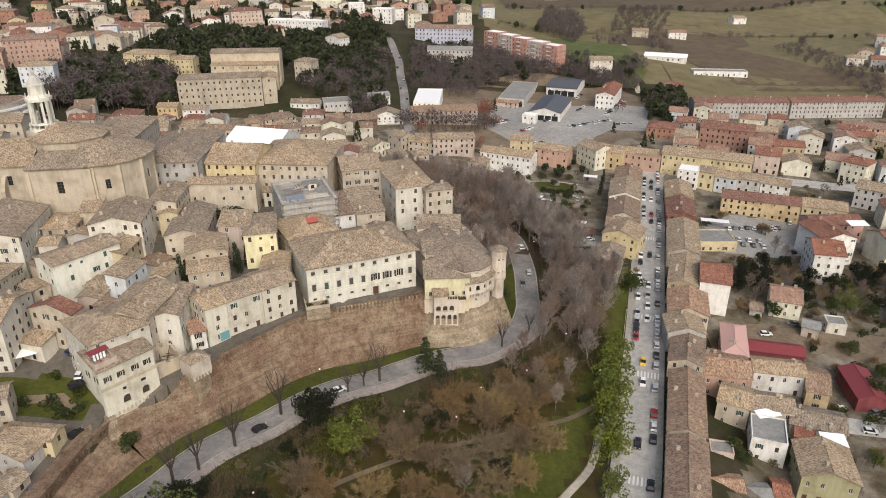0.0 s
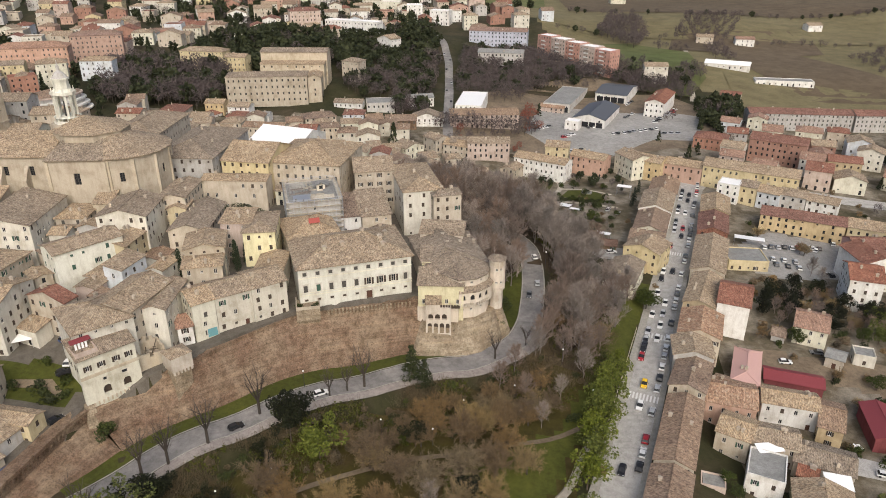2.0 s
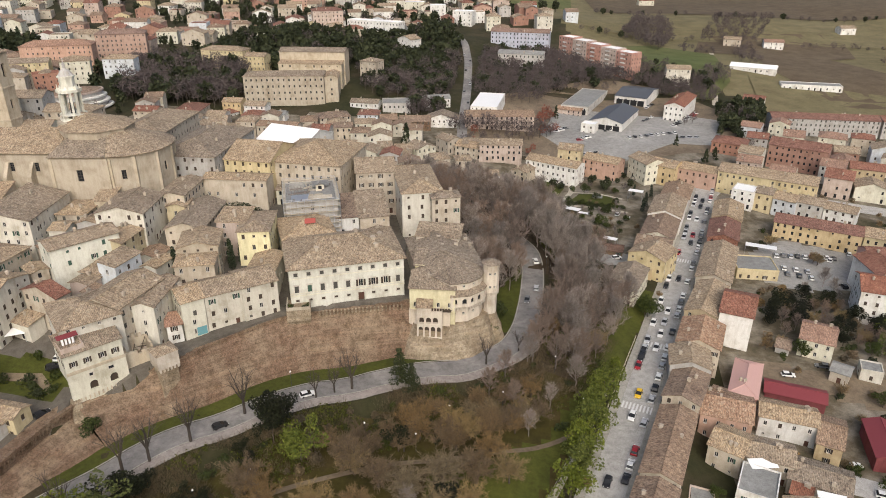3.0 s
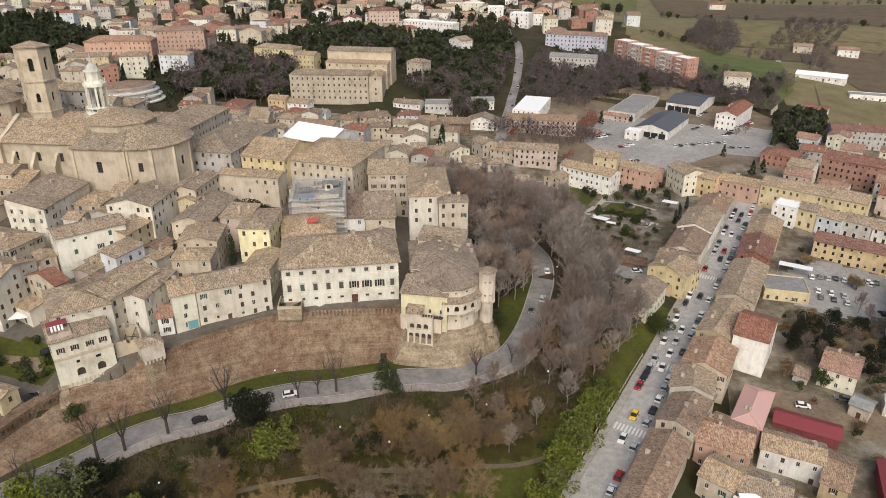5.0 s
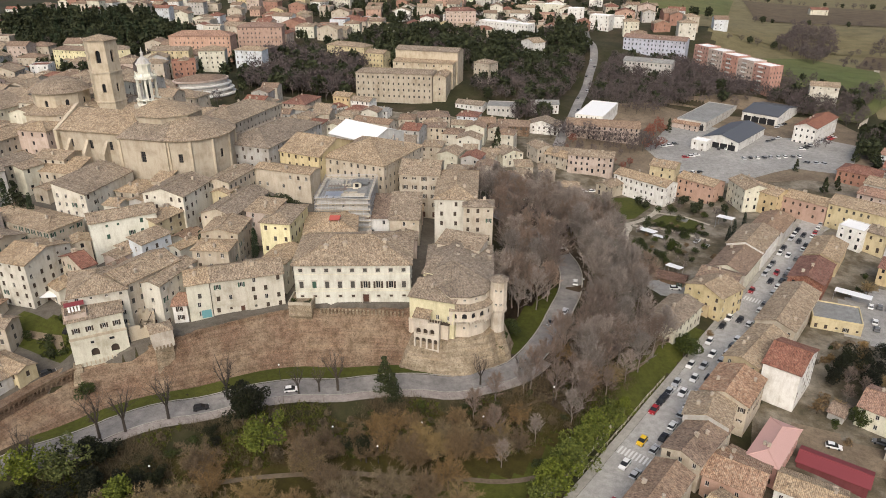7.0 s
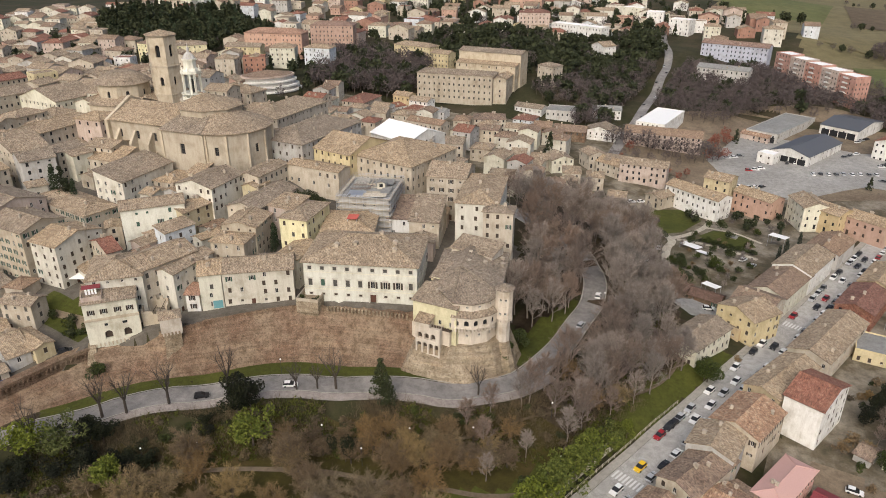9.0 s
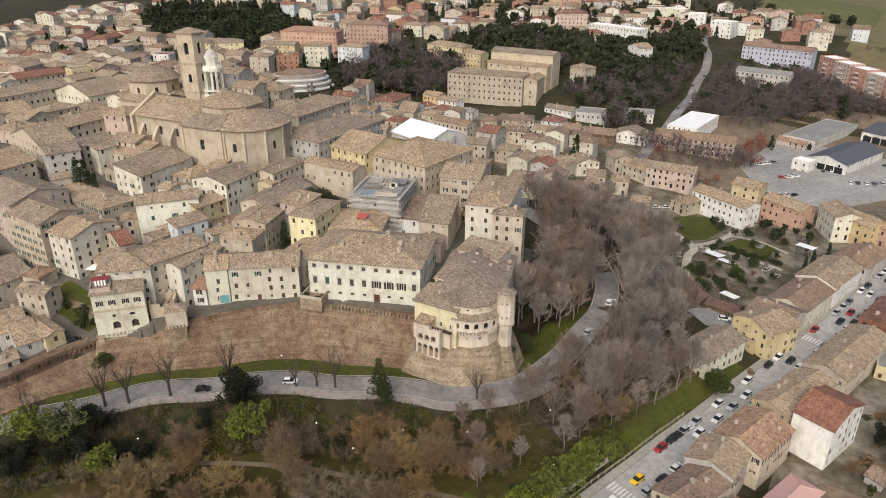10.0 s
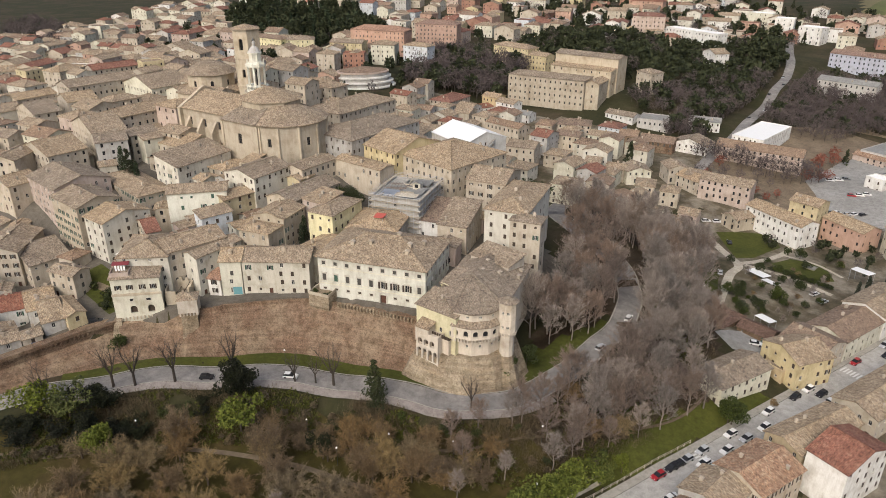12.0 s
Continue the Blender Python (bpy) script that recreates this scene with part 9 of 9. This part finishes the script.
for x, y in ((-38.2, 179.4), (-36.6, 179.6), (-35.4, 180.2)):
    shrub("potted_plant", x, y, 25.0, 0.75, "green plant on the terrace of the brick spur")
t = thing("garage_door", -59.88, 165.44, 23.4, 44, "teal painted garage door in the row on the rampart", "door")
q = Shape()
q.box(-1.35, -0.12, 0, 1.35, 0.5, 2.5)
part("leaf", q, ["teal"], t)
for x in (-1.45, 1.45):
    q = Shape()
    q.box(x - 0.1, -0.16, 0, x + 0.1, 0.5, 2.6)
    part("jamb", q, ["sill"], t)

for x, y, z, k in ((-93, 147.5, 19.6, 1.6), (-91, 144.5, 18.8, 1.4), (-97, 142, 19.2, 1.5), (-99, 149, 22, 1.3), (-103, 140, 20, 1.5), (-90, 152, 21, 1.0), (-75, 133.5, 13.5, 1.6), (-74.4, 134.4, 14.5, 1.2), (-76, 134, 14.5, 1.2)):
    shrub("bush", x, y, z, k, "dark evergreen bush on the terraces below the old town")

# ---- the forecourt of the commercial halls ----
house(57.5, 459.0, -19, 9.0, 8.0, 5, 12, "white", "white", "flat", "small white office block beside the commercial hall", chimneys=0, name="office", category="office")
house(46.0, 500.5, -16, 17.0, 9.0, 6, 11, "pinkish", "terra", "gu", "low annexe with a reddish tiled roof beside the grey hall", chimneys=0, name="annexe", category="annexe")
for x, y, rot, w, d, eave in ((74.8, 484.4, -19, 21.0, 43.7, 6), (56.5, 527.1, -16, 19.1, 58.9, 7), (95.2, 547.6, -20, 22.8, 38.4, 8)):
    t = thing("shop_front", x, y, 6, rot, "dark glazed shop front of a commercial hall", "shop front")
    for k in range(4):
        q = Shape()
        x0 = -w / 2 + 1.2 + k * (w - 2.4) / 4
        q.box(x0 + 0.25, -d / 2 - 0.28, 0.1, x0 + (w - 2.4) / 4 - 0.25, -d / 2 - 0.05, eave - 2.0)
        part("pane", q, ["glass"], t)
        q = Shape()
        q.box(x0 - 0.2, -d / 2 - 0.4, -0.5, x0 + 0.2, -d / 2 - 0.05, eave - 1.7)
        part("pier", q, ["white"], t)
wood([(146, 436), (166, 440), (172, 520), (150, 520)], 6, ["green", "grey", "brown", "plum"], (5, 8), 63)
wood([(-20, 398), (24, 405), (22, 440), (-16, 436)], 7, ["grey", "plum", "red"], (5, 8), 64)

# ---- yards and gardens behind the street houses ----
r = random.Random(77)
for k in range(150):
    x, y = r.uniform(92, 172), r.uniform(160, 262)
    if free(x, y, 1.2) and not in_poly(x, y, [(100, 214), (160, 208), (160, 190), (100, 200)]):
        shrub("bush", x, y, ground_at(x, y) - 0.1, r.uniform(0.7, 1.6), ("low brown leafless garden bush", "dark evergreen garden bush", "dry brushwood in the yard")[k % 3], ("twig_brown", "leaf_green", "twig_brush")[k % 3])

patch("drive", [(104, 206.5), (118.6, 207.5), (130.3, 211), (152, 206), (150, 197), (140, 190), (131, 200), (118, 201), (104, 202.5)], "dirt", 0.25, "pale dirt drive between the yards", "drive", 3.0)
patch("side_lane", [(112, 159.5), (131, 155), (150, 149), (151, 155), (128, 163), (115, 167)], "street", 0.25, "grey asphalt lane beside the yards", "road", 3.0)
for x, y, hh, kind in ((117.2, 217, 6.5, "green"), (112.4, 223, 5, "brown"), (124.1, 200, 6, "brown"), (145.7, 222, 8, "light"), (152.4, 219, 6.5, "green"), (139.9, 221, 6, "green"), (130.3, 174.8, 8, "green"), (134, 170, 7, "green"), (115.3, 146.4, 5.5, "light"), (126.3, 189, 4.5, "brown"), (106.8, 219, 6, "brown"),
                       (139.7, 268.6, 9, "grey"), (141, 262, 7, "grey"), (99, 151, 5, "green"), (92, 148, 4, "green"), (96, 146, 4.5, "green"), (88, 146, 3.5, "brown"), (80, 146, 4, "green"), (78, 150, 4, "green")):
    tree(kind, x, y, hh)
for x, y, rt, col in ((110.4, 206.1, 0, "white"), (121.1, 159, -15, "white")):
    car(x, y, rt, col, z=ground_at(x, y) + 0.3, group="cars in the yards")
for k, col in enumerate(("white", "white", "silver", "grey", "black", "white")):
    car(128 + (k % 3) * 4.5, 278.5 - (k // 3) * 5, 80, col, group="cars in the car park")
car(-97.8, 157.5, 60, "blue", z=24.4, group="cars in the old town")
for x, y, r_, w, d, z, hh in ((174, 272.5, 0, 8, 5, 9.3, 3.4), (104.8, 149.7, -10, 6.5, 5, -2, 3.6), (91, 159.5, 12, 7, 3.2, 0.2, 2.6), (-108.3, 154.4, 30, 5, 4, 23.8, 2.6)):
    canopy(x, y, r_, w, d, z, hh, "white sheet canopy on slim steel posts")
# parked cars, hedges and sheds of the gardens below the slope
for x, y, rt, col in ((66, 322, 70, "white"), (70, 318, 70, "silver"), (33, 318, 110, "silver"), (8, 366, 40, "white"), (12, 369, 40, "white"), (35, 292, 80, "white"), (62, 272, 20, "white"), (24, 352, 120, "black")):
    car(x, y, rt, col, z=ground_at(x, y) + 0.3, group="cars in the gardens")
for k in range(16):
    tree("green", 47 + k * 1.5, 333.5 + (k % 2) * 0.7 - k * 0.25, 1.8 + (k % 3) * 0.4, wide=1.2)
for x, y, hh in ((78, 330, 7), (80, 336, 8), (76, 352, 6), (84, 350, 7)):
    tree("cypress", x, y, hh, wide=1.3)
house(21.4, 328, 20, 6, 5, 2.2, 4.8, "salmon", "brown", "gu", "small garden hut with a brown tiled roof", windows=0.5, chimneys=0, name="hut", category="hut")
house(58, 346, -10, 4, 2.6, 2.2, 4.2, "olive", "grey", "gu", "small green garden shed", windows=0.0, chimneys=0, name="shed", category="shed")

# ---- what is too far and too many to tell apart ----
tagged(new("far_houses", FAR.mesh("far_houses", FAR_MATS)), "plastered suburban houses with tiled roofs on the far hills", "houses", kind="stuff")
for key, shape in WOODS.items():
    tagged(new("far_wood", shape.mesh("far_wood", ["bark", key])), {"t": "bare grey-brown winter trees in the far woods and hedges", "l": "dark evergreen trees in the far woods and gardens"}[key[0]], "wood", kind="stuff")
